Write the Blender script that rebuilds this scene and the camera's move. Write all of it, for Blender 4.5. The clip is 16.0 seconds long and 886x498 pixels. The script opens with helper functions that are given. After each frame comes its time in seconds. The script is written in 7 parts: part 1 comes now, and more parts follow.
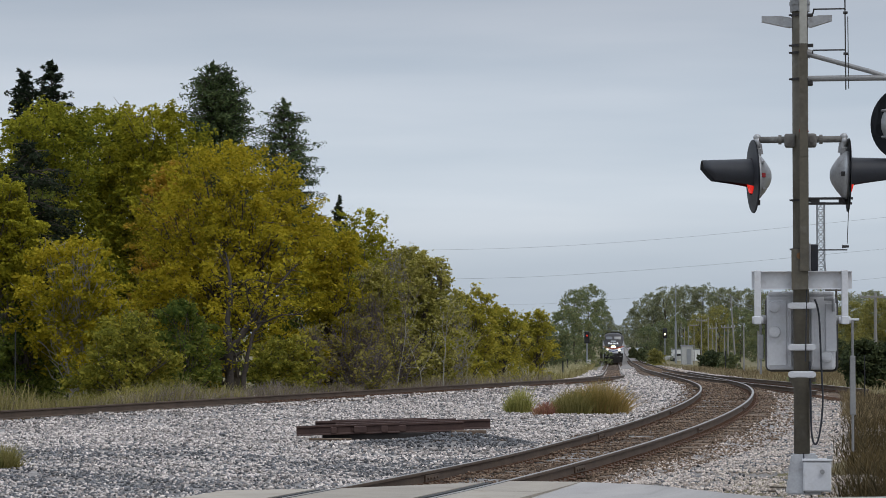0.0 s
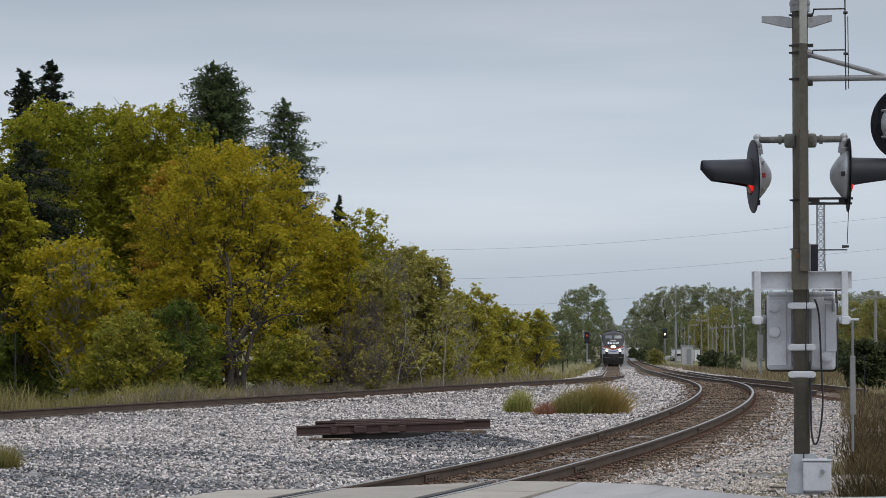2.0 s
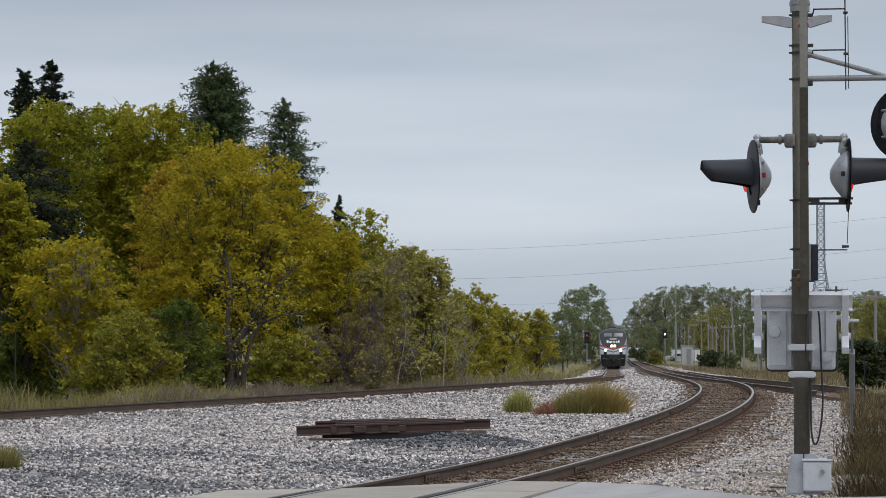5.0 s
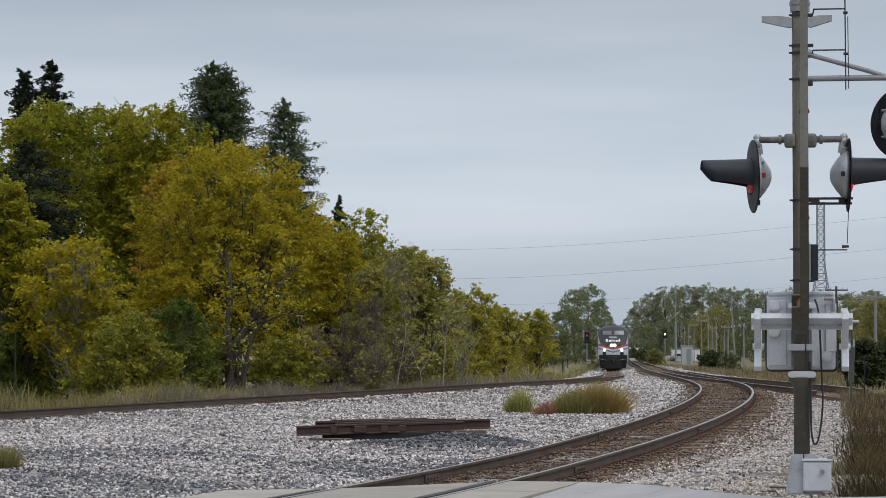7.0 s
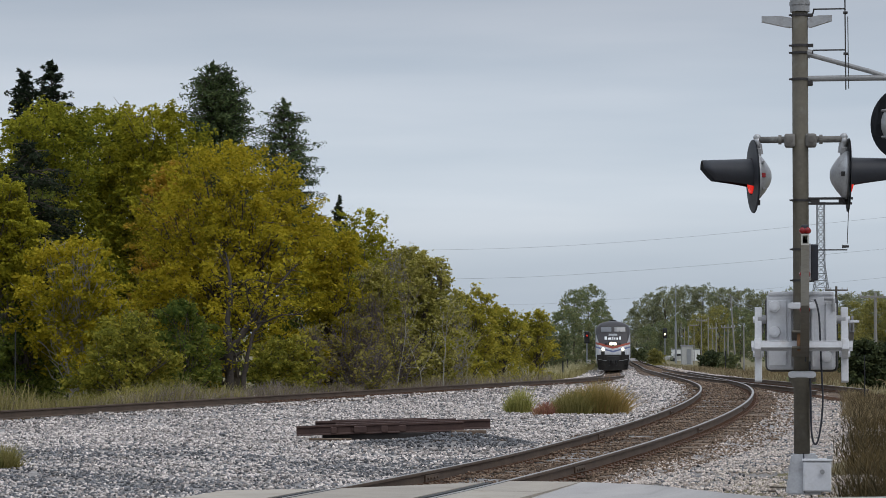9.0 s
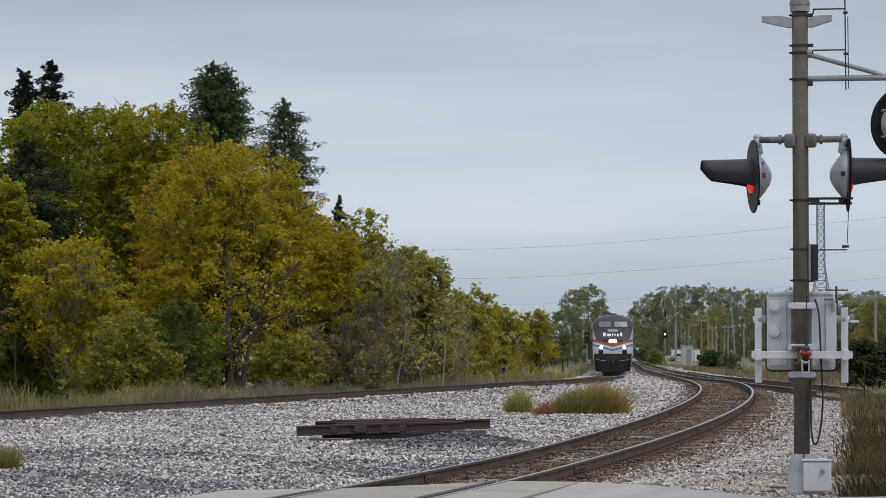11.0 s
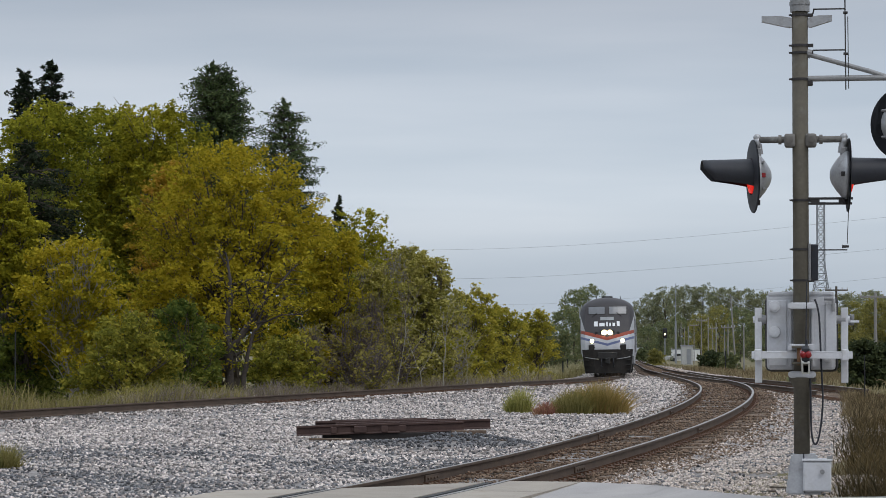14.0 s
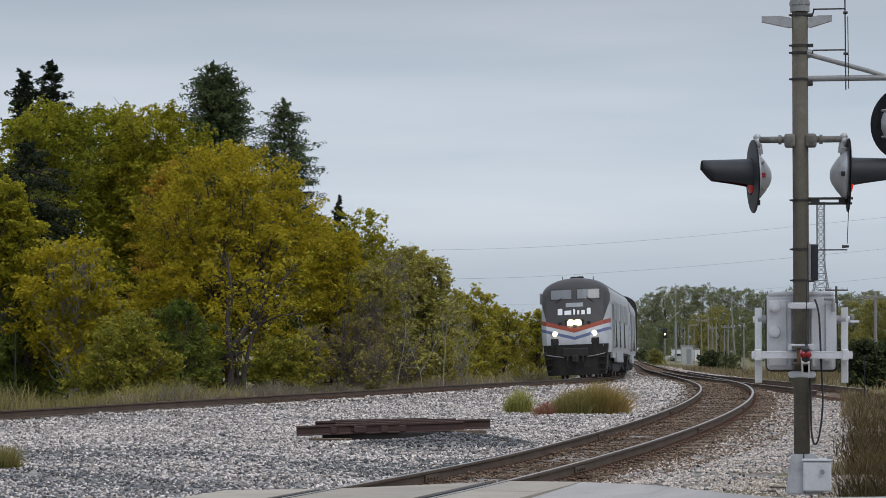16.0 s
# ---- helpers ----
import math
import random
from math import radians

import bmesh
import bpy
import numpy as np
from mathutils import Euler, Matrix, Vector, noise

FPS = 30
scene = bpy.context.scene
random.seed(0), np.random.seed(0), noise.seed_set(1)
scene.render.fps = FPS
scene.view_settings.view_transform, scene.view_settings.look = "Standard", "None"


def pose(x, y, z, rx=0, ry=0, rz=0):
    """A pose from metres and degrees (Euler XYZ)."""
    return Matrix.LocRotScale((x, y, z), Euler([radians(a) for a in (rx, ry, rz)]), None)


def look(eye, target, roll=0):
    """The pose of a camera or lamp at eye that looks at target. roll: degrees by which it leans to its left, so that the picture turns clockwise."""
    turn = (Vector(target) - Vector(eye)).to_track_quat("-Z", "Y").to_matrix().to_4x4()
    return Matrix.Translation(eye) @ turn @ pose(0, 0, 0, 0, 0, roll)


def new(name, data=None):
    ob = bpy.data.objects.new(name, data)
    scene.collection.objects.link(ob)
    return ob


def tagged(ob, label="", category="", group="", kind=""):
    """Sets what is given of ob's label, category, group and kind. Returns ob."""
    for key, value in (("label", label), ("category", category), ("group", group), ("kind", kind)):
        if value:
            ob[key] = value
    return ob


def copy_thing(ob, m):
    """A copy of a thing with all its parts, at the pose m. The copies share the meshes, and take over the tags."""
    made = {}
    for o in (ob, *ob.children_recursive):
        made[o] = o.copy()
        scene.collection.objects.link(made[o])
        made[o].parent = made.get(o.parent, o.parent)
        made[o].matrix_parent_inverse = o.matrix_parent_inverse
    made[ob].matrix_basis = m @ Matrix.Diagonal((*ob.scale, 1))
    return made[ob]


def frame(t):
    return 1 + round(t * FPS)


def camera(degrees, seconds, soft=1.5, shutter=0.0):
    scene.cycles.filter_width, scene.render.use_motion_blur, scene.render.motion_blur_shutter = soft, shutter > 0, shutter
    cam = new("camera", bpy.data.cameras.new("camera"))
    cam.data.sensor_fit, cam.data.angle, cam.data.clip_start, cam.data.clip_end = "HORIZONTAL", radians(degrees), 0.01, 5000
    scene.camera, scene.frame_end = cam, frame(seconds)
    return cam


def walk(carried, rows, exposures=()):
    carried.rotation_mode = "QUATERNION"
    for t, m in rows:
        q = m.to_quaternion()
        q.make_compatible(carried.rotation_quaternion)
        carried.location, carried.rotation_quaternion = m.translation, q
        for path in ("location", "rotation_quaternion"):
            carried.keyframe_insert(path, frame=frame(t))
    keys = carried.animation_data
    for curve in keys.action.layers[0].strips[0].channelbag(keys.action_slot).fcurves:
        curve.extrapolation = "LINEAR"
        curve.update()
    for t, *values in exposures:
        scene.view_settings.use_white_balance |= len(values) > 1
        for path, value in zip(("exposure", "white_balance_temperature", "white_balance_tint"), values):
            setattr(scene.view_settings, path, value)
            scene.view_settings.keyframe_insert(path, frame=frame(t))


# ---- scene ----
# Long-lens camera on a tripod beside a skewed level crossing; y runs away from it, x to its right.
EYE_H = 1.75
cam = camera(20.0, 16.0, soft=0.85)
STAND = pose(0, 0, EYE_H, 90 + 1.945, 0, 0)
walk(cam, [(0.0, STAND), (16.0, STAND)])

# ---- sky and light: high, even cloud ----
world = bpy.data.worlds.new("overcast_sky")
scene.world = world
world.use_nodes = True
wt = world.node_tree
wt.nodes.clear()
w_out = wt.nodes.new("ShaderNodeOutputWorld")
w_bg = wt.nodes.new("ShaderNodeBackground")
w_sky = wt.nodes.new("ShaderNodeTexSky")
w_sky.sky_type, w_sky.sun_disc = "NISHITA", False
w_sky.sun_elevation, w_sky.sun_rotation = radians(48), radians(150)
w_co = wt.nodes.new("ShaderNodeTexCoord")
w_map = wt.nodes.new("ShaderNodeMapping")
w_map.inputs["Scale"].default_value = (1.6, 1.6, 14.0)
w_noise = wt.nodes.new("ShaderNodeTexNoise")
w_noise.inputs["Scale"].default_value = 2.2
w_noise.inputs["Detail"].default_value = 5.0
w_noise.inputs["Roughness"].default_value = 0.45
w_ramp = wt.nodes.new("ShaderNodeValToRGB")
w_ramp.color_ramp.elements[0].position, w_ramp.color_ramp.elements[0].color = 0.32, (0.40, 0.465, 0.55, 1)
w_ramp.color_ramp.elements[1].position, w_ramp.color_ramp.elements[1].color = 0.68, (0.53, 0.578, 0.648, 1)
w_sep = wt.nodes.new("ShaderNodeSeparateXYZ")
w_zen = wt.nodes.new("ShaderNodeValToRGB")
for pos, val in ((0.02, (0.87, 0.895, 0.925)), (0.055, (1.12, 1.115, 1.11)), (0.095, (1.055, 1.035, 1.03)), (0.135, (0.835, 0.815, 0.82)), (0.9, (2.38, 2.35, 2.3))):
    w_zen.color_ramp.elements.new(pos).color = tuple(c / 2.5 for c in val) + (1,)
w_zen.color_ramp.elements.remove(w_zen.color_ramp.elements[0])
w_zen.color_ramp.elements.remove(w_zen.color_ramp.elements[-1])
w_gain = wt.nodes.new("ShaderNodeVectorMath")
w_gain.operation, w_gain.inputs["Scale"].default_value = "SCALE", 2.5
w_mul = wt.nodes.new("ShaderNodeVectorMath")
w_mul.operation = "MULTIPLY"
w_mix = wt.nodes.new("ShaderNodeMix")
w_mix.data_type = "RGBA"
w_mix.blend_type = "ADD"
w_mix.inputs["Factor"].default_value = 0.012
wt.links.new(w_co.outputs["Generated"], w_map.inputs["Vector"])
wt.links.new(w_map.outputs["Vector"], w_noise.inputs["Vector"])
wt.links.new(w_noise.outputs["Fac"], w_ramp.inputs["Fac"])
wt.links.new(w_co.outputs["Generated"], w_sep.inputs[0])
wt.links.new(w_sep.outputs["Z"], w_zen.inputs["Fac"])
wt.links.new(w_zen.outputs["Color"], w_gain.inputs[0])
wt.links.new(w_ramp.outputs["Color"], w_mul.inputs[0])
wt.links.new(w_gain.outputs[0], w_mul.inputs[1])
wt.links.new(w_mul.outputs["Vector"], w_mix.inputs["A"])
wt.links.new(w_sky.outputs["Color"], w_mix.inputs["B"])
wt.links.new(w_mix.outputs["Result"], w_bg.inputs["Color"])
wt.links.new(w_bg.outputs["Background"], w_out.inputs["Surface"])
w_bg.inputs["Strength"].default_value = 1.0

sun_data = bpy.data.lights.new("sun", "SUN")
sun_data.energy, sun_data.angle, sun_data.color = 0.8, radians(25), (1.0, 0.96, 0.9)
sun_ob = new("sun", sun_data)
sun_ob.matrix_world = look((0, 0, 60), (-25, 35, 0))


# ---- materials ----
def mat(name, a, b=None, rough=0.8, metal=0.0, scale=3.0, fine=40.0, bump=0.15, vary=0.0, spot=0.0, spot_col=(0.1, 0.06, 0.04), space="Object", glow=None, spec=0.4):
    """Two-scale noise between colours a and b, fine grain, bump, optional stains and piece-to-piece variation."""
    m = bpy.data.materials.new(name)
    m.use_nodes = True
    nt = m.node_tree
    nodes, links = nt.nodes, nt.links
    p = nodes["Principled BSDF"]
    p.inputs["Roughness"].default_value, p.inputs["Metallic"].default_value = rough, metal
    p.inputs["Specular IOR Level"].default_value = spec
    b = b or tuple(c * 0.72 for c in a)
    co = nodes.new("ShaderNodeTexCoord")
    n1, n2 = nodes.new("ShaderNodeTexNoise"), nodes.new("ShaderNodeTexNoise")
    n1.inputs["Scale"].default_value, n1.inputs["Detail"].default_value = scale, 4
    n2.inputs["Scale"].default_value, n2.inputs["Detail"].default_value = fine, 3
    links.new(co.outputs[space], n1.inputs["Vector"])
    links.new(co.outputs[space], n2.inputs["Vector"])
    half = nodes.new("ShaderNodeMath")
    half.operation = "MULTIPLY_ADD"
    half.inputs[1].default_value, half.inputs[2].default_value = 0.6, 0.0
    links.new(n2.outputs["Fac"], half.inputs[0])
    both = nodes.new("ShaderNodeMath")
    both.operation = "MULTIPLY_ADD"
    both.inputs[1].default_value = 0.9
    links.new(n1.outputs["Fac"], both.inputs[0])
    links.new(half.outputs[0], both.inputs[2])
    rng = nodes.new("ShaderNodeMapRange")
    rng.inputs["From Min"].default_value, rng.inputs["From Max"].default_value = 0.5, 1.0
    links.new(both.outputs[0], rng.inputs["Value"])
    mix = nodes.new("ShaderNodeMix")
    mix.data_type = "RGBA"
    mix.inputs["A"].default_value, mix.inputs["B"].default_value = (*a, 1), (*b, 1)
    links.new(rng.outputs["Result"], mix.inputs["Factor"])
    colour = mix.outputs["Result"]
    if spot:
        n3 = nodes.new("ShaderNodeTexNoise")
        n3.inputs["Scale"].default_value, n3.inputs["Detail"].default_value = scale * 2.3, 6
        links.new(co.outputs[space], n3.inputs["Vector"])
        r3 = nodes.new("ShaderNodeMapRange")
        r3.inputs["From Min"].default_value, r3.inputs["From Max"].default_value = 0.56, 0.7
        r3.inputs["To Max"].default_value = spot
        links.new(n3.outputs["Fac"], r3.inputs["Value"])
        m3 = nodes.new("ShaderNodeMix")
        m3.data_type = "RGBA"
        m3.inputs["B"].default_value = (*spot_col, 1)
        links.new(r3.outputs["Result"], m3.inputs["Factor"])
        links.new(colour, m3.inputs["A"])
        colour = m3.outputs["Result"]
    if vary:
        info = nodes.new("ShaderNodeObjectInfo") if vary < 0 else nodes.new("ShaderNodeNewGeometry")
        hsv = nodes.new("ShaderNodeHueSaturation")
        rv = nodes.new("ShaderNodeMapRange")
        rv.inputs["To Min"].default_value, rv.inputs["To Max"].default_value = 1 - abs(vary), 1 + abs(vary)
        links.new(info.outputs["Random" if vary < 0 else "Random Per Island"], rv.inputs["Value"])
        links.new(rv.outputs["Result"], hsv.inputs["Value"])
        links.new(colour, hsv.inputs["Color"])
        colour = hsv.outputs["Color"]
    links.new(colour, p.inputs["Base Color"])
    if bump:
        bp = nodes.new("ShaderNodeBump")
        bp.inputs["Strength"].default_value, bp.inputs["Distance"].default_value = bump, 0.02
        links.new(both.outputs[0], bp.inputs["Height"])
        links.new(bp.outputs["Normal"], p.inputs["Normal"])
    if glow:
        p.inputs["Emission Color"].default_value, p.inputs["Emission Strength"].default_value = (*glow[0], 1), glow[1]
    return m


def leaf_mat(name, a, b, c, thin=0.45):
    """Leaves: three colours spread from leaf to leaf and over the crown, some light passing through."""
    m = bpy.data.materials.new(name)
    m.use_nodes = True
    nt = m.node_tree
    nodes, links = nt.nodes, nt.links
    p = nodes["Principled BSDF"]
    p.inputs["Roughness"].default_value, p.inputs["Specular IOR Level"].default_value = 0.75, 0.06
    co, n1, geo = nodes.new("ShaderNodeTexCoord"), nodes.new("ShaderNodeTexNoise"), nodes.new("ShaderNodeNewGeometry")
    n1.inputs["Scale"].default_value, n1.inputs["Detail"].default_value = 0.45, 3
    links.new(co.outputs["Object"], n1.inputs["Vector"])
    add = nodes.new("ShaderNodeMath")
    add.operation = "MULTIPLY_ADD"
    add.inputs[1].default_value = 0.52
    links.new(geo.outputs["Random Per Island"], add.inputs[0])
    links.new(n1.outputs["Fac"], add.inputs[2])
    ramp = nodes.new("ShaderNodeValToRGB")
    e = ramp.color_ramp.elements
    e[0].position, e[0].color = 0.5, (*a, 1)
    e[1].position, e[1].color = 1.02, (*c, 1)
    mid = e.new(0.75)
    mid.color = (*b, 1)
    links.new(add.outputs[0], ramp.inputs["Fac"])
    links.new(ramp.outputs["Color"], p.inputs["Base Color"])
    tr, mx = nodes.new("ShaderNodeBsdfTranslucent"), nodes.new("ShaderNodeMixShader")
    mx.inputs["Fac"].default_value = thin
    links.new(ramp.outputs["Color"], tr.inputs["Color"])
    links.new(p.outputs[0], mx.inputs[1])
    links.new(tr.outputs[0], mx.inputs[2])
    links.new(mx.outputs[0], nodes["Material Output"].inputs["Surface"])
    return m


M_GRASSLAND = mat("grassland", (0.18, 0.145, 0.07), (0.10, 0.09, 0.04), 0.95, scale=0.25, fine=6, bump=0.5)
M_BALLAST = mat("ballast", (0.31, 0.285, 0.272), (0.115, 0.107, 0.103), 0.9, scale=1.2, fine=16, bump=1.0, spot=0.45, spot_col=(0.3, 0.23, 0.17))
M_STONE = mat("crushed_stone", (0.54, 0.475, 0.44), (0.36, 0.315, 0.29), 0.85, scale=0.6, fine=30, bump=0.2, vary=0.7)
M_STONE_WARM = mat("warm_crushed_stone", (0.55, 0.47, 0.415), (0.41, 0.345, 0.30), 0.85, scale=0.6, fine=30, bump=0.2, vary=0.45)
M_STONE_DARK = mat("dark_crushed_stone", (0.155, 0.155, 0.163), (0.085, 0.085, 0.09), 0.85, scale=0.6, fine=30, bump=0.2, vary=0.6)
M_STONE_RUST = mat("rust_dusted_stone", (0.205, 0.138, 0.093), (0.115, 0.078, 0.054), 0.95, scale=0.8, fine=30, bump=0.2, vary=0.5)
M_TIE = mat("creosoted_oak", (0.17, 0.12, 0.085), (0.085, 0.06, 0.045), 0.9, scale=2, fine=25, bump=0.5, vary=-0.3)
M_RAIL = mat("weathered_rail", (0.115, 0.078, 0.055), (0.065, 0.045, 0.033), 0.85, 0.05, scale=2, fine=30, bump=0.15)
M_RAILTOP = mat("worn_railhead", (0.26, 0.235, 0.21), (0.19, 0.165, 0.15), 0.34, 0.75, scale=1.5, fine=30, bump=0.02)
M_PLATE = mat("rusty_plate", (0.16, 0.085, 0.05), (0.09, 0.05, 0.035), 0.85, 0.2, scale=4, fine=40, bump=0.2)
M_ROAD = mat("worn_asphalt", (0.38, 0.352, 0.335), (0.285, 0.268, 0.258), 0.9, scale=1.0, fine=60, bump=0.25, spot=0.3, spot_col=(0.2, 0.19, 0.18))
M_PANEL = mat("tan_concrete", (0.36, 0.315, 0.26), (0.27, 0.235, 0.20), 0.85, scale=1.5, fine=50, bump=0.2, spot=0.35, spot_col=(0.22, 0.17, 0.12), vary=-0.1)
M_RUBBER = mat("black_rubber", (0.03, 0.03, 0.03), (0.02, 0.02, 0.02), 0.7, scale=5, fine=60, bump=0.1)


# ---- mesh helpers ----
def mesh_from(name, verts, faces, material, smooth=False):
    me = bpy.data.meshes.new(name)
    me.from_pydata([tuple(v) for v in verts], [], faces)
    me.materials.append(material)
    if smooth:
        me.polygons.foreach_set("use_smooth", [True] * len(me.polygons))
    me.update()
    return me


def mesh_arrays(name, verts, quads, material):
    """A mesh from numpy arrays: verts n x 3 and faces n x k."""
    me = bpy.data.meshes.new(name)
    k = quads.shape[1]
    me.vertices.add(len(verts))
    me.vertices.foreach_set("co", np.asarray(verts, np.float32).ravel())
    me.loops.add(quads.size)
    me.loops.foreach_set("vertex_index", quads.astype(np.int32).ravel())
    me.polygons.add(len(quads))
    me.polygons.foreach_set("loop_start", np.arange(0, quads.size, k, dtype=np.int32))
    me.update(calc_edges=True)
    me.materials.append(material)
    return me


def part(name, bm, material, parent, label="", smooth=False):
    me = bpy.data.meshes.new(name)
    if smooth:
        for f in bm.faces:
            f.smooth = True
    bm.to_mesh(me)
    bm.free()
    me.materials.append(material)
    ob = new(name, me)
    ob.parent = parent
    if label:
        tagged(ob, label)
    return ob


def thing(name, m, label, category, group="", kind=""):
    ob = new(name)
    ob.empty_display_size = 0.2
    ob.matrix_world = m
    return tagged(ob, label, category, group, kind)


def box(bm, cx, cy, cz, sx, sy, sz, m=None, bevel=0.0):
    mm = Matrix.Translation((cx, cy, cz)) @ Matrix.Diagonal((sx, sy, sz, 1))
    r = bmesh.ops.create_cube(bm, size=1, matrix=(m @ mm) if m else mm)
    if bevel:
        edges = list({e for v in r["verts"] for e in v.link_edges})
        bmesh.ops.bevel(bm, geom=edges, offset=bevel, segments=2, affect="EDGES", profile=0.5)
    return bm


def tube(bm, a, b, r1, r2=None, seg=12, caps=True):
    a, b = Vector(a), Vector(b)
    d = b - a
    m = Matrix.Translation((a + b) / 2) @ d.to_track_quat("Z", "Y").to_matrix().to_4x4()
    bmesh.ops.create_cone(bm, cap_ends=caps, segments=seg, radius1=r1, radius2=r1 if r2 is None else r2, depth=d.length, matrix=m)
    return bm


def lathe(bm, profile, m, seg=24):
    """Turns (radius, height) pairs round the z axis of m."""
    rings = []
    for r, h in profile:
        rings.append([bm.verts.new(m @ Vector((r * math.cos(6.28318 * i / seg), r * math.sin(6.28318 * i / seg), h))) for i in range(seg)])
    for p, q in zip(rings, rings[1:]):
        for i in range(seg):
            bm.faces.new((p[i], p[(i + 1) % seg], q[(i + 1) % seg], q[i]))
    bm.faces.new(list(reversed(rings[0])))
    bm.faces.new(rings[-1])
    return bm


def B():
    return bmesh.new()


# ---- the lie of the land ----
FAR_Y = (20, 40, 52, 61, 72, 86, 111, 151, 185, 243, 311, 364, 430, 520, 5000)
FAR_Z = (-1.53, -1.54, -1.545, -1.552, -1.59, -1.69, -1.945, -2.47, -2.92, -3.50, -3.95, -4.28, -4.5, -4.6, -4.6)
NEAR_Y = (22, 29, 36, 44, 54, 66, 80, 98, 123, 155, 250, 364, 520, 5000)
NEAR_Z = (-1.735, -1.733, -1.714, -1.665, -1.622, -1.609, -1.659, -1.816, -2.029, -2.245, -3.15, -4.05, -4.55, -4.6)


def soft_interp(y, ys, zs):
    """Linear between the given heights, rounded at the knees."""
    w = 4 + 0.06 * np.maximum(y - 40, 0)
    return EYE_H + sum(np.interp(y + k * w, ys, zs) * g for k, g in ((-1.5, 0.15), (-0.75, 0.22), (0, 0.26), (0.75, 0.22), (1.5, 0.15)))


def crisp_interp(y, ys, zs):
    """The same with a shorter rounding."""
    w = 3 + 0.05 * np.maximum(y - 40, 0)
    return EYE_H + sum(np.interp(y + k * w, ys, zs) * g for k, g in ((-1, 0.25), (0, 0.5), (1, 0.25)))


CURVE_Y = np.arange(0, 400, 0.5)
CURVE_X = np.cumsum(np.interp(CURVE_Y, (0, 40, 52, 80, 110, 126, 145, 164), (0.45, 0.385, 0.35, 0.245, 0.155, 0.100, 0.092, 0.068))) * 0.5
CURVE_X = CURVE_X - np.interp(170, CURVE_Y, CURVE_X) + 11.47


def far_x(y):
    return np.where(y < 390, np.interp(y, CURVE_Y, CURVE_X), 11.47 + 0.068 * (y - 170))


BEND_X = np.cumsum(np.interp(CURVE_Y - 0.25, (20, 32, 42, 52, 62, 75, 92, 115, 140, 170, 190, 250, 260), (0.3269, 0.2717, 0.2264, 0.1841, 0.1468, 0.1084, 0.0759, 0.0563, 0.049, 0.065, 0.074, 0.074, 0.068))) * 0.5
BEND_X = BEND_X - np.interp(140, CURVE_Y, BEND_X) + 12.846
BEND_END = float(np.interp(390, CURVE_Y, BEND_X))


def near_x(y):
    return np.where(y < 390, np.interp(y, CURVE_Y, BEND_X), BEND_END + 0.068 * (y - 390))


def far_z(y):
    return soft_interp(y, FAR_Y, FAR_Z)


def near_z(y):
    return crisp_interp(y, NEAR_Y, NEAR_Z)


def siding_x(y):
    return np.interp(y, (40, 60, 90, 125, 142, 160), (11.5, 11.6, 11.9, 12.7, 13.5, 14.2))


def ground_z(x, y):
    """Formation level: joins the two tracks' levels sideways, a little below the rails."""
    x, y = np.asarray(x, float), np.asarray(y, float)
    fx, nx = far_x(y), near_x(y)
    u = np.clip((x - fx) / np.maximum(nx - fx, 1.0), 0, 1)
    z = far_z(y) * (1 - u) + near_z(y) * u - 0.27
    away = np.maximum(fx - 2.6 - x, 0)
    z = z - 0.35 * np.clip(away / 2.0, 0, 1)
    right = np.maximum(x - nx - 3.0, 0)
    z = z + 0.33 * np.clip((x - nx - 1.0) / 2.0, 0, 1) * np.clip((44 - y) / 14, 0, 1)
    return z - 0.2 * np.clip(right / 6, 0, 1) * np.clip((y - 40) / 20, 0, 1)


def grid(name, xs, ys, zf, material):
    gx, gy = np.meshgrid(xs, ys)
    gz = zf(gx, gy)
    n, m = gx.shape
    i = np.arange(n * m).reshape(n, m)
    q = np.stack([i[:-1, :-1], i[:-1, 1:], i[1:, 1:], i[1:, :-1]], -1).reshape(-1, 4)
    me = mesh_arrays(name, np.stack([gx, gy, gz], -1).reshape(-1, 3), q, material)
    me.polygons.foreach_set("use_smooth", [True] * len(me.polygons))
    return new(name, me)


def fbm(x, y, s):
    return (np.sin(x * s + 1.3 * np.sin(y * s * 0.7)) + np.sin(y * s * 1.3 + 1.7 * np.sin(x * s * 0.9 + 2)) + 0.5 * np.sin(x * s * 2.7 + y * s * 2.1)) / 2.5


EDGE_X = (-60, -3.32, -1.62, -0.54, 0.68, 1.64, 2.2, 2.55, 2.83, 3.12, 3.94, 60)
EDGE_Y = (35, 27.7, 28.0, 28.4, 29.5, 29.3, 28.2, 26.0, 23.7, 22.55, 22.2, 14)
EDGE_Z = (-2.0, -1.80, -1.74, -1.735, -1.73, -1.70, -1.66, -1.58, -1.50, -1.45, -1.42, -1.2)


def under_road(x, y):
    """How far the soil is dug out below the pavement."""
    return 0.3 * np.clip((np.interp(x, EDGE_X, EDGE_Y) - 0.15 - y) / 0.5, 0, 1)


def land_z(x, y):
    z = ground_z(x, y) - 0.10 - under_road(x, y)
    side = np.maximum(np.maximum(far_x(y) - 4 - x, x - near_x(y) - 8), 0)
    return z + 0.12 * fbm(x, y, 0.5) * np.clip(side / 3, 0, 1)


def stretch(lo, hi, n, p):
    return lo + (hi - lo) * np.linspace(0, 1, n) ** p


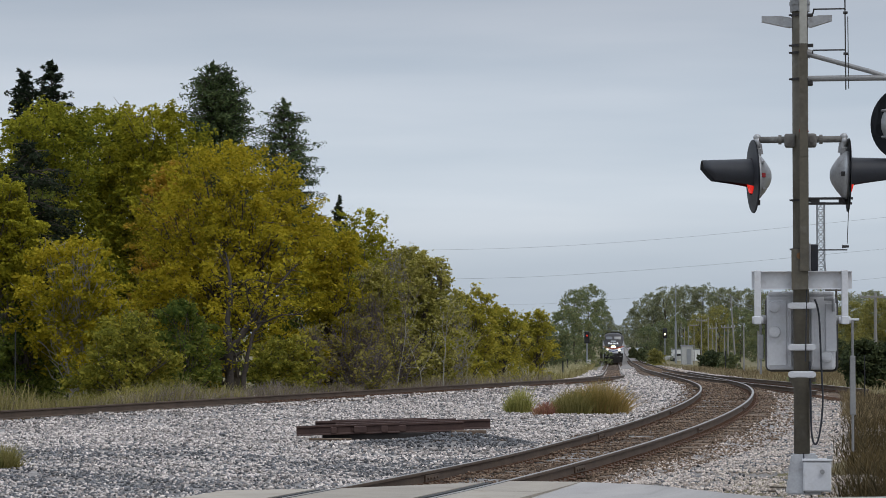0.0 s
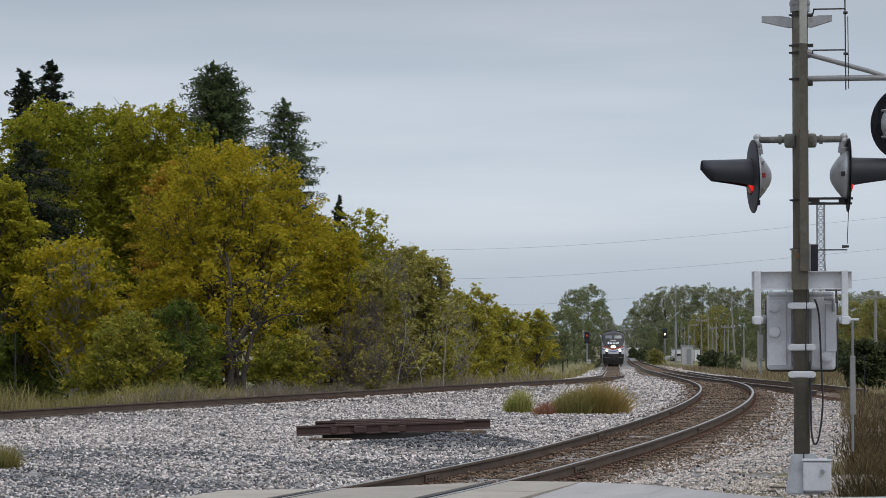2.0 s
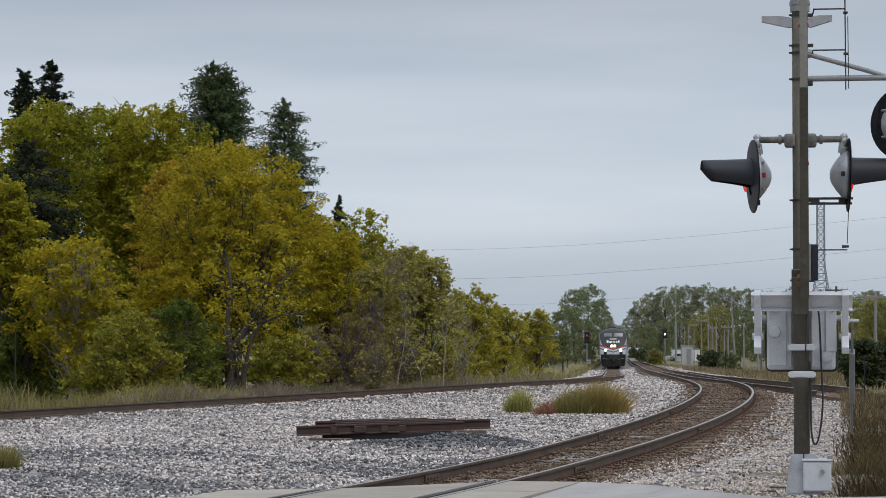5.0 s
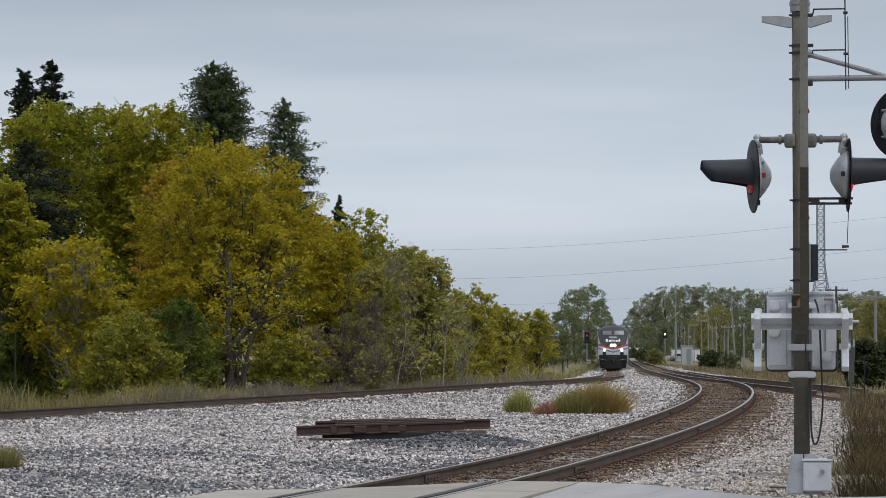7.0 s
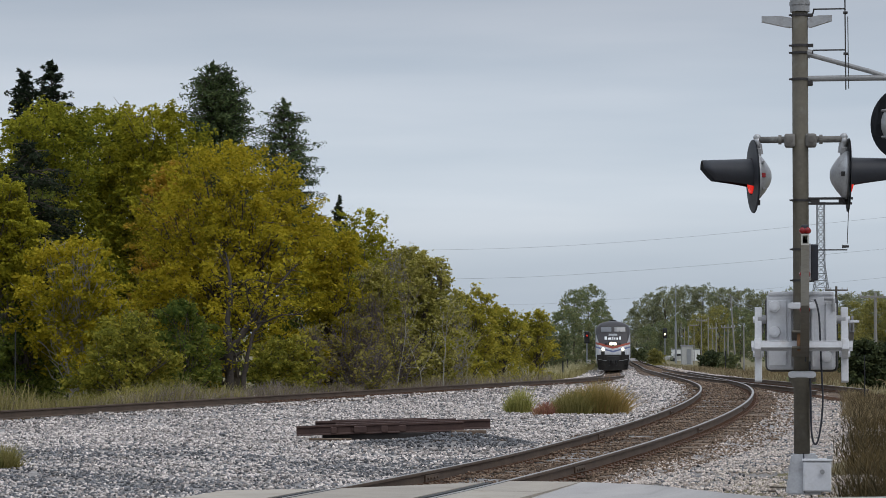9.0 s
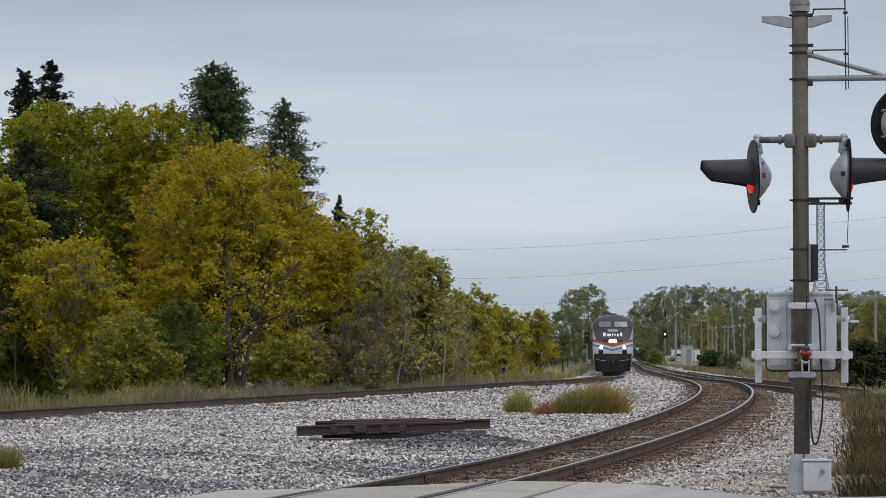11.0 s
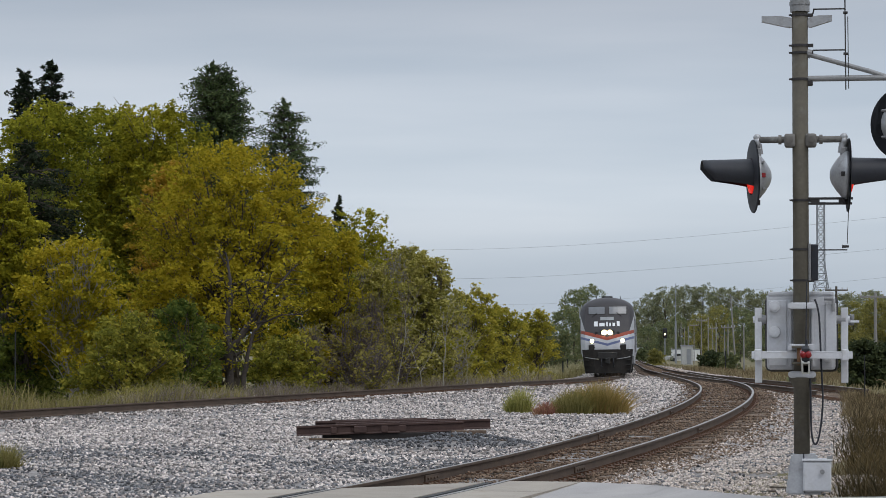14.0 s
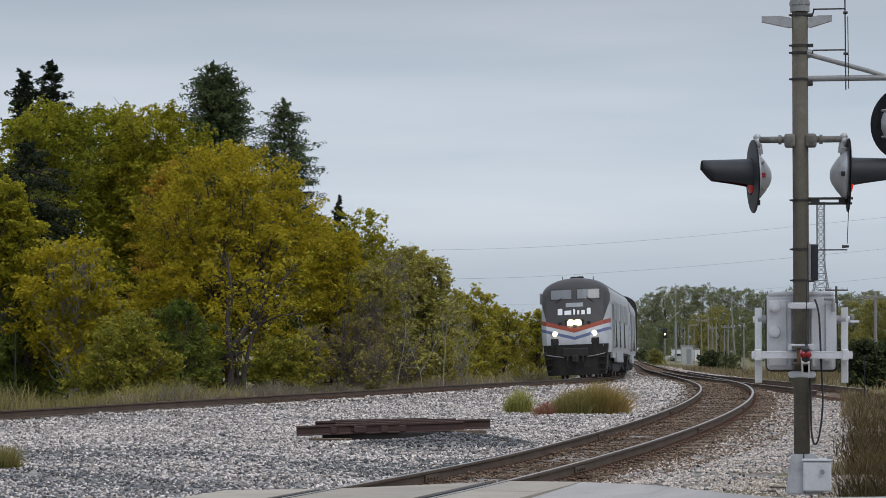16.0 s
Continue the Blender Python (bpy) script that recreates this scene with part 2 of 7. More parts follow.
ys = np.concatenate([np.linspace(-60, 20, 9)[:-1], np.linspace(20, 160, 141)[:-1], stretch(160, 4600, 70, 2.2)])
xs = np.concatenate([-stretch(30, 2600, 30, 2.5)[::-1], np.linspace(-30, 40, 141)[1:-1], stretch(40, 2600, 30, 2.5)])
ground = tagged(grid("ground", xs, ys, land_z, M_GRASSLAND), "rough grassland with bare earth beside the railway", "ground", kind="structure")


# ballast bed, from beyond the far track to the near track's shoulder
def ballast_bed():
    ys = np.concatenate([np.linspace(23, 130, 215)[:-1], stretch(130, 1500, 90, 1.8)])
    u = np.linspace(0, 1, 90)
    gy = np.repeat(ys[:, None], 90, 1)
    left = far_x(ys) - np.interp(ys, (110, 180), (2.5, 1.9)) - 0.25 * fbm(ys, ys * 0.3, 0.9)
    right = near_x(ys) + np.interp(ys, (23, 45, 70, 100, 150, 300), (3.4, 4.2, 3.4, 3.6, 4.5, 3.0)) + 0.3 * fbm(ys * 0.7, ys, 0.8)
    gx = left[:, None] + (right - left)[:, None] * u
    gz = ground_z(gx, gy) + 0.02 + 0.025 * fbm(gx, gy, 3.0) + 0.03 * fbm(gx, gy, 0.9)
    gz = gz + np.interp(gy, (90, 110), (0.05, -0.02)) * np.clip((2.2 - np.abs(gx - far_x(gy))) / 0.7, 0, 1)
    gz = gz - under_road(gx, gy)
    gz[:, 0] -= 0.25
    gz[:, -1] -= 0.25
    n, m = gx.shape
    i = np.arange(n * m).reshape(n, m)
    q = np.stack([i[:-1, :-1], i[:-1, 1:], i[1:, 1:], i[1:, :-1]], -1).reshape(-1, 4)
    me = mesh_arrays("ballast", np.stack([gx, gy, gz], -1).reshape(-1, 3), q, M_BALLAST)
    return tagged(new("ballast", me), "pale grey crushed stone ballast bed under both tracks", "ballast", kind="structure")


ballast_bed()


# ---- tracks ----
def line_at(fn, zf, y):
    """Centre, heading vector and right-hand vector of a track at y."""
    e = 0.5
    p = Vector((float(fn(y)), y, float(zf(y))))
    d = Vector((float(fn(y + e) - fn(y - e)), 2 * e, float(zf(y + e) - zf(y - e)))).normalized()
    lean = math.tan(radians(np.interp(y, (95, 175), (3.5, 0.0)) if fn is far_x else np.interp(y, (29, 36, 90, 150), (0.0, 1.5, 1.5, 0.0))))
    return p, d, Vector((d.y, -d.x, lean)).normalized()


RAIL_PROFILE = ((-0.075, -0.172), (0.075, -0.172), (0.075, -0.160), (0.012, -0.142), (0.010, -0.045), (0.036, -0.034), (0.037, -0.006), (0.028, 0.0), (-0.028, 0.0), (-0.037, -0.006), (-0.036, -0.034), (-0.010, -0.045), (-0.012, -0.142), (-0.075, -0.160))


def rail(fn, zf, side, y0, y1, parent, label):
    ys, y = [], y0
    while y < y1:
        ys.append(y)
        y += 0.6 if y < 130 else 2.0 if y < 300 else 12.0
    ys.append(y1)
    verts, faces, k = [], [], len(RAIL_PROFILE)
    for y in ys:
        p, d, r = line_at(fn, zf, y)
        for a, h in RAIL_PROFILE:
            verts.append(p + r * (side * 0.755 + a) + Vector((0, 0, h)))
    for i in range(len(ys) - 1):
        for j in range(k):
            faces.append((i * k + j, i * k + (j + 1) % k, (i + 1) * k + (j + 1) % k, (i + 1) * k + j))
    faces.append(tuple(range(k)))
    me = mesh_from("rail", verts, faces, M_RAIL)
    me.materials.append(M_RAILTOP)
    for f in me.polygons[:-1]:
        if f.index % k == 7:
            f.material_index = 1
    ob = new("rail", me)
    ob.parent = parent
    return tagged(ob, label)


def tie_mesh():
    bm = B()
    box(bm, 0, 0, -0.262, 2.55, 0.225, 0.17, bevel=0.015)
    me = bpy.data.meshes.new("tie")
    bm.to_mesh(me)
    bm.free()
    me.materials.append(M_TIE)
    return me


TIE = tie_mesh()


def track(name, fn, zf, y0, y1, tie_y, ties, label):
    """Two swept rails, single ties on one shared mesh, plates and anchors at every tie."""
    t = thing(name, Matrix(), label, "railway track", kind="structure")
    for s in (-1, 1):
        rail(fn, zf, s, y0, y1, t, "brown rusted steel rail with a worn bright head")
    rnd = random.Random(len(name))
    bm = B()
    y = tie_y
    for i in range(ties):
        p, d, r = line_at(fn, zf, y)
        m = Matrix.Translation(p) @ Matrix((r, d, r.cross(d))).transposed().to_4x4()
        o = new("tie", TIE)
        o.parent = t
        o.matrix_world = m @ pose(rnd.uniform(-0.05, 0.05), 0, rnd.uniform(-0.055, -0.025), 0, 0, rnd.uniform(-1.2, 1.2))
        if y < 125:
            for s in (-1, 1):
                box(bm, s * 0.755, 0, -0.173, 0.30, 0.19, 0.02, m)
                for e in (-0.13, 0.13):
                    box(bm, s * 0.755, e, -0.158, 0.17, 0.035, 0.05, m)
        y += 0.53 * d.y
    if len(name) < 11:
        rest = B()
        while y < 420:
            p, d, r = line_at(fn, zf, y)
            box(rest, 0, 0, -0.265, 2.55, 0.225, 0.17, Matrix.Translation(p) @ Matrix((r, d, r.cross(d))).transposed().to_4x4())
            y += 0.53 * d.y
        tagged(part("far_ties", rest, M_TIE, t), "distant weathered timber ties", kind="stuff")
    tagged(part("tie_plates", bm, M_PLATE, t), "rusty tie plates and rail anchors", kind="stuff")
    return t


near_track = track("near_track", near_x, near_z, 21, 1800, 29.9, 300, "railway track with rusty rails on timber ties, curving away")
far_track = track("far_track", far_x, far_z, 20, 1800, 62, 300, "railway main track curving into the distance")
siding = track("siding_track", siding_x, near_z, 74, 150, 60, 120, "rusty siding track joining the main line")


def rail_joint(side, y):
    """A bolted joint in a near rail: a bar on each side of the web and four bolt heads."""
    p, d, r = line_at(near_x, near_z, y)
    m = Matrix.Translation(p) @ Matrix((r, d, r.cross(d))).transposed().to_4x4()
    bm = B()
    for s in (-1, 1):
        x = side * 0.755 + s * 0.024
        box(bm, x, 0, -0.092, 0.022, 0.62, 0.085, m, bevel=0.006)
        for k in (-0.22, -0.08, 0.08, 0.22):
            tube(bm, m @ Vector((x + s * 0.01, k, -0.092)), m @ Vector((x + s * 0.032, k, -0.092)), 0.018, seg=6)
    part("joint_bar", bm, M_RAIL, near_track, "rusty bolted rail joint bar")


for joint_side, joint_y in ((-1, 31.9), (1, 33.8), (-1, 43.8), (1, 45.7), (-1, 55.7), (1, 57.6)):
    rail_joint(joint_side, joint_y)


# ---- road over the crossing ----
def road():
    xs = np.concatenate([np.linspace(-60, -4, 15)[:-1], np.linspace(-4, 5, 91), np.linspace(5, 60, 15)[1:]])
    v = np.linspace(0, 1, 24)
    gx = np.repeat(xs[None, :], 24, 0)
    gy = np.interp(xs, EDGE_X, EDGE_Y)[None, :] - v[:, None] ** 1.5 * 9.5 + 0.03 * fbm(gx, gx * 0.4, 5.0)
    gz = EYE_H + np.interp(xs, EDGE_X, EDGE_Z)[None, :] - 0.012 + 0.006 * fbm(gx, gy, 2.0) - v[:, None] * 0.05
    skirt = np.stack([gx[0], gy[0] + 0.05, gz[0] - 0.3], -1)
    top = np.stack([gx, gy, gz], -1)
    allv = np.concatenate([skirt[None], top])
    n, m = allv.shape[:2]
    i = np.arange(n * m).reshape(n, m)
    q = np.stack([i[:-1, :-1], i[1:, :-1], i[1:, 1:], i[:-1, 1:]], -1).reshape(-1, 4)
    return tagged(new("road", mesh_arrays("road", allv.reshape(-1, 3), q, M_ROAD)), "worn grey asphalt road over the level crossing", "road", kind="structure")


road_ob = road()


def panel_end(off):
    """How far along the near track the pavement reaches at an offset from its middle."""
    y = 20.0
    while y < 31:
        p, d, r = line_at(near_x, near_z, y)
        q = p + r * off
        if q.y > float(np.interp(q.x, EDGE_X, EDGE_Y)) - 0.04:
            break
        y += 0.05
    return y


def crossing_panels():
    """Tan concrete panels between and beside the near rails, with black flangeway rubber along each rail."""
    for lo, hi in ((-1.75, -0.86), (-0.62, 0.62), (0.86, 1.7)):
        ends = (panel_end(lo), panel_end(hi))
        for a in np.arange(20.4, 30.0, 1.9):
            if a > min(ends) - 0.15:
                break
            last = a + 1.9 > min(ends) - 0.15
            verts = []
            for k in range(5):
                for off, end in zip((lo, hi), ends):
                    y = a + ((end if last else a + 1.88) - a) * k / 4
                    p, d, r = line_at(near_x, near_z, y)
                    q = p + r * off
                    verts += [Vector((q.x, q.y, q.z - 0.2)), Vector((q.x, q.y, q.z + 0.012))]
            faces = [(0, 1, 3, 2), (16, 18, 19, 17)]
            for k in range(4):
                o = k * 4
                faces += [(o + 1, o + 5, o + 7, o + 3), (o, o + 4, o + 5, o + 1), (o + 2, o + 3, o + 7, o + 6)]
            ob = new("panel", mesh_from("panel", verts, faces, M_PANEL))
            ob.parent = road_ob
    for off in (-0.84, -0.66, 0.66, 0.84):
        verts, faces = [], []
        for k, y in enumerate(np.linspace(20.5, panel_end(off), 17)):
            p, d, r = line_at(near_x, near_z, y)
            for a, h in ((-0.035, -0.15), (-0.035, 0.004), (0.035, 0.004), (0.035, -0.15)):
                verts.append(p + r * (off + a) + Vector((0, 0, h)))
            if k:
                for j in range(3):
                    faces.append((k * 4 - 4 + j, k * 4 + j, k * 4 + j + 1, k * 4 - 3 + j))
        ob = new("flangeway_rubber", mesh_from("flangeway_rubber", verts, faces, M_RUBBER))
        ob.parent = road_ob


crossing_panels()


# ---- loose ballast stones ----
def stones(name, pts, size, material, label, rng):
    n = len(pts)
    octa = np.array([(1, 0, 0), (-1, 0, 0), (0, 1, 0), (0, -1, 0), (0, 0, 1), (0, 0, -1)], float)
    tri = np.array([(0, 2, 4), (2, 1, 4), (1, 3, 4), (3, 0, 4), (2, 0, 5), (1, 2, 5), (3, 1, 5), (0, 3, 5)])
    v = octa[None] * (0.65 + 0.7 * rng.random((n, 6, 1))) + rng.normal(size=(n, 6, 3)) * 0.22
    q = rng.normal(size=(n, 3, 3))
    q, _ = np.linalg.qr(q)
    v = np.einsum("nij,nkj->nki", q, v) * (size[:, None, None] * 0.5) * np.array([1, 1, 0.8])
    v = v + pts[:, None, :]
    f = (np.arange(n)[:, None, None] * 6 + tri[None]).reshape(-1, 3)
    return tagged(new(name, mesh_arrays(name, v.reshape(-1, 3), f, material)), label, "ballast", kind="stuff")


def scatter_stones():
    rng = np.random.default_rng(5)
    P, S = [], []
    for y0, y1, dens, lo, hi in ((28.3, 38, 235, 0.034, 0.064), (38, 50, 155, 0.04, 0.072), (50, 66, 85, 0.045, 0.08), (66, 95, 40, 0.055, 0.10), (95, 190, 24, 0.08, 0.15), (190, 270, 6, 0.13, 0.22)):
        w0 = 0.185 * y1
        n = int((y1 - y0) * 2 * w0 * dens)
        y, x = rng.uniform(y0, y1, n), rng.uniform(-w0, w0, n)
        ok = (x > far_x(y) - 2.7) & (x < near_x(y) + np.interp(y, (28, 45, 70, 100), (3.5, 4.3, 3.5, 3.6)) + rng.normal(0, 0.25, n)) & (np.abs(x) < 0.183 * y) & (y > np.interp(x, EDGE_X, EDGE_Y) + 0.03)
        x, y = x[ok], y[ok]
        P.append(np.stack([x, y, np.zeros(len(x))], -1))
        S.append(rng.uniform(lo, hi, len(x)))
    # right-hand shoulder beside the mast, down to the pavement
    n = 9000
    y, x = rng.uniform(22.6, 29, n), rng.uniform(2.2, 5.2, n)
    ok = y > np.interp(x, EDGE_X, EDGE_Y) + 0.03
    P.append(np.stack([x[ok], y[ok], np.zeros(ok.sum())], -1))
    S.append(rng.uniform(0.025, 0.05, ok.sum()))
    p, s = np.concatenate(P), np.concatenate(S)
    d = np.abs(p[:, 0] - near_x(p[:, 1]))
    df = np.abs(p[:, 0] - far_x(p[:, 1]))
    # the near track's ties stay mostly bare
    arc = np.concatenate([[0], np.cumsum(np.hypot(np.diff(CURVE_Y), np.diff(BEND_X)))])
    slope = near_x(p[:, 1] + 0.5) - near_x(p[:, 1] - 0.5)
    foot = p[:, 1] + (p[:, 0] - near_x(p[:, 1])) * slope / (1 + slope ** 2)
    phase = (np.interp(foot, CURVE_Y, arc) - np.interp(29.9, CURVE_Y, arc) + 0.265) % 0.53 - 0.265
    clear = (np.abs(phase) < 0.125) & (d < 1.3) & (p[:, 1] < 90) & (rng.random(len(p)) < 0.85)
    p, s, d, df = p[~clear], s[~clear], d[~clear], df[~clear]
    z = ground_z(p[:, 0], p[:, 1]) + 0.02 + 0.025 * fbm(p[:, 0], p[:, 1], 3.0) + 0.03 * fbm(p[:, 0], p[:, 1], 0.9)
    z = z + np.interp(p[:, 1], (90, 110), (0.09, -0.01)) * np.clip((2.2 - df) / 0.7, 0, 1)
    # low heaps of dumped stone near the old rails
    heap = 0.15 * np.exp(-((p[:, 0] - 0.35) / 1.15) ** 2 - ((p[:, 1] - 43.2) / 0.55) ** 2) + 0.10 * np.exp(-((p[:, 0] + 0.2) / 1.3) ** 2 - ((p[:, 1] - 42.2) / 0.7) ** 2)
    p[:, 2] = z + heap + s * 0.15 + 0.06 * np.clip((1.75 - d) / 0.4, 0, 1) * (p[:, 1] > 29.5)
    r = rng.random(len(p))
    patch = 0.5 + 0.5 * fbm(p[:, 0], p[:, 1], 0.8)
    rust = (d < 1.0 + 0.5 * r) & (p[:, 1] > 29) | (df < 0.62) | ((d < 2.2) & (p[:, 0] > near_x(p[:, 1])) & (r < 0.55))
    dark = ~rust & (r < 0.10 + 0.75 * np.clip((43.5 - p[:, 1]) / 5, 0, 1) * patch * (p[:, 0] < near_x(p[:, 1])) + 0.85 * (heap > 0.035))
    pale = ~rust & ~dark
    right = pale & (p[:, 0] > near_x(p[:, 1]) + 1.1)
    pale = pale & ~right
    stones("shoulder_stones", p[right], s[right] * 0.82, M_STONE_WARM, "pale warm-grey stones on the right shoulder", rng)
    stones("ballast_stones", p[pale], s[pale], M_STONE, "pale grey crushed ballast stones lying loose", rng)
    stones("dark_ballast_stones", p[dark], s[dark], M_STONE_DARK, "darker blue-grey crushed stones lying loose", rng)
    stones("rusty_ballast_stones", p[rust], s[rust] * 0.85, M_STONE_RUST, "rust-brown stones between and beside the rails", rng)


scatter_stones()


# ---- trees ----
M_BARK = mat("grey_bark", (0.11, 0.09, 0.075), (0.06, 0.05, 0.04), 0.95, scale=2, fine=18, bump=0.6)
M_TWIG = mat("pale_twigs", (0.33, 0.30, 0.26), (0.20, 0.18, 0.155), 0.95, scale=2, fine=18, bump=0.3)
M_BROWNTWIG = mat("brown_twigs", (0.17, 0.135, 0.125), (0.10, 0.08, 0.075), 0.95, scale=2, fine=18, bump=0.3)
M_DARKBARK = mat("dark_wet_bark", (0.075, 0.06, 0.05), (0.04, 0.033, 0.028), 0.95, scale=2, fine=18, bump=0.6)
M_WHITEBARK = mat("whitish_bark", (0.40, 0.375, 0.32), (0.24, 0.22, 0.185), 0.9, scale=2, fine=18, bump=0.3)
L_GOLD = leaf_mat("golden_leaves", (0.22, 0.195, 0.018), (0.38, 0.31, 0.022), (0.50, 0.395, 0.034))
L_LIME = leaf_mat("yellow_green_leaves", (0.155, 0.16, 0.019), (0.29, 0.268, 0.024), (0.43, 0.385, 0.036))
L_OLIVE = leaf_mat("olive_green_leaves", (0.115, 0.13, 0.018), (0.22, 0.222, 0.021), (0.37, 0.345, 0.034))
L_ORANGE = leaf_mat("orange_tinged_leaves", (0.24, 0.20, 0.022), (0.40, 0.28, 0.03), (0.52, 0.30, 0.05))
L_GREEN = leaf_mat("green_leaves", (0.075, 0.11, 0.025), (0.15, 0.18, 0.035), (0.25, 0.26, 0.05))
L_SHRUB = leaf_mat("shrub_leaves", (0.155, 0.16, 0.03), (0.28, 0.265, 0.04), (0.42, 0.36, 0.06))
L_DRY = leaf_mat("sparse_dry_leaves", (0.17, 0.15, 0.05), (0.25, 0.22, 0.06), (0.33, 0.27, 0.08))
L_PALE = leaf_mat("pale_olive_leaves", (0.185, 0.175, 0.045), (0.34, 0.305, 0.065), (0.50, 0.44, 0.14))
L_SPRUCE = leaf_mat("dark_needles", (0.015, 0.022, 0.014), (0.025, 0.036, 0.02), (0.042, 0.053, 0.026), 0.1)
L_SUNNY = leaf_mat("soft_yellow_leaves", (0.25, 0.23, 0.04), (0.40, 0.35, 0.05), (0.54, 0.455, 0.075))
L_FIR = leaf_mat("green_needles", (0.045, 0.068, 0.032), (0.078, 0.11, 0.046), (0.12, 0.152, 0.06), 0.2)
# Dark green of the bushes; on the trees this colour stands in for shade.
L_SHADE = leaf_mat("shade_tinted_leaves", (0.035, 0.045, 0.025), (0.055, 0.07, 0.03), (0.085, 0.095, 0.04), 0.2)
# Skyline leaves: distance haze is painted in as a lighter, greyer colour.
L_HAZEWOOD = leaf_mat("haze_tinted_leaves", (0.185, 0.21, 0.135), (0.24, 0.255, 0.155), (0.30, 0.285, 0.155), 0.5)


def leaves(centres, per, spread, size, rng, flat=0.5, out=None, aspect=0.55, axis=None, length=0.0):
    """Kite-shaped leaf sprays round the given clump centres; out: a point that the sprays face away from; axis: the twig that each clump follows."""
    c = np.repeat(centres, per, 0)
    n = len(c)
    off = rng.normal(size=(n, 3))
    off /= np.linalg.norm(off, axis=1)[:, None]
    wide = np.repeat(spread, per)[:, None] if isinstance(spread, np.ndarray) else spread
    c = c + off * (rng.random((n, 1)) ** 0.5) * wide * np.array([1, 1, 0.75])
    a = rng.normal(size=(n, 3))
    if axis is not None:
        along = np.repeat(axis, per, 0)
        u = rng.random((n, 1))
        c = np.repeat(centres, per, 0) + (c - np.repeat(centres, per, 0)) * (0.62 - 0.34 * u) + along * (u - 0.4) * length
        c[:, 2] -= 0.22 * length * u[:, 0] ** 2
        a = a * 0.75 + along * 0.6
    elif out is not None:
        a = a * 0.8 + (c - out) / (np.linalg.norm(c - out, axis=1)[:, None] + 1e-6) * 0.5
    a[:, 2] *= flat
    a[:, 2] -= 0.12
    a /= np.linalg.norm(a, axis=1)[:, None]
    b = np.cross(a, rng.normal(size=(n, 3)))
    b /= np.linalg.norm(b, axis=1)[:, None] + 1e-6
    s = size * (0.55 + 0.9 * rng.random((n, 1)))
    nrm = np.cross(a, b)
    v = np.stack([c - a * s * 0.5, c + b * s * aspect * 0.5 + nrm * s * 0.12, c + a * s * 0.5, c - b * s * aspect * 0.5 + nrm * s * 0.12], 1).reshape(-1, 3)
    return v, np.arange(n * 4).reshape(n, 4)


def limb(verts, faces, pts, radii, seg=6):
    base = len(verts)
    for i, p in enumerate(pts):
        q = pts[min(i + 1, len(pts) - 1)] - pts[max(i - 1, 0)]
        u = q.cross(Vector((0.3, 1, 0.1))).normalized()
        w = q.cross(u).normalized()
        for k in range(seg):
            an = 6.28318 * k / seg
            verts.append(p + (u * math.cos(an) + w * math.sin(an)) * radii[i])
    for i in range(len(pts) - 1):
        for k in range(seg):
            faces.append((base + i * seg + k, base + i * seg + (k + 1) % seg, base + (i + 1) * seg + (k + 1) % seg, base + (i + 1) * seg + k))


def wander(a, b, n, amp, rnd):
    pts = []
    for i in range(n + 1):
        u = i / n
        w = amp * math.sin(math.pi * u)
        pts.append(a.lerp(b, u) + Vector((rnd.uniform(-w, w), rnd.uniform(-w, w), rnd.uniform(-w, w) * 0.4)))
    return pts


def lumps(d, seed):
    """Smooth uneven swelling of a crown by direction, about -1 to 1."""
    k = np.random.default_rng(seed + 900)
    out = np.zeros(len(d))
    for f, a in ((2.2, 0.45), (4.1, 0.35), (7.5, 0.25)):
        w, ph = k.normal(size=(3, 3)) * f, k.random(3) * 6.28
        out += a * np.sin(d @ w.T + ph).sum(1) / 1.7
    return out


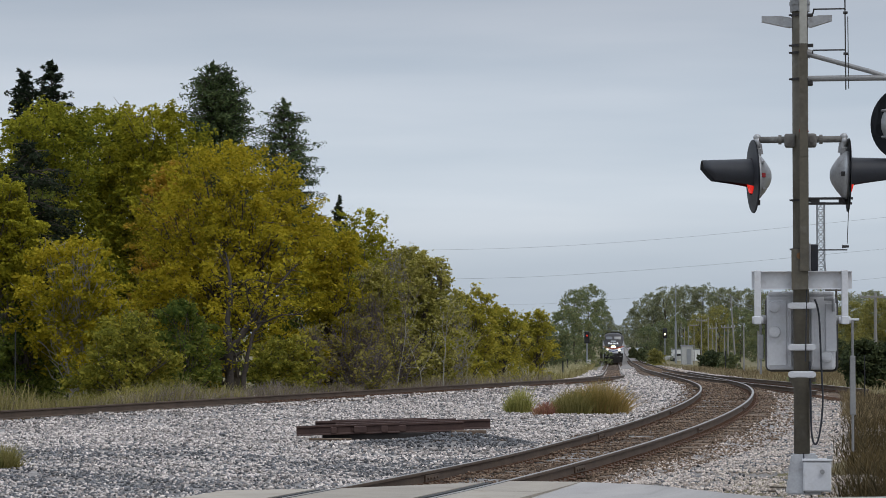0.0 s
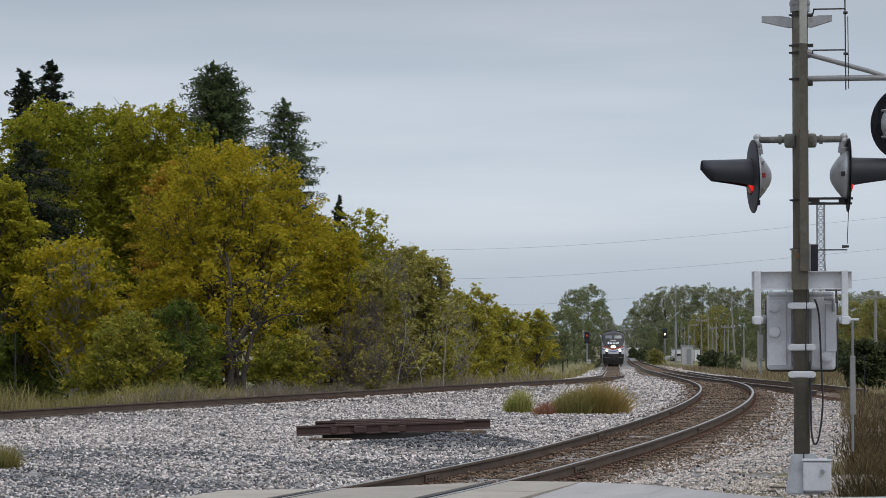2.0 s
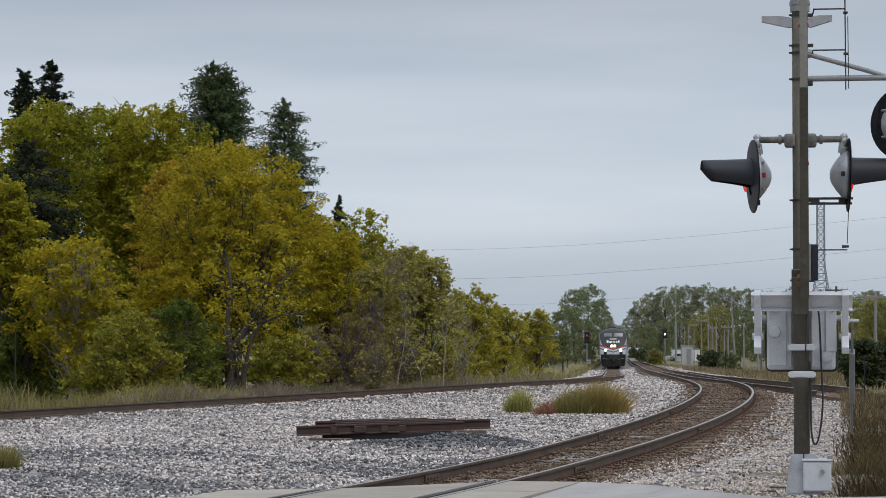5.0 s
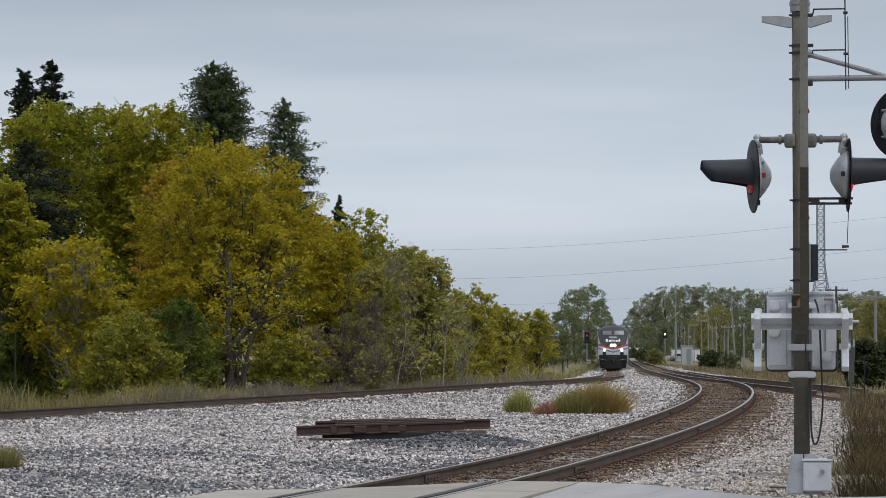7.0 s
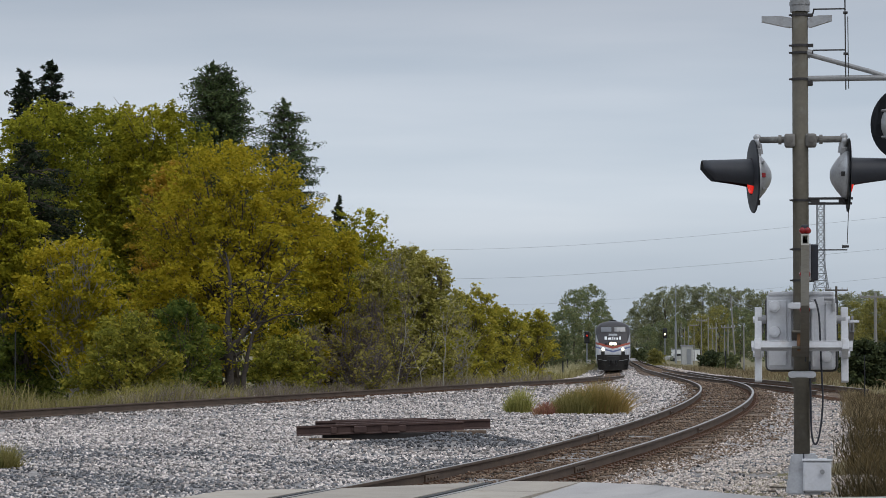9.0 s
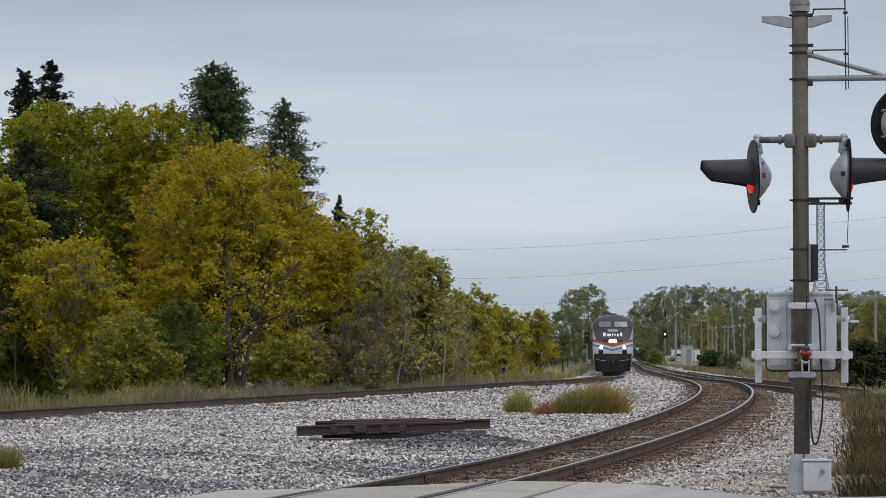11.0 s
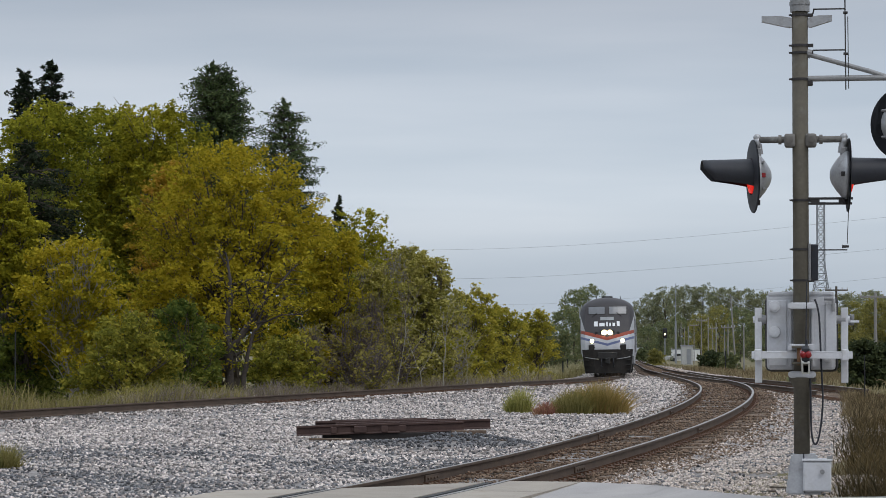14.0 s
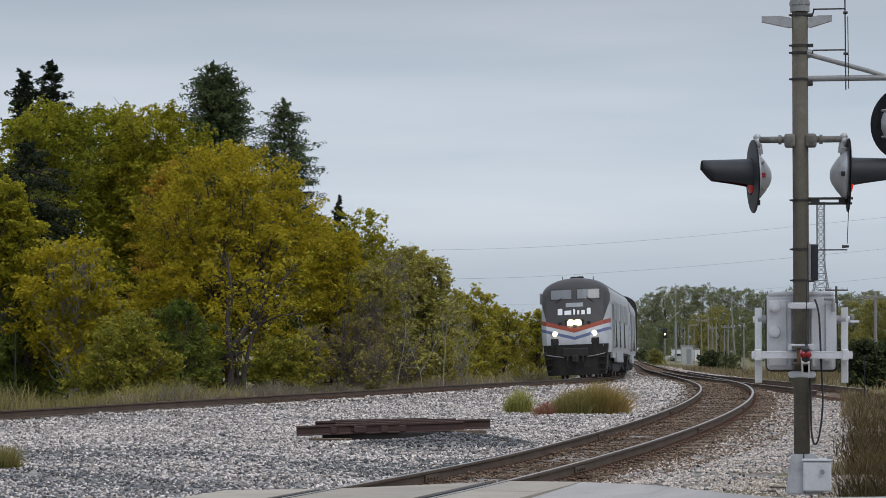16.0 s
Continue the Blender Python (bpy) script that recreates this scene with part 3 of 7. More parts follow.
def broadleaf(x, y, top, r, leaf, label, seed, low=0.06, clumps=150, per=60, size=0.128, name="tree", bark=None, stems=1, gaps=0.15, group="trees beside the line", twigs=40, uneven=0.5, lobes=17, fat=0.86, blend=1.0):
    """A broadleaved tree: wandering trunk, limbs and twigs, a crown of many leaf clumps inside an uneven dome."""
    rnd, rng = random.Random(seed), np.random.default_rng(seed)
    z0 = float(land_z(x, y)) - 0.05
    h = top - z0
    t = thing(name, pose(x, y, z0), label, "shrub" if name == "shrub" else "tree", group)
    squat = min(1.0, h / (2.2 * r))
    lobe = []
    for i in range(lobes):
        u = (i + 0.5) / lobes
        lr = r * min(0.8, fat * rnd.uniform(0.36, 0.56))
        zc = h * (low + (1 - low) * u ** 0.85) if i < lobes - 1 else h
        zc = min(zc, h - lr * squat * rnd.uniform(0.82, 1.0))
        wid = r * (1 - max(u - 0.35, 0) ** 1.6 * 1.1)
        an = i * 2.4 + rnd.uniform(-0.6, 0.6)
        d = max(wid - lr, 0) * rnd.uniform(0.7, 1.12)
        lobe.append((np.array((math.cos(an) * d, math.sin(an) * d, max(zc, lr * squat * 0.55))), lr))
    cs, ax = [], []
    each = max(int(clumps * 1.75) // lobes, 4)
    for k, (c, lr) in enumerate(lobe):
        dr = rng.normal(size=(each, 3))
        dr /= np.linalg.norm(dr, axis=1)[:, None]
        rad = lr * (0.66 + 0.36 * rng.random(each) ** 0.7) * (1 + uneven * 0.6 * lumps(dr, seed + k))
        pts = c + dr * rad[:, None] * np.array([1, 1, squat * 0.92])
        keep = np.ones(each, bool)
        for k2, (c2, lr2) in enumerate(lobe):
            if k2 != k:
                keep &= np.linalg.norm((pts - c2) / np.array([1, 1, squat * 0.92]), axis=1) > lr2 * 0.62
        cs.append(pts[keep])
        ax.append(dr[keep])
    cs, ax = np.concatenate(cs), np.concatenate(ax)
    keep = (rng.random(len(cs)) > gaps) & (cs[:, 2] > 0.15)
    cs, ax = cs[keep], ax[keep]
    ax = ax + rng.normal(size=ax.shape) * 0.45 + np.array([0, 0, 0.12])
    ax /= np.linalg.norm(ax, axis=1)[:, None]
    cs[:, 2] = np.minimum(cs[:, 2], h - 0.05)
    v, f = leaves(cs, per, (0.10 * r + 0.24) * blend, size, rng, 0.6, np.array([0, 0, h * 0.45]), axis=ax, length=(0.16 * r + 0.42) / blend)
    v2, f2 = leaves(cs, max(per // 12, 2), 0.16 * r + 0.35, size * 0.85, rng, 0.8, None)
    v, f = np.concatenate([v, v2]), np.concatenate([f, f2 + len(v)])
    crown = new("crown", mesh_arrays("crown", v, f, leaf))
    crown.parent = t
    verts, faces = [], []
    tr = 0.017 * h / stems ** 0.5
    trunks = []
    for s in range(stems):
        a = Vector((rnd.uniform(-0.25, 0.25) * (stems > 1), rnd.uniform(-0.2, 0.2) * (stems > 1), 0))
        end = Vector((rnd.uniform(-0.2, 0.2) * r, rnd.uniform(-0.2, 0.2) * r, h * 0.85))
        if stems > 1:
            ang = 6.283 * s / stems
            end = Vector((math.cos(ang) * r * 0.4, math.sin(ang) * r * 0.4, h * 0.85))
        pts = wander(a, end, 8, 0.035 * h, rnd)
        limb(verts, faces, pts, [tr * (1 - 0.85 * i / 8) for i in range(9)], 8)
        trunks.append(pts)
    pick = rng.permutation(len(cs))[:twigs]
    for i in pick:
        c = Vector(cs[i])
        pts = trunks[i % stems]
        k = max(1, min(7, int(c.z / h * 8 * 0.62)))
        mid = wander(pts[k], c, 4, 0.04 * h, rnd)
        limb(verts, faces, mid, [max(tr * 0.34 * (1 - 0.85 * j / 4), 0.013) for j in range(5)], 5)
        for _ in range(3):
            e = c + Vector((rnd.gauss(0, 1), rnd.gauss(0, 1), rnd.gauss(0.5, 0.8))).normalized() * r * rnd.uniform(0.12, 0.3)
            limb(verts, faces, wander(mid[rnd.randint(2, 4)], e, 3, 0.02 * h, rnd), [max(tr * 0.1, 0.012), max(tr * 0.08, 0.010), max(tr * 0.05, 0.008), 0.005], 3)
    trunk = new("trunk", mesh_from("trunk", verts, faces, bark or M_BARK, True))
    trunk.parent = t
    return t


def conifer(x, y, top, r, leaf, label, seed, droop=0.3, size=0.17, sharp=0.2, tips=1, per=19, tier=None, boughs=8, close=2.6):
    """A spruce or larch: straight trunk, close whorls of drooping boughs that carry short needle sprays."""
    rnd, rng = random.Random(seed), np.random.default_rng(seed)
    z0 = float(land_z(x, y)) - 0.05
    h = top - z0
    t = thing("conifer", pose(x, y, z0), label, "tree", "conifers behind the broadleaved trees")
    verts, faces, cs, loose = [], [], [], []
    tiers = int(h / (0.3 if tier is None else tier))
    for s in range(tips):
        ox = 0 if tips == 1 else (s - (tips - 1) / 2) * r * 0.36
        hh = h * (1 - 0.025 * s)
        limb(verts, faces, [Vector((ox * min(1, i / 2), 0, hh * i / 6)) for i in range(7)], [0.014 * h * (1 - 0.93 * i / 6) for i in range(7)], 7)
        for i in range(tiers):
            u = (i + rnd.random()) / tiers
            z = hh * (0.06 + 0.94 * u)
            reach = r * (1 - math.exp(-(1 - u) / sharp)) * rnd.uniform(0.72, 1.15) * (1 + 0.05 * math.sin(i * 0.9 + seed)) + 0.06
            for k in range(boughs if u > 0.45 else 2):
                an = k * 6.28318 / boughs + i * 1.1 + rnd.uniform(-0.3, 0.3)
                L = reach * rnd.uniform(0.5, 1.12)
                root = Vector((ox * min(1, u * 3), 0, z))
                tip = Vector((root.x + math.cos(an) * L, math.sin(an) * L, z - droop * L + 0.3 * L * u + rnd.uniform(-0.35, 0.35)))
                limb(verts, faces, [root, root.lerp(tip, 0.5) + Vector((0, 0, 0.08 * L)), tip], [0.03, 0.02, 0.008], 3)
                m = max(2, int(L * close))
                for q in range(m):
                    w = 0.25 + 0.78 * (q + 0.5) / m
                    cs.append(root.lerp(tip, w) + Vector((0, 0, 0.06 * L * (1 - abs(2 * w - 1)) - 0.08)))
                    loose.append(min(0.24, 0.05 + 0.16 * L))
    cs = np.array(cs)
    v, f = leaves(cs, per, np.array(loose), size, rng, 0.7, None, 0.3)
    crown = new("crown", mesh_arrays("crown", v, f, leaf))
    crown.parent = t
    trunk = new("trunk", mesh_from("trunk", verts, faces, M_DARKBARK, True))
    trunk.parent = t
    return t


broadleaf(-14.56, 92.62, 10.208, 3.33, L_OLIVE, "tall yellow-green broadleaved tree in early autumn behind shrubs", 1, clumps=480, per=60, size=0.145, gaps=0.03)
broadleaf(-10.83, 94.60, 10.388, 2.66, L_LIME, "tall yellowing broadleaved tree with thin bare top twigs", 2, clumps=440, per=58, size=0.145, gaps=0.03)
broadleaf(-13.30, 75.50, 6.42, 1.18, L_LIME, "bright yellow-green tree leaning over dark undergrowth", 3, clumps=260, low=0.5)
# Dark-leaved tree that paints the deep shade below its neighbours.
broadleaf(-14.40, 84.50, 4.6, 1.7, L_SHADE, "tree under taller ones, shade put into its dark green leaves", 70, clumps=170, per=40)
broadleaf(-13.13, 96.65, 10.446, 2.83, L_OLIVE, "tall yellow-green tree behind others", 31, clumps=420, per=50, size=0.145, gaps=0.03)
conifer(-12.95, 78.50, 7.85, 1.9, L_SPRUCE, "dark spruce standing between yellow trees", 4, sharp=0.16, boughs=9)
broadleaf(-11.95, 97.50, 10.25, 2.2, L_LIME, "tall yellowing tree filling the gap between others", 71, clumps=260, per=60, gaps=0.03)
conifer(-19.55, 117.00, 14.02, 1.15, L_SPRUCE, "dark spruce rising behind the yellow trees", 5, droop=0.05, sharp=0.07, size=0.2, per=22)
conifer(-18.30, 117.00, 14.45, 1.35, L_SPRUCE, "tall dark spruce rising behind the yellow trees", 6, droop=0.05, sharp=0.08, size=0.2, per=20)
conifer(-9.95, 111.15, 13.72, 1.62, L_FIR, "tall dark green larch with two tops", 7, droop=-0.1, sharp=0.065, tips=2, per=11, size=0.16, tier=0.2, boughs=10, close=4.2)
conifer(-7.20, 114.00, 12.35, 2.0, L_FIR, "tall green larch with drooping boughs", 8, droop=0.02, sharp=0.11, per=12, size=0.16, tier=0.22, boughs=9, close=4.2)
conifer(-5.11, 123.50, 8.472, 0.83, L_SPRUCE, "small dark spruce top among the trees", 9)
broadleaf(-6.85, 82.33, 7.740, 3.5, L_GOLD, "broad golden-yellow tree with forked dark trunk", 10, clumps=430, per=84, low=0.3, gaps=0.2, twigs=110)
broadleaf(-5.20, 90.50, 4.9, 2.3, L_GREEN, "green tree in the shade behind the golden one", 72, clumps=170, per=44, size=0.15, gaps=0.03)
broadleaf(-9.29, 87.18, 7.632, 1.86, L_ORANGE, "orange-tinged broadleaved tree among yellow ones", 11, clumps=255)
broadleaf(-10.90, 74.10, 4.450, 2.00, L_GOLD, "low yellow tree with pale bare branches showing", 12, clumps=200, low=0.3, bark=M_TWIG, stems=3, gaps=0.28, twigs=70)
broadleaf(-14.78, 88.92, 7.590, 1.90, L_GREEN, "dark green tree in the shade of others", 33, clumps=130, per=40, size=0.15, gaps=0.03)
broadleaf(-12.55, 75.66, 2.60, 1.05, L_GREEN, "green shrub under the yellow trees", 22, name="shrub", clumps=135, low=0.05, stems=3)
broadleaf(-9.02, 71.71, 2.266, 1.61, L_SHRUB, "rounded green shrub beside the track", 13, name="shrub", clumps=165, low=0.04, stems=4)
broadleaf(-7.57, 74.10, 2.617, 1.50, L_GREEN, "dark green shrub beside the track", 14, name="shrub", clumps=150, low=0.04, stems=4)
broadleaf(-4.98, 76.66, 1.612, 1.29, L_SHRUB, "yellow-green shrub at the edge of the grass", 15, name="shrub", clumps=120, low=0.03, stems=4)
broadleaf(-3.73, 85.50, 5.442, 1.63, L_GOLD, "yellow broadleaved tree at the wood edge", 16, clumps=225)
broadleaf(-3.06, 94.60, 6.367, 1.66, L_LIME, "slender yellow-green tree with thin top twigs", 17, clumps=165)
broadleaf(-2.04, 96.65, 5.380, 1.41, L_DRY, "half-bare tree with grey twigs and few leaves", 18, clumps=135, bark=M_TWIG, stems=3, gaps=0.4, twigs=130, per=14, size=0.12)
broadleaf(-1.60, 98.80, 5.172, 1.38, L_PALE, "ragged pale olive tree with thin top twigs", 36, clumps=200, gaps=0.12, twigs=110, bark=M_TWIG)
broadleaf(-2.58, 92.62, 4.292, 1.25, L_PALE, "pale olive tree at the wood edge", 37, clumps=170, gaps=0.12, twigs=90, bark=M_TWIG)
broadleaf(0.26, 103.40, 3.424, 1.05, L_PALE, "small pale tree with whitish bare branches", 38, clumps=110, gaps=0.3, twigs=110, bark=M_TWIG, stems=3)
broadleaf(-0.62, 94.60, 4.814, 1.40, L_PALE, "upright olive-green tree with ragged top", 19, clumps=180)
broadleaf(1.27, 111.15, 3.850, 1.55, L_SUNNY, "low yellow-green tree beside the track", 20, clumps=150)
broadleaf(0.36, 101.05, 2.591, 1.36, L_DRY, "twiggy grey shrub with pale branches", 24, name="shrub", clumps=105, bark=M_TWIG, stems=4, gaps=0.4, twigs=130, per=14, size=0.12)
broadleaf(2.86, 120.16, 3.020, 1.49, L_SUNNY, "golden shrub-like tree beside the track", 21, clumps=135, low=0.05)
broadleaf(5.03, 134.73, 3.023, 1.27, L_SUNNY, "rounded golden tree at the end of the row", 23, clumps=120, low=0.05)
broadleaf(-3.04, 82.33, 2.343, 1.30, L_DRY, "low grey twiggy undergrowth shrub", 25, name="shrub", clumps=120, bark=M_BROWNTWIG, stems=4, low=0.03, gaps=0.4, twigs=130, per=14, size=0.12)
broadleaf(-1.68, 88.92, 2.090, 1.20, L_DRY, "low grey-brown undergrowth shrub", 26, name="shrub", clumps=105, bark=M_BROWNTWIG, stems=4, low=0.03, gaps=0.4, twigs=130, per=14, size=0.12)

broadleaf(-2.49, 83.89, 3.108, 0.85, L_DRY, "tall purple-brown twiggy shrub at the wood edge", 45, name="shrub", clumps=110, bark=M_BROWNTWIG, stems=5, low=0.03, gaps=0.4, twigs=150, per=12, size=0.11)
broadleaf(-4.14, 78.00, 2.101, 0.79, L_DRY, "low grey-brown undergrowth shrub", 46, name="shrub", clumps=90, bark=M_BROWNTWIG, stems=4, low=0.03, gaps=0.4, twigs=130, per=12, size=0.11)
broadleaf(-2.04, 78.00, 1.575, 0.63, L_DRY, "low grey twiggy undergrowth shrub", 47, name="shrub", clumps=80, bark=M_BROWNTWIG, stems=4, low=0.03, gaps=0.4, twigs=110, per=12, size=0.11)


def forked_tree(x, y, limbs, bark, leaf, label, seed, twig=14, per=9, scale=1.0):
    """A tree whose trunk and limbs follow the given bends (sideways, up, thickness at start and end)."""
    rnd, rng = random.Random(seed), np.random.default_rng(seed)
    t = thing("tree", pose(x, y, float(land_z(x, y)) - 0.05), label, "tree", "trees beside the line")
    verts, faces, ends = [], [], []
    for bends, r0, r1 in limbs:
        dy = rnd.uniform(-0.5, 0.5) if bends[0][1] > 0 else 0.0
        n = len(bends) - 1
        pts = [Vector((u + rnd.uniform(-0.02, 0.02), dy * k / n, w)) for k, (u, w) in enumerate(bends)]
        fine = []
        for a, b in zip(pts, pts[1:]):
            fine += wander(a, b, 3, 0.03, rnd)[:-1]
        fine.append(pts[-1])
        m = len(fine) - 1
        r0, r1 = r0 * scale, r1 * scale
        limb(verts, faces, fine, [r0 + (r1 - r0) * k / m for k in range(m + 1)], 8)
        for _ in range(twig):
            a = fine[rnd.randint(m // 3, m)]
            if a.z < 0.9:
                continue
            e = a + Vector((rnd.gauss(0, 0.8), rnd.gauss(0, 0.6), rnd.gauss(0.5, 0.5))).normalized() * rnd.uniform(0.25, 0.7)
            limb(verts, faces, wander(a, e, 3, 0.05, rnd), [r1 * 0.7, r1 * 0.5, r1 * 0.35, 0.004], 4)
            ends.append(e)
    trunk = new("trunk", mesh_from("trunk", verts, faces, bark, True))
    trunk.parent = t
    v, f = leaves(np.array(ends), per, 0.22, 0.12, rng, 0.6)
    crown = new("crown", mesh_arrays("crown", v, f, leaf))
    crown.parent = t
    return t


forked_tree(-6.32, 74.10, ((((0.05, 0), (0.03, 1.0), (0, 2.0)), 0.135, 0.115), (((0, 1.95), (-0.05, 2.7), (0.05, 3.5), (0.0, 4.0), (-0.12, 4.8)), 0.10, 0.025), (((0.0, 1.85), (0.45, 2.45), (0.75, 2.9), (1.0, 3.4), (1.15, 3.9)), 0.105, 0.025), (((0.8, 3.0), (1.2, 3.5), (1.6, 4.0), (1.95, 4.4)), 0.06, 0.018), (((0.78, 2.5), (1.2, 3.0), (1.65, 3.45)), 0.05, 0.015), (((0.8, 2.7), (1.1, 2.75), (1.6, 2.95), (2.2, 2.95)), 0.04, 0.012), (((0.7, 2.8), (0.58, 3.4), (0.5, 3.9)), 0.03, 0.012)), M_DARKBARK, L_GOLD, "dark forked tree with golden leaves at the wood edge", 60, 18, 9, 1.1)
for k, (tx, ty, tz) in enumerate(((-13.2, 97.0, 9.0), (-12.3, 97.0, 9.1), (-11.4, 97.0, 8.9), (-2.95, 92.0, 4.4), (-2.2, 92.0, 3.7), (-1.35, 92.0, 3.25))):
    base = tz - 0.25
    forked_tree(tx, ty, ((((0, 0), (0.05, base * 0.5), (0, base)), 0.05, 0.02), (((0, base), (-0.15, base + 0.6), (-0.35, base + 1.35)), 0.016, 0.006), (((0, base), (0.1, base + 0.7), (0.05, base + 1.55)), 0.016, 0.006), (((0, base), (0.3, base + 0.5), (0.6, base + 1.2)), 0.016, 0.006)), M_BROWNTWIG, L_PALE, "slender tree with thin bare top twigs", 80 + k, 12, 2)
forked_tree(-5.90, 74.10, ((((0, 0), (0.02, 1.0), (0.1, 1.5), (0.3, 2.3), (0.6, 3.0)), 0.10, 0.03), (((0.05, 1.3), (-0.2, 1.7), (-0.35, 2.1)), 0.03, 0.012)), M_DARKBARK, L_LIME, "slim dark tree beside the forked one", 61, 10)
forked_tree(0.02, 85.50, ((((0, 0), (0.02, 0.9), (0.05, 1.7), (-0.05, 2.4), (0.0, 2.9)), 0.04, 0.012), (((0.03, 1.7), (0.15, 2.4), (0.38, 3.0)), 0.025, 0.01), (((0.1, 2.2), (0.12, 2.7), (0.2, 3.2)), 0.02, 0.009), (((0.0, 1.1), (-0.25, 1.5)), 0.018, 0.009)), M_WHITEBARK, L_PALE, "thin whitish bare sapling with a few leaves", 62, 9, 6, 0.55)
forked_tree(-1.58, 85.50, ((((0, 0), (0.1, 0.9), (0.25, 1.8), (0.3, 2.6), (0.12, 3.3)), 0.045, 0.012), (((0.12, 1.0), (0.6, 1.6), (0.95, 2.1)), 0.025, 0.01), (((0.08, 0.95), (0.5, 1.0), (1.0, 0.95)), 0.022, 0.01), (((0.27, 2.0), (0.6, 2.6), (0.75, 3.1)), 0.022, 0.01)), M_WHITEBARK, L_PALE, "thin whitish bare sapling with a few leaves", 63, 10, 6, 0.5)
forked_tree(-0.69, 85.50, ((((0, 0), (-0.1, 0.9), (-0.4, 1.6), (-0.6, 2.2)), 0.035, 0.011), (((-0.08, 0.8), (0.35, 1.6), (0.55, 2.3)), 0.028, 0.01)), M_WHITEBARK, L_PALE, "thin whitish bare sapling with a few leaves", 64, 10, 6, 0.5)
forked_tree(0.92, 92.62, ((((0, 0), (-0.02, 1.0), (-0.15, 2.1)), 0.03, 0.011), (((-0.05, 1.2), (-0.6, 1.8)), 0.02, 0.009), (((-0.02, 1.3), (0.5, 2.1)), 0.02, 0.009)), M_WHITEBARK, L_LIME, "thin whitish bare sapling with a few leaves", 65, 9, 7, 0.5)


def far_tree(x, y, top, r, leaf, label, seed, clumps=170, per=24):
    per = per if r < 4 else 29
    return broadleaf(x, y, top, r, leaf, label, seed, low=0.02, clumps=clumps, per=per, size=max(0.2, 0.055 * r + 0.08), uneven=0.25, blend=2.0, twigs=6, group="distant trees", gaps=0.0, lobes=9, fat=1.25)



# ---- the crossing signal: mast, flashers, gate mechanism ----
M_MAST = mat("weathered_mast_steel", (0.118, 0.103, 0.076), (0.075, 0.065, 0.05), 0.7, 0.1, scale=4, fine=30, bump=0.1, spot=0.35, spot_col=(0.16, 0.15, 0.13))
M_GALV = mat("galvanised_steel", (0.29, 0.285, 0.285), (0.20, 0.20, 0.205), 0.5, 0.25, scale=5, fine=40, bump=0.06)
M_ALU = mat("grey_painted_aluminium", (0.55, 0.55, 0.57), (0.46, 0.46, 0.48), 0.5, scale=4, fine=40, bump=0.05, spot=0.3, spot_col=(0.3, 0.28, 0.26))
M_CAST = mat("cast_aluminium", (0.42, 0.42, 0.43), (0.30, 0.30, 0.31), 0.42, 0.4, scale=8, fine=50, bump=0.08, spot=0.35, spot_col=(0.2, 0.18, 0.16))
M_WHITE = mat("aged_white_paint", (0.60, 0.60, 0.62), (0.49, 0.49, 0.51), 0.6, scale=4, fine=35, bump=0.05, spot=0.25, spot_col=(0.33, 0.27, 0.22))
M_BLACK = mat("matt_black_paint", (0.022, 0.023, 0.030), (0.014, 0.015, 0.02), 0.55, scale=6, fine=40, bump=0.08)
M_CLAMP = mat("dark_band_clamp", (0.05, 0.045, 0.045), (0.03, 0.028, 0.028), 0.6, 0.3, scale=8, fine=50, bump=0.1)
M_RED = mat("lit_red_lens", (0.5, 0.02, 0.01), (0.4, 0.015, 0.01), 0.25, bump=0, glow=((1.0, 0.018, 0.008), 0.55))
M_REDLAMP = mat("red_gate_lamp", (0.22, 0.008, 0.01), (0.14, 0.006, 0.008), 0.25, bump=0, glow=((1.0, 0.03, 0.03), 0.03))
# Faint emission put into the unlit half so that it reads dull red.
M_REDDIM = mat("faint_red_lens", (0.35, 0.02, 0.012), (0.28, 0.015, 0.01), 0.25, bump=0, glow=((1.0, 0.02, 0.01), 0.05))
M_ARM = mat("weathered_arm_paint", (0.40, 0.39, 0.36), (0.30, 0.29, 0.26), 0.7, scale=4, fine=30, bump=0.06, spot=0.3, spot_col=(0.2, 0.18, 0.15))
M_DULL = mat("dull_grey_casting", (0.20, 0.19, 0.175), (0.11, 0.10, 0.09), 0.65, 0.2, scale=8, fine=40, bump=0.1, spot=0.4, spot_col=(0.34, 0.33, 0.31))
M_RUST = mat("rust_stain", (0.20, 0.10, 0.045), (0.12, 0.06, 0.03), 0.9, scale=10, fine=50, bump=0.2)

MAST_X, MAST_Y, MAST_Z = 3.25, 22.8, 0.31
MAST_POSE = pose(MAST_X, MAST_Y, MAST_Z, 0, 0, -8.1)
mast = thing("crossing_signal", MAST_POSE, "grey level crossing signal mast with red flashers and gate mechanism", "crossing signal")


def up(v):
    """Height above the mast's foot from a level counted downwards in units of 1/195 m."""
    return (873 - v) / 195


def side(v):
    return (v - 1418) / 195


bm = B()
tube(bm, (0, 0, 0.2), (0, 0, 4.42), 0.072, seg=28)
part("pole", bm, M_MAST, mast, "olive-grey weathered steel pole", True)
bm = B()
tube(bm, (0, 0, up(20)), (0, 0, 5.25), 0.088, seg=24)
tube(bm, (0, 0, up(8)), (0, 0, up(2)), 0.094, seg=24)
part("top_socket", bm, M_GALV, mast, "pale grey socket at the top of the pole")
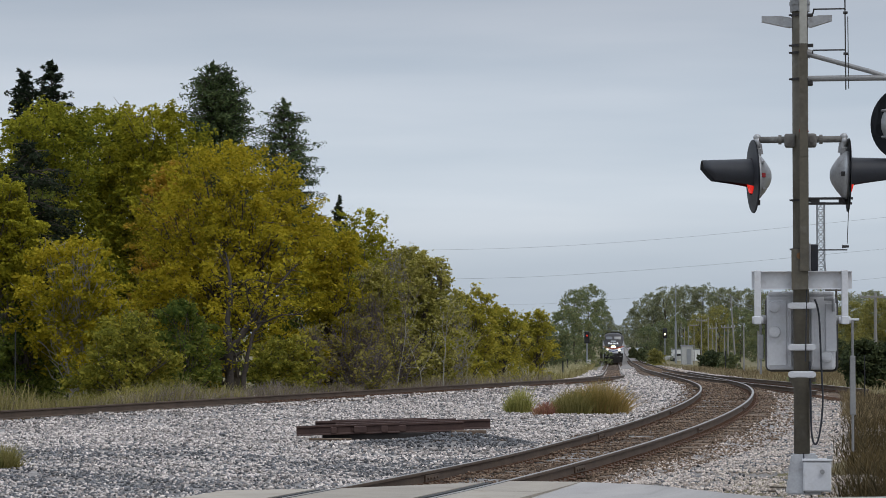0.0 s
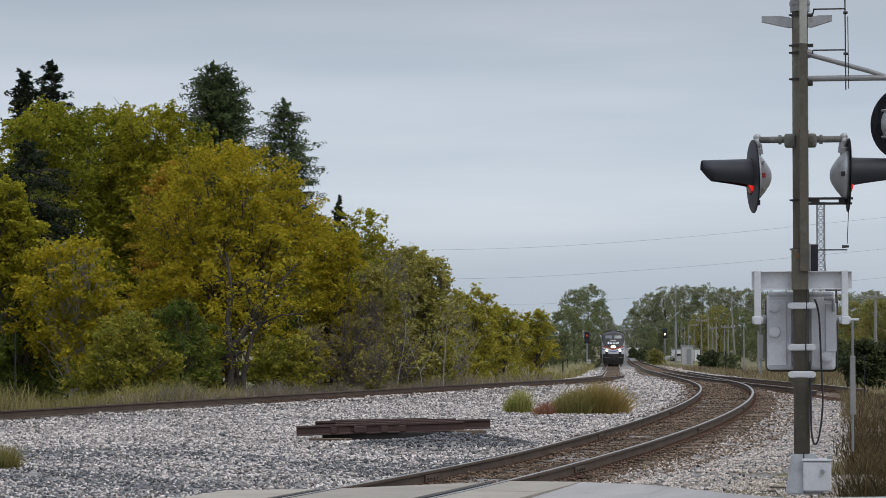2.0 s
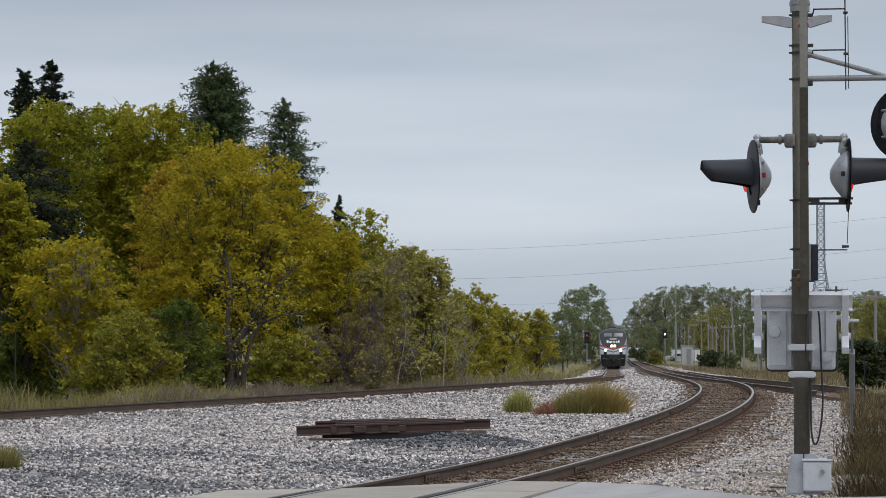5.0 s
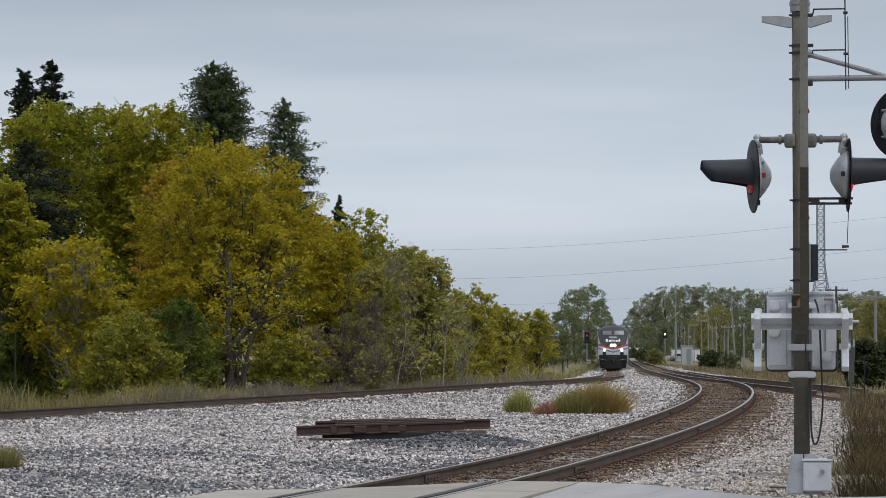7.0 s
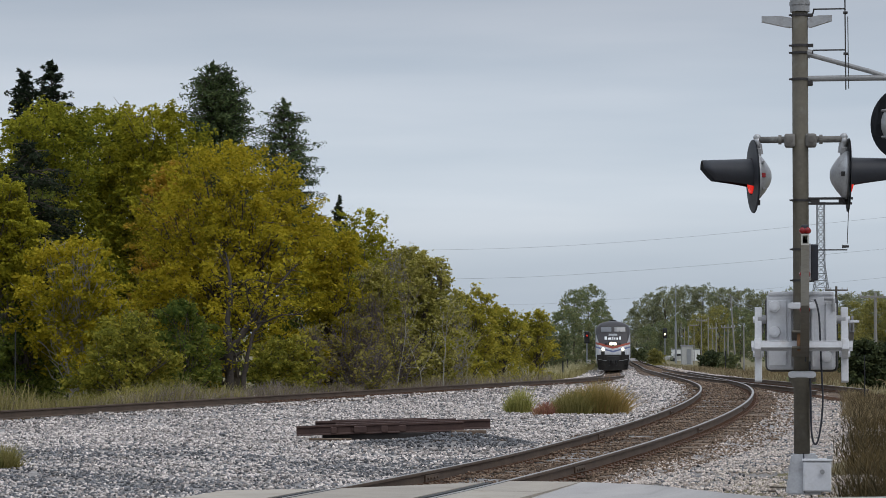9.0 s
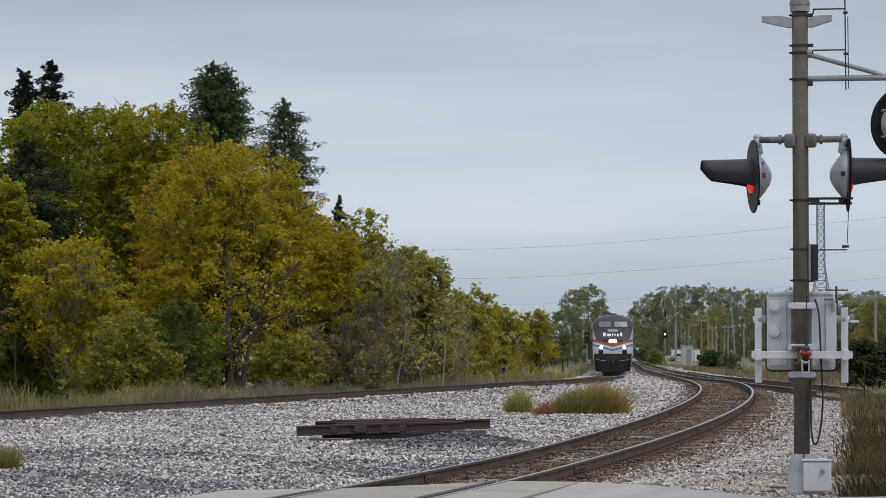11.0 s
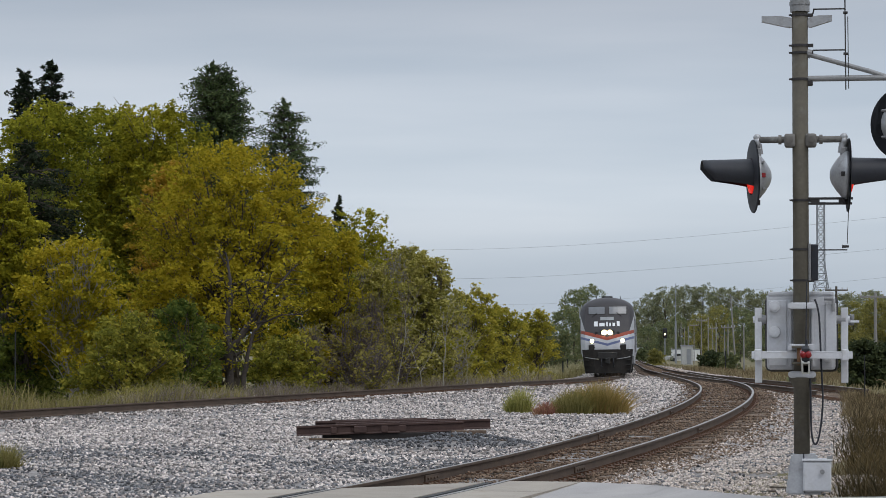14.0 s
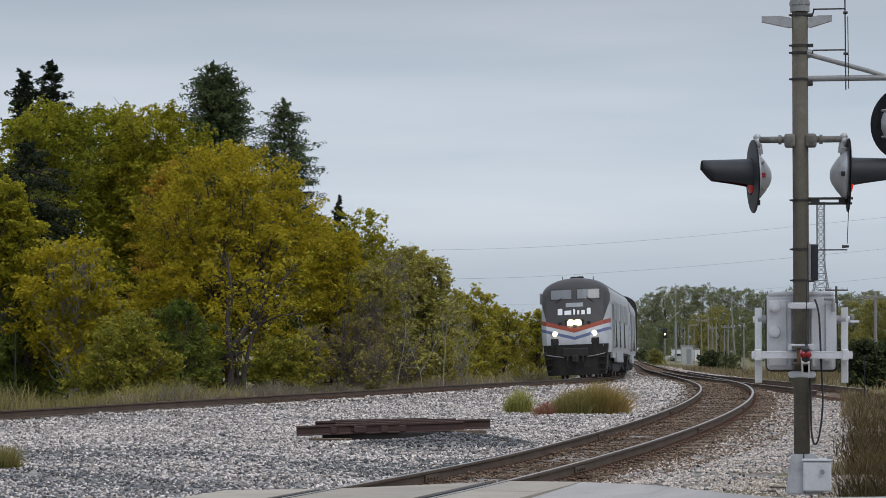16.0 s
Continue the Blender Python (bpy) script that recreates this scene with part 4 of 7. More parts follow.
for v in (26, 80, 93, 140, 355, 442, 497):
    bm = B()
    tube(bm, (0, 0, up(v + 2)), (0, 0, up(v - 2)), 0.078, seg=20)
    box(bm, 0.095, 0, up(v), 0.05, 0.03, 0.03)
    box(bm, -0.085, -0.02, up(v), 0.03, 0.02, 0.016)
    part("band_clamp", bm, M_CLAMP, mast)

# foot: flared casting with a junction box
bm = B()
r = bmesh.ops.create_cone(bm, cap_ends=True, segments=4, radius1=0.235, radius2=0.165, depth=0.36, matrix=Matrix.Translation((0.02, 0, 0.18)) @ pose(0, 0, 0, 0, 0, 45))
bmesh.ops.bevel(bm, geom=bm.edges[:], offset=0.015, segments=2, affect="EDGES")
part("base_casting", bm, M_CAST, mast, "flared cast aluminium base")
bm = B()
box(bm, 0.135, -0.12, 0.165, 0.25, 0.2, 0.27, bevel=0.015)
box(bm, 0.135, -0.12, 0.312, 0.27, 0.22, 0.02, bevel=0.005)
part("junction_box", bm, M_ALU, mast, "grey junction box with a knob on its lid")
bm = B()
tube(bm, (0.18, -0.225, 0.21), (0.18, -0.25, 0.21), 0.022, seg=12)
part("knob", bm, M_GALV, mast)
bm = B()
box(bm, 0.245, -0.2, 0.335, 0.05, 0.04, 0.035)
part("padlock", bm, M_GALV, mast)
bm = B()
tube(bm, (0.02, -0.19, 0.02), (0.015, -0.125, 0.37), 0.007, seg=6)
part("ground_wire", bm, M_BLACK, mast)

# tapered sign brackets near the top
for s, reach in ((-1, 0.345), (1, 0.29)):
    bm = B()
    v = [(s * 0.07, up(47)), (s * 0.10, up(48)), (s * reach, up(37)), (s * reach, up(27)), (s * 0.17, up(27)), (s * 0.07, up(31))]
    a = [bm.verts.new((x, -0.03, z)) for x, z in v]
    b = [bm.verts.new((x, 0.03, z)) for x, z in v]
    bm.faces.new(a), bm.faces.new(b[::-1])
    for i in range(6):
        bm.faces.new((a[i], b[i], b[(i + 1) % 6], a[(i + 1) % 6]))
    bmesh.ops.recalc_face_normals(bm, faces=bm.faces[:])
    part("sign_bracket", bm, M_CAST, mast, "tapered cast bracket")

# cantilever arm with its diagonal brace
bm = B()
tube(bm, (0.06, 0, up(139)), (2.4, 0, up(139)), 0.027, seg=14)
part("cantilever_arm", bm, M_GALV, mast, "galvanised horizontal tube")
bm = B()
tube(bm, (0.06, 0, up(95)), (0.62, 0, up(127)), 0.022, seg=12)
tube(bm, (0.62, 0, up(127)), (0.80, 0, up(139)), 0.022, seg=12)
tube(bm, (0.06, 0, up(93)), (0.1, 0, up(96)), 0.04, seg=10)
part("diagonal_brace", bm, M_GALV, mast)
bm = B()
box(bm, 0.09, 0, up(147), 0.05, 0.06, 0.05, bevel=0.01)
part("arm_clamp", bm, M_CLAMP, mast)

# thin rod on stand-off brackets
bm = B()
tube(bm, (side(1497), -0.02, up(-40)), (side(1498), -0.02, up(160)), 0.006, seg=8)
tube(bm, (side(1502), -0.02, up(30)), (side(1503), -0.02, up(158)), 0.004, seg=6)
part("conduit_rod", bm, M_CLAMP, mast)
for v in (16, 89):
    bm = B()
    tube(bm, (side(1441), 0, up(v + 7 * (v < 50))), (side(1443), -0.02, up(v)), 0.007, seg=8)
    tube(bm, (0.12, -0.02, up(v)), (side(1497), -0.02, up(v)), 0.007, seg=8)
    tube(bm, (side(1494), -0.02, up(v + 7)), (side(1502), -0.02, up(v + 7)), 0.012, seg=8)
    part("standoff", bm, M_CLAMP, mast)
bm = B()
tube(bm, (0.08, 0, up(443)), (side(1499), 0, up(443)), 0.006, seg=8)
tube(bm, (side(1490), 0, up(437)), (side(1502), 0, up(437)), 0.016, 0.01, seg=8)
tube(bm, (side(1502), 0, up(365)), (side(1499), 0, up(432)), 0.0035, seg=6)
part("wire_stay", bm, M_CLAMP, mast)
bm = B()
box(bm, side(1441), 0.03, up(465), 0.075, 0.08, 0.33, bevel=0.012)
part("relay_case", bm, M_BLACK, mast, "small black case strapped to the pole")
bm = B()
tube(bm, (side(1433), -0.04, up(432)), (side(1433), -0.04, up(497)), 0.012, seg=8)
part("conduit", bm, M_GALV, mast)

# cross-arm that carries the pair of flashers
bm = B()
tube(bm, (-0.39, 0, up(247)), (0.39, 0, up(247)), 0.03, seg=16)
part("cross_arm", bm, M_DULL, mast, "dull grey cross-arm tube", True)
bm = B()
for s in (-1, 1):
    box(bm, s * 0.095, 0, up(249), 0.10, 0.17, 0.12, bevel=0.02)
    tube(bm, (s * 0.10, -0.10, up(250)), (s * 0.10, 0.1, up(250)), 0.02, seg=10)
    tube(bm, (s * 0.17, 0, up(247)), (s * 0.2, 0, up(247)), 0.043, seg=14)
part("arm_clamp", bm, M_DULL, mast, "dark bolted cross-arm clamp")
for s in (-1, 1):
    bm = B()
    tube(bm, (s * 0.39, 0, up(241)), (s * 0.39, 0, up(262)), 0.034, seg=14)
    bmesh.ops.create_uvsphere(bm, u_segments=12, v_segments=8, radius=0.036, matrix=Matrix.Translation((s * 0.39, 0, up(243))))
    part("elbow", bm, M_CAST, mast, smooth=True)
bm = B()
box(bm, 0.26, 0, up(352), 0.42, 0.05, 0.02)
box(bm, 0.26, 0, up(361), 0.40, 0.05, 0.02)
box(bm, 0.13, 0, up(356), 0.08, 0.05, 0.03)
box(bm, 0.38, 0, up(356), 0.08, 0.05, 0.03)
part("stay_bracket", bm, M_CLAMP, mast)


def flasher(x, z, turn, tip=0.0, y=0.0, near=-1, shine=None):
    """A flasher head: dished black disc, domed aluminium housing behind, drooping black hood, red lens. It faces +x, turned."""
    m = pose(x, y, z, 0, tip, turn) @ pose(0, 0, 0, 0, 90, 0)
    head = B()
    lathe(head, [(0.335, 0.006), (0.325, 0.012), (0.21, 0.020), (0.17, 0.022), (0.17, 0.0), (0.21, -0.002), (0.335, -0.002)], m, 40)
    disc = part("flasher", head, M_BLACK, mast, "black background disc with hood and lit red lens")
    bm = B()
    lathe(bm, [(0.215, 0.0), (0.218, -0.025), (0.205, -0.05), (0.15, -0.098), (0.085, -0.142), (0.05, -0.158), (0.02, -0.163)], m, 32)
    part("housing", bm, M_CAST, disc, "domed cast aluminium housing", True)
    for a in (-0.12, 0.12):
        bm = B()
        tube(bm, m @ Vector((a, 0.0, -0.09)), m @ Vector((a, 0.19, -0.06)), 0.012, seg=8)
        part("latch", bm, M_GALV, disc)
    bm = B()
    seg, rings = 22, 7
    grid_v = []
    for k in range(rings):
        u = k / (rings - 1)
        rad, ln = 0.162 - 0.042 * u ** 0.8, 0.02 + 0.45 * u
        for wall in (0.0, 0.006):
            row = []
            for i in range(seg + 1):
                an = radians(-125 + 250 * i / seg)
                cut = 0.0 if abs(an) < 1.2 else (abs(an) - 1.2) * 0.10 * u
                row.append(bm.verts.new(m @ Vector((-math.cos(an) * (rad - wall) - 0.036 * u ** 0.8, math.sin(an) * (rad - wall), ln - cut))))
            grid_v.append(row)
    for k in range(rings - 1):
        for i in range(seg):
            o1, o2, i1, i2 = grid_v[2 * k], grid_v[2 * k + 2], grid_v[2 * k + 1], grid_v[2 * k + 3]
            bm.faces.new((o1[i], o1[i + 1], o2[i + 1], o2[i]))
            bm.faces.new((i1[i + 1], i1[i], i2[i], i2[i + 1]))
    for i in range(seg):
        a, b = grid_v[-2], grid_v[-1]
        bm.faces.new((a[i], a[i + 1], b[i + 1], b[i]))
    part("hood", bm, M_BLACK, disc, "long black hood", True)
    bm = B()
    lathe(bm, [(0.158, 0.018), (0.15, 0.035), (0.1, 0.05), (0.04, 0.056)], m, 28)
    lens = part("lens", bm, M_RED, disc, "red lens, one half lit", True)
    lens.data.materials.append(M_REDDIM)
    for f in lens.data.polygons:
        if (m.inverted() @ f.center).x < 0:
            f.material_index = 1
    bm = B()
    box(bm, 0.0, near * 0.187, -0.058, 0.042, 0.05, 0.036, m, bevel=0.006)
    part("side_light", bm, shine or M_CLAMP, disc, "small side window in the housing")
    bm = B()
    box(bm, -0.19, 0, -0.045, 0.13, 0.10, 0.05, m, bevel=0.01)
    part("strap", bm, M_GALV, disc)
    bm = B()
    box(bm, 0.24, near * 0.03, -0.035, 0.05, 0.05, 0.03, m, bevel=0.006)
    part("hinge", bm, M_CLAMP, disc)
    bm = B()
    tube(bm, m @ Vector((-0.20, 0, -0.06)), m @ Vector((-0.29, 0, -0.05)), 0.035, seg=12)
    part("mounting_lug", bm, M_CAST, disc)
    return lens, m


flash_lens, FLASH_AXIS = flasher(side(1335), up(312), 180 + 11, 1, near=1, shine=M_REDLAMP)
flasher(side(1501), up(311), 3, 1)
flasher(side(1599), up(221), 62, 0, -0.05)
bm = B()
tube(bm, (side(1599), 0, up(180)), (side(1599), 0, up(139)), 0.02, seg=10)
tube(bm, (side(1590), 0, up(178)), (side(1608), 0, up(178)), 0.03, seg=12)
part("hanger", bm, M_CLAMP, mast)

# gate mechanism case behind the pole
bm = B()
box(bm, side(1417.5), 0.28, up(588), 0.62, 0.34, 0.69, bevel=0.03)
mech = part("mechanism_case", bm, M_ALU, mast, "light grey gate mechanism case with rounded edges")
# Rubber edging; the same dark box paints the shade on the case's sides.
bm = B()
box(bm, side(1418.5), 0.36, up(591), 0.665, 0.16, 0.70, bevel=0.05)
part("gasket", bm, M_CLAMP, mech, "dark rubber edging round the case, its sides standing in for shade")
bm = B()
box(bm, side(1417.5), 0.26, up(520), 0.60, 0.32, 0.04, bevel=0.012)
for x in (1378, 1400, 1444, 1464):
    box(bm, side(x), 0.12, up(519), 0.075, 0.05, 0.03, bevel=0.008)
part("lid", bm, M_ALU, mech)
bm = B()
for x in (1399, 1437):
    box(bm, side(x), 0.10, up(590), 0.02, 0.03, 0.60, bevel=0.006)
box(bm, side(1470), 0.10, up(580), 0.10, 0.025, 0.44, bevel=0.008)
box(bm, side(1376), 0.105, up(590), 0.17, 0.02, 0.60, bevel=0.01)
part("cover_panel", bm, M_ALU, mech)
for x, v in ((1371, 543), (1371, 588), (1462, 632)):
    bm = B()
    tube(bm, (side(x), 0.10, up(v)), (side(x), 0.05, up(v)), 0.055, 0.05, seg=20)
    tube(bm, (side(x), 0.052, up(v)), (side(x), 0.03, up(v)), 0.034, seg=8)
    part("bolt_cap", bm, M_ALU, mech)
bm = B()
tube(bm, (side(1458), 0.06, up(529)), (side(1474), 0.06, up(529)), 0.018, seg=10)
tube(bm, (side(1474), 0.06, up(529)), (side(1474), 0.06, up(552)), 0.014, seg=10)
part("vent_pipe", bm, M_GALV, mech)
bm = B()
tube(bm, (side(1341), 0.22, up(566)), (side(1356), 0.22, up(566)), 0.04, seg=16)
part("shaft", bm, M_GALV, mech)
bm = B()
tube(bm, (side(1479), 0.22, up(566)), (side(1496), 0.22, up(566)), 0.04, seg=16)
part("shaft", bm, M_GALV, mech)
for v in (542, 615, 663):
    bm = B()
    box(bm, 0.005, -0.085, up(v), 0.22, 0.05, 0.06, bevel=0.012)
    for s in (-1, 1):
        tube(bm, (0.005 + s * 0.1, 0.15, up(v)), (0.005 + s * 0.1, -0.12, up(v)), 0.026, seg=12)
    part("pole_clamp", bm, M_ALU, mast, "pale bolted pole clamp")
bm = B()
box(bm, 0.01, 0.05, up(672), 0.24, 0.2, 0.04, bevel=0.01)
tube(bm, (0, 0, up(668)), (0, 0, up(686)), 0.12, 0.075, seg=20)
part("support_collar", bm, M_MAST, mast)


def hanging(pts, rad, material, parent, name):
    cu = bpy.data.curves.new(name, "CURVE")
    cu.dimensions, cu.bevel_depth, cu.bevel_resolution, cu.resolution_u = "3D", rad, 2, 6
    sp = cu.splines.new("NURBS")
    sp.points.add(len(pts) - 1)
    for p, q in zip(sp.points, pts):
        p.co = (*q, 1)
    sp.use_endpoint_u, sp.order_u = True, 3
    tmp = bpy.data.objects.new(name, cu)
    me = bpy.data.meshes.new_from_object(tmp)
    bpy.data.objects.remove(tmp)
    me.materials.clear()
    me.materials.append(material)
    ob = new(name, me)
    ob.parent = parent
    return ob


hanging([(side(1442), 0.08, up(531)), (side(1449), -0.03, up(545)), (side(1451), -0.05, up(600)), (side(1453), -0.06, up(660)), (side(1456), -0.06, up(720)), (side(1446), -0.07, up(790)), (side(1434), -0.08, up(780)), (side(1434), -0.08, up(690)), (side(1432), -0.08, up(640))], 0.009, M_BLACK, mast, "cable")
hanging([(side(1428), -0.1, up(500)), (side(1427), -0.11, up(560)), (side(1425), -0.12, up(640))], 0.006, M_BLACK, mast, "cable")

# the gate: turns about its shaft, lowered towards the far side of the road
GATE_BASE = MAST_POSE @ pose(0, 0.22, up(566))
gate = thing("crossing_gate", GATE_BASE, "white level crossing gate arm with counterweights and red lamps", "crossing gate")
for x in (side(1342), side(1494)):
    bm = B()
    box(bm, x, 0.0, -0.235, 0.066, 0.07, 0.69, bevel=0.008)
    box(bm, x, -0.22, -0.32, 0.06, 0.46, 0.10, bevel=0.008)
    for h in (0.0, -0.32):
        tube(bm, (x - 0.05, 0, h), (x + 0.05, 0, h), 0.03, seg=12)
    part("side_arm", bm, M_WHITE, gate, "white painted side arm")
for x, ln in ((side(1346), 0.5), (side(1508), 1.2)):
    bm = B()
    box(bm, x, ln / 2, 0.0, 0.022, ln, 0.075, bevel=0.006)
    box(bm, x, ln * 0.5, 0.0, 0.05, ln * 0.45, 0.10, bevel=0.008)
    part("counterweight", bm, M_GALV, gate, "grey counterweight bar")
bm = B()
tube(bm, (side(1500), 0, -0.02), (side(1520), 0, -0.02), 0.012, seg=8)
part("stop_pin", bm, M_WHITE, gate)
bm = B()
box(bm, side(1419), -0.36, -0.293, 0.90, 0.165, 0.008, bevel=0.003)
for y in (-0.4385, -0.2815):
    box(bm, side(1419), y, -0.325, 0.90, 0.008, 0.055, bevel=0.003)
part("cross_beam", bm, M_WHITE, gate, "white channel-shaped cross beam, open below")
bm = B()
box(bm, -0.01, -0.46, -0.392, 0.15, 0.37, 0.02, bevel=0.004)
box(bm, -0.01, -0.46, -0.248, 0.15, 0.37, 0.02, bevel=0.004)
part("arm_bracket", bm, M_MAST, gate, "dark bracket plates")
bm = B()
tube(bm, (-0.01, -0.58, -0.41), (-0.01, -0.58, -0.24), 0.03, seg=12)
part("pivot_bolt", bm, M_RUST, gate)
for name, first, last, paint, label in (("arm_base", 0, 2, M_MAST, "dark base section of the arm"), ("arm", 2, 4, M_ARM, "hollow weathered grey-white arm")):
    bm = B()
    for k in range(first, last):
        w = 0.078 - 0.006 * k
        h = 0.085
        y0 = -0.45 - k * 1.02
        for s in (-1, 1):
            box(bm, 0.03 + s * (w / 2 - 0.006), y0 - 0.51, -0.385, 0.012, 1.03, h)
            box(bm, 0.03, y0 - 0.51, -0.385 + s * (h / 2 - 0.006), w - 0.024, 1.03, 0.012)
    part(name, bm, paint, gate, label)
for y, r in ((-4.4, 0.036), (-3.0, 0.036), (-1.7, 0.036)):
    bm = B()
    for s in (-1, 1):
        tube(bm, (0.03 + s * 0.02, y, -0.285), (0.03 + s * 0.02, y - 0.03, -0.285), 0.026, 0.02, seg=16)
    lamp = part("gate_lamp", bm, M_REDLAMP, gate, "red gate lamp", True)
    bm = B()
    box(bm, 0.03, y + 0.03, -0.285, 0.06, 0.06, 0.10, bevel=0.01)
    box(bm, 0.03, y + 0.03, -0.33, 0.03, 0.03, 0.05)
    part("lamp_case", bm, M_BLACK, lamp)
hanging([(0.05, 0.0, -0.1), (0.05, -0.4, -0.22), (0.05, -0.7, -0.31), (0.05, -1.7, -0.33), (0.05, -3.0, -0.33), (0.04, -4.35, -0.32)], 0.007, M_BLACK, gate, "lamp_cable")

# ---- locomotives and coaches ----
def livery():
    """Nose: dark grey above, red, white and blue bands that dip to the middle, white below; silver sides, dark roof."""
    m = bpy.data.materials.new("locomotive_paint")
    m.use_nodes = True
    nt = m.node_tree
    nodes, links = nt.nodes, nt.links
    p = nodes["Principled BSDF"]
    p.inputs["Roughness"].default_value, p.inputs["Specular IOR Level"].default_value = 0.5, 0.25
    co, sep = nodes.new("ShaderNodeTexCoord"), nodes.new("ShaderNodeSeparateXYZ")
    links.new(co.outputs["Object"], sep.inputs[0])

    def calc(op, a, b):
        n = nodes.new("ShaderNodeMath")
        n.operation = op
        for i, v in enumerate((a, b)):
            if isinstance(v, (int, float)):
                n.inputs[i].default_value = v
            elif v is not None:
                links.new(v, n.inputs[i])
        return n.outputs[0]

    level = calc("SUBTRACT", sep.outputs["Z"], calc("MULTIPLY", calc("ABSOLUTE", sep.outputs["Y"], None), 0.27))
    ramp = nodes.new("ShaderNodeValToRGB")
    ramp.color_ramp.interpolation = "CONSTANT"
    e = ramp.color_ramp.elements
    # The nose grey is lifted and warmed, with headlight glare put into the paint.
    white, blue, red, grey = (0.52, 0.53, 0.56, 1), (0.13, 0.155, 0.29, 1), (0.31, 0.06, 0.03, 1), (0.047, 0.043, 0.046, 1)
    e[0].position, e[0].color = 0.0, white
    e[1].position, e[1].color = 2.20 / 5, grey
    for pos, col in ((1.69, blue), (1.83, white), (2.0, red)):
        e.new(pos / 5).color = col
    links.new(calc("DIVIDE", level, 5.0), ramp.inputs["Fac"])
    flank = nodes.new("ShaderNodeValToRGB")
    flank.color_ramp.interpolation = "CONSTANT"
    f = flank.color_ramp.elements
    f[0].position, f[0].color = 0.0, (0.40, 0.405, 0.42, 1)
    f[1].position, f[1].color = 4.02 / 5, (0.07, 0.07, 0.075, 1)
    for pos, col in ((2.25, (0.32, 0.36, 0.46, 1)), (2.42, (0.40, 0.405, 0.42, 1))):
        f.new(pos / 5).color = col
    links.new(calc("DIVIDE", sep.outputs["Z"], 5.0), flank.inputs["Fac"])
    nose = calc("GREATER_THAN", sep.outputs["X"], 8.40)
    # the grey of the nose narrows downwards to a point at each lower corner, silver outside it
    edge = calc("MULTIPLY_ADD", calc("SUBTRACT", sep.outputs["Z"], 2.45), 0.32)
    edge.node.inputs[2].default_value = 1.22
    outside = calc("MULTIPLY", calc("GREATER_THAN", calc("ABSOLUTE", sep.outputs["Y"], None), edge), calc("GREATER_THAN", level, 2.20))
    nose = calc("MULTIPLY", nose, calc("SUBTRACT", 1.0, outside))
    mix = nodes.new("ShaderNodeMix")
    mix.data_type = "RGBA"
    links.new(nose, mix.inputs["Factor"])
    links.new(flank.outputs["Color"], mix.inputs["A"])
    links.new(ramp.outputs["Color"], mix.inputs["B"])
    dirt = nodes.new("ShaderNodeTexNoise")
    dirt.inputs["Scale"].default_value, dirt.inputs["Detail"].default_value = 1.6, 8
    links.new(co.outputs["Object"], dirt.inputs["Vector"])
    grime = nodes.new("ShaderNodeMapRange")
    grime.inputs["From Min"].default_value, grime.inputs["From Max"].default_value, grime.inputs["To Max"].default_value = 0.45, 0.8, 0.35
    links.new(dirt.outputs["Fac"], grime.inputs["Value"])
    soil = nodes.new("ShaderNodeMix")
    soil.data_type = "RGBA"
    soil.inputs["B"].default_value = (0.07, 0.065, 0.06, 1)
    links.new(grime.outputs["Result"], soil.inputs["Factor"])
    links.new(mix.outputs["Result"], soil.inputs["A"])
    links.new(soil.outputs["Result"], p.inputs["Base Color"])
    return m


M_LOCO = livery()
M_DARK = mat("underframe_black", (0.03, 0.028, 0.027), (0.018, 0.017, 0.016), 0.7, scale=2, fine=25, bump=0.1, spot=0.4, spot_col=(0.07, 0.055, 0.045))
M_PILOT = mat("soot_brown_pilot", (0.024, 0.0205, 0.018), (0.015, 0.013, 0.0115), 0.75, scale=2, fine=25, bump=0.1, spot=0.5, spot_col=(0.045, 0.038, 0.03))
M_GLASS = mat("cab_glass", (0.17, 0.175, 0.19), (0.14, 0.145, 0.155), 0.22, scale=1, fine=5, bump=0, spec=0.5)
M_COACH = mat("fluted_stainless", (0.30, 0.30, 0.31), (0.22, 0.22, 0.23), 0.42, 0.45, scale=1, fine=15, bump=0.05, spot=0.4, spot_col=(0.2, 0.19, 0.18))
M_COACHEND = mat("sooty_coach_end", (0.03, 0.03, 0.03), (0.02, 0.02, 0.02), 0.7, scale=1, fine=15, bump=0.08)
M_LAMP = mat("headlight_glow", (0.9, 0.85, 0.7), rough=0.3, bump=0, glow=((1.0, 0.80, 0.46), 150.0))
# The reflector emits by itself, standing in for the bulb's warm halo.
M_REFLECTOR = mat("glowing_reflector", (0.8, 0.75, 0.6), rough=0.3, bump=0, glow=((1.0, 0.78, 0.40), 1.7))
M_WINDOW = mat("dark_window", (0.02, 0.022, 0.025), (0.015, 0.016, 0.02), 0.1, scale=1, fine=5, bump=0, spec=0.8)
M_LETTER = mat("white_marking", (0.75, 0.75, 0.76), (0.68, 0.68, 0.69), 0.5, bump=0)
M_PLATE_PALE = mat("pale_number_plate", (0.30, 0.31, 0.32), (0.24, 0.25, 0.26), 0.5, bump=0)
L_LOCO = 20.9

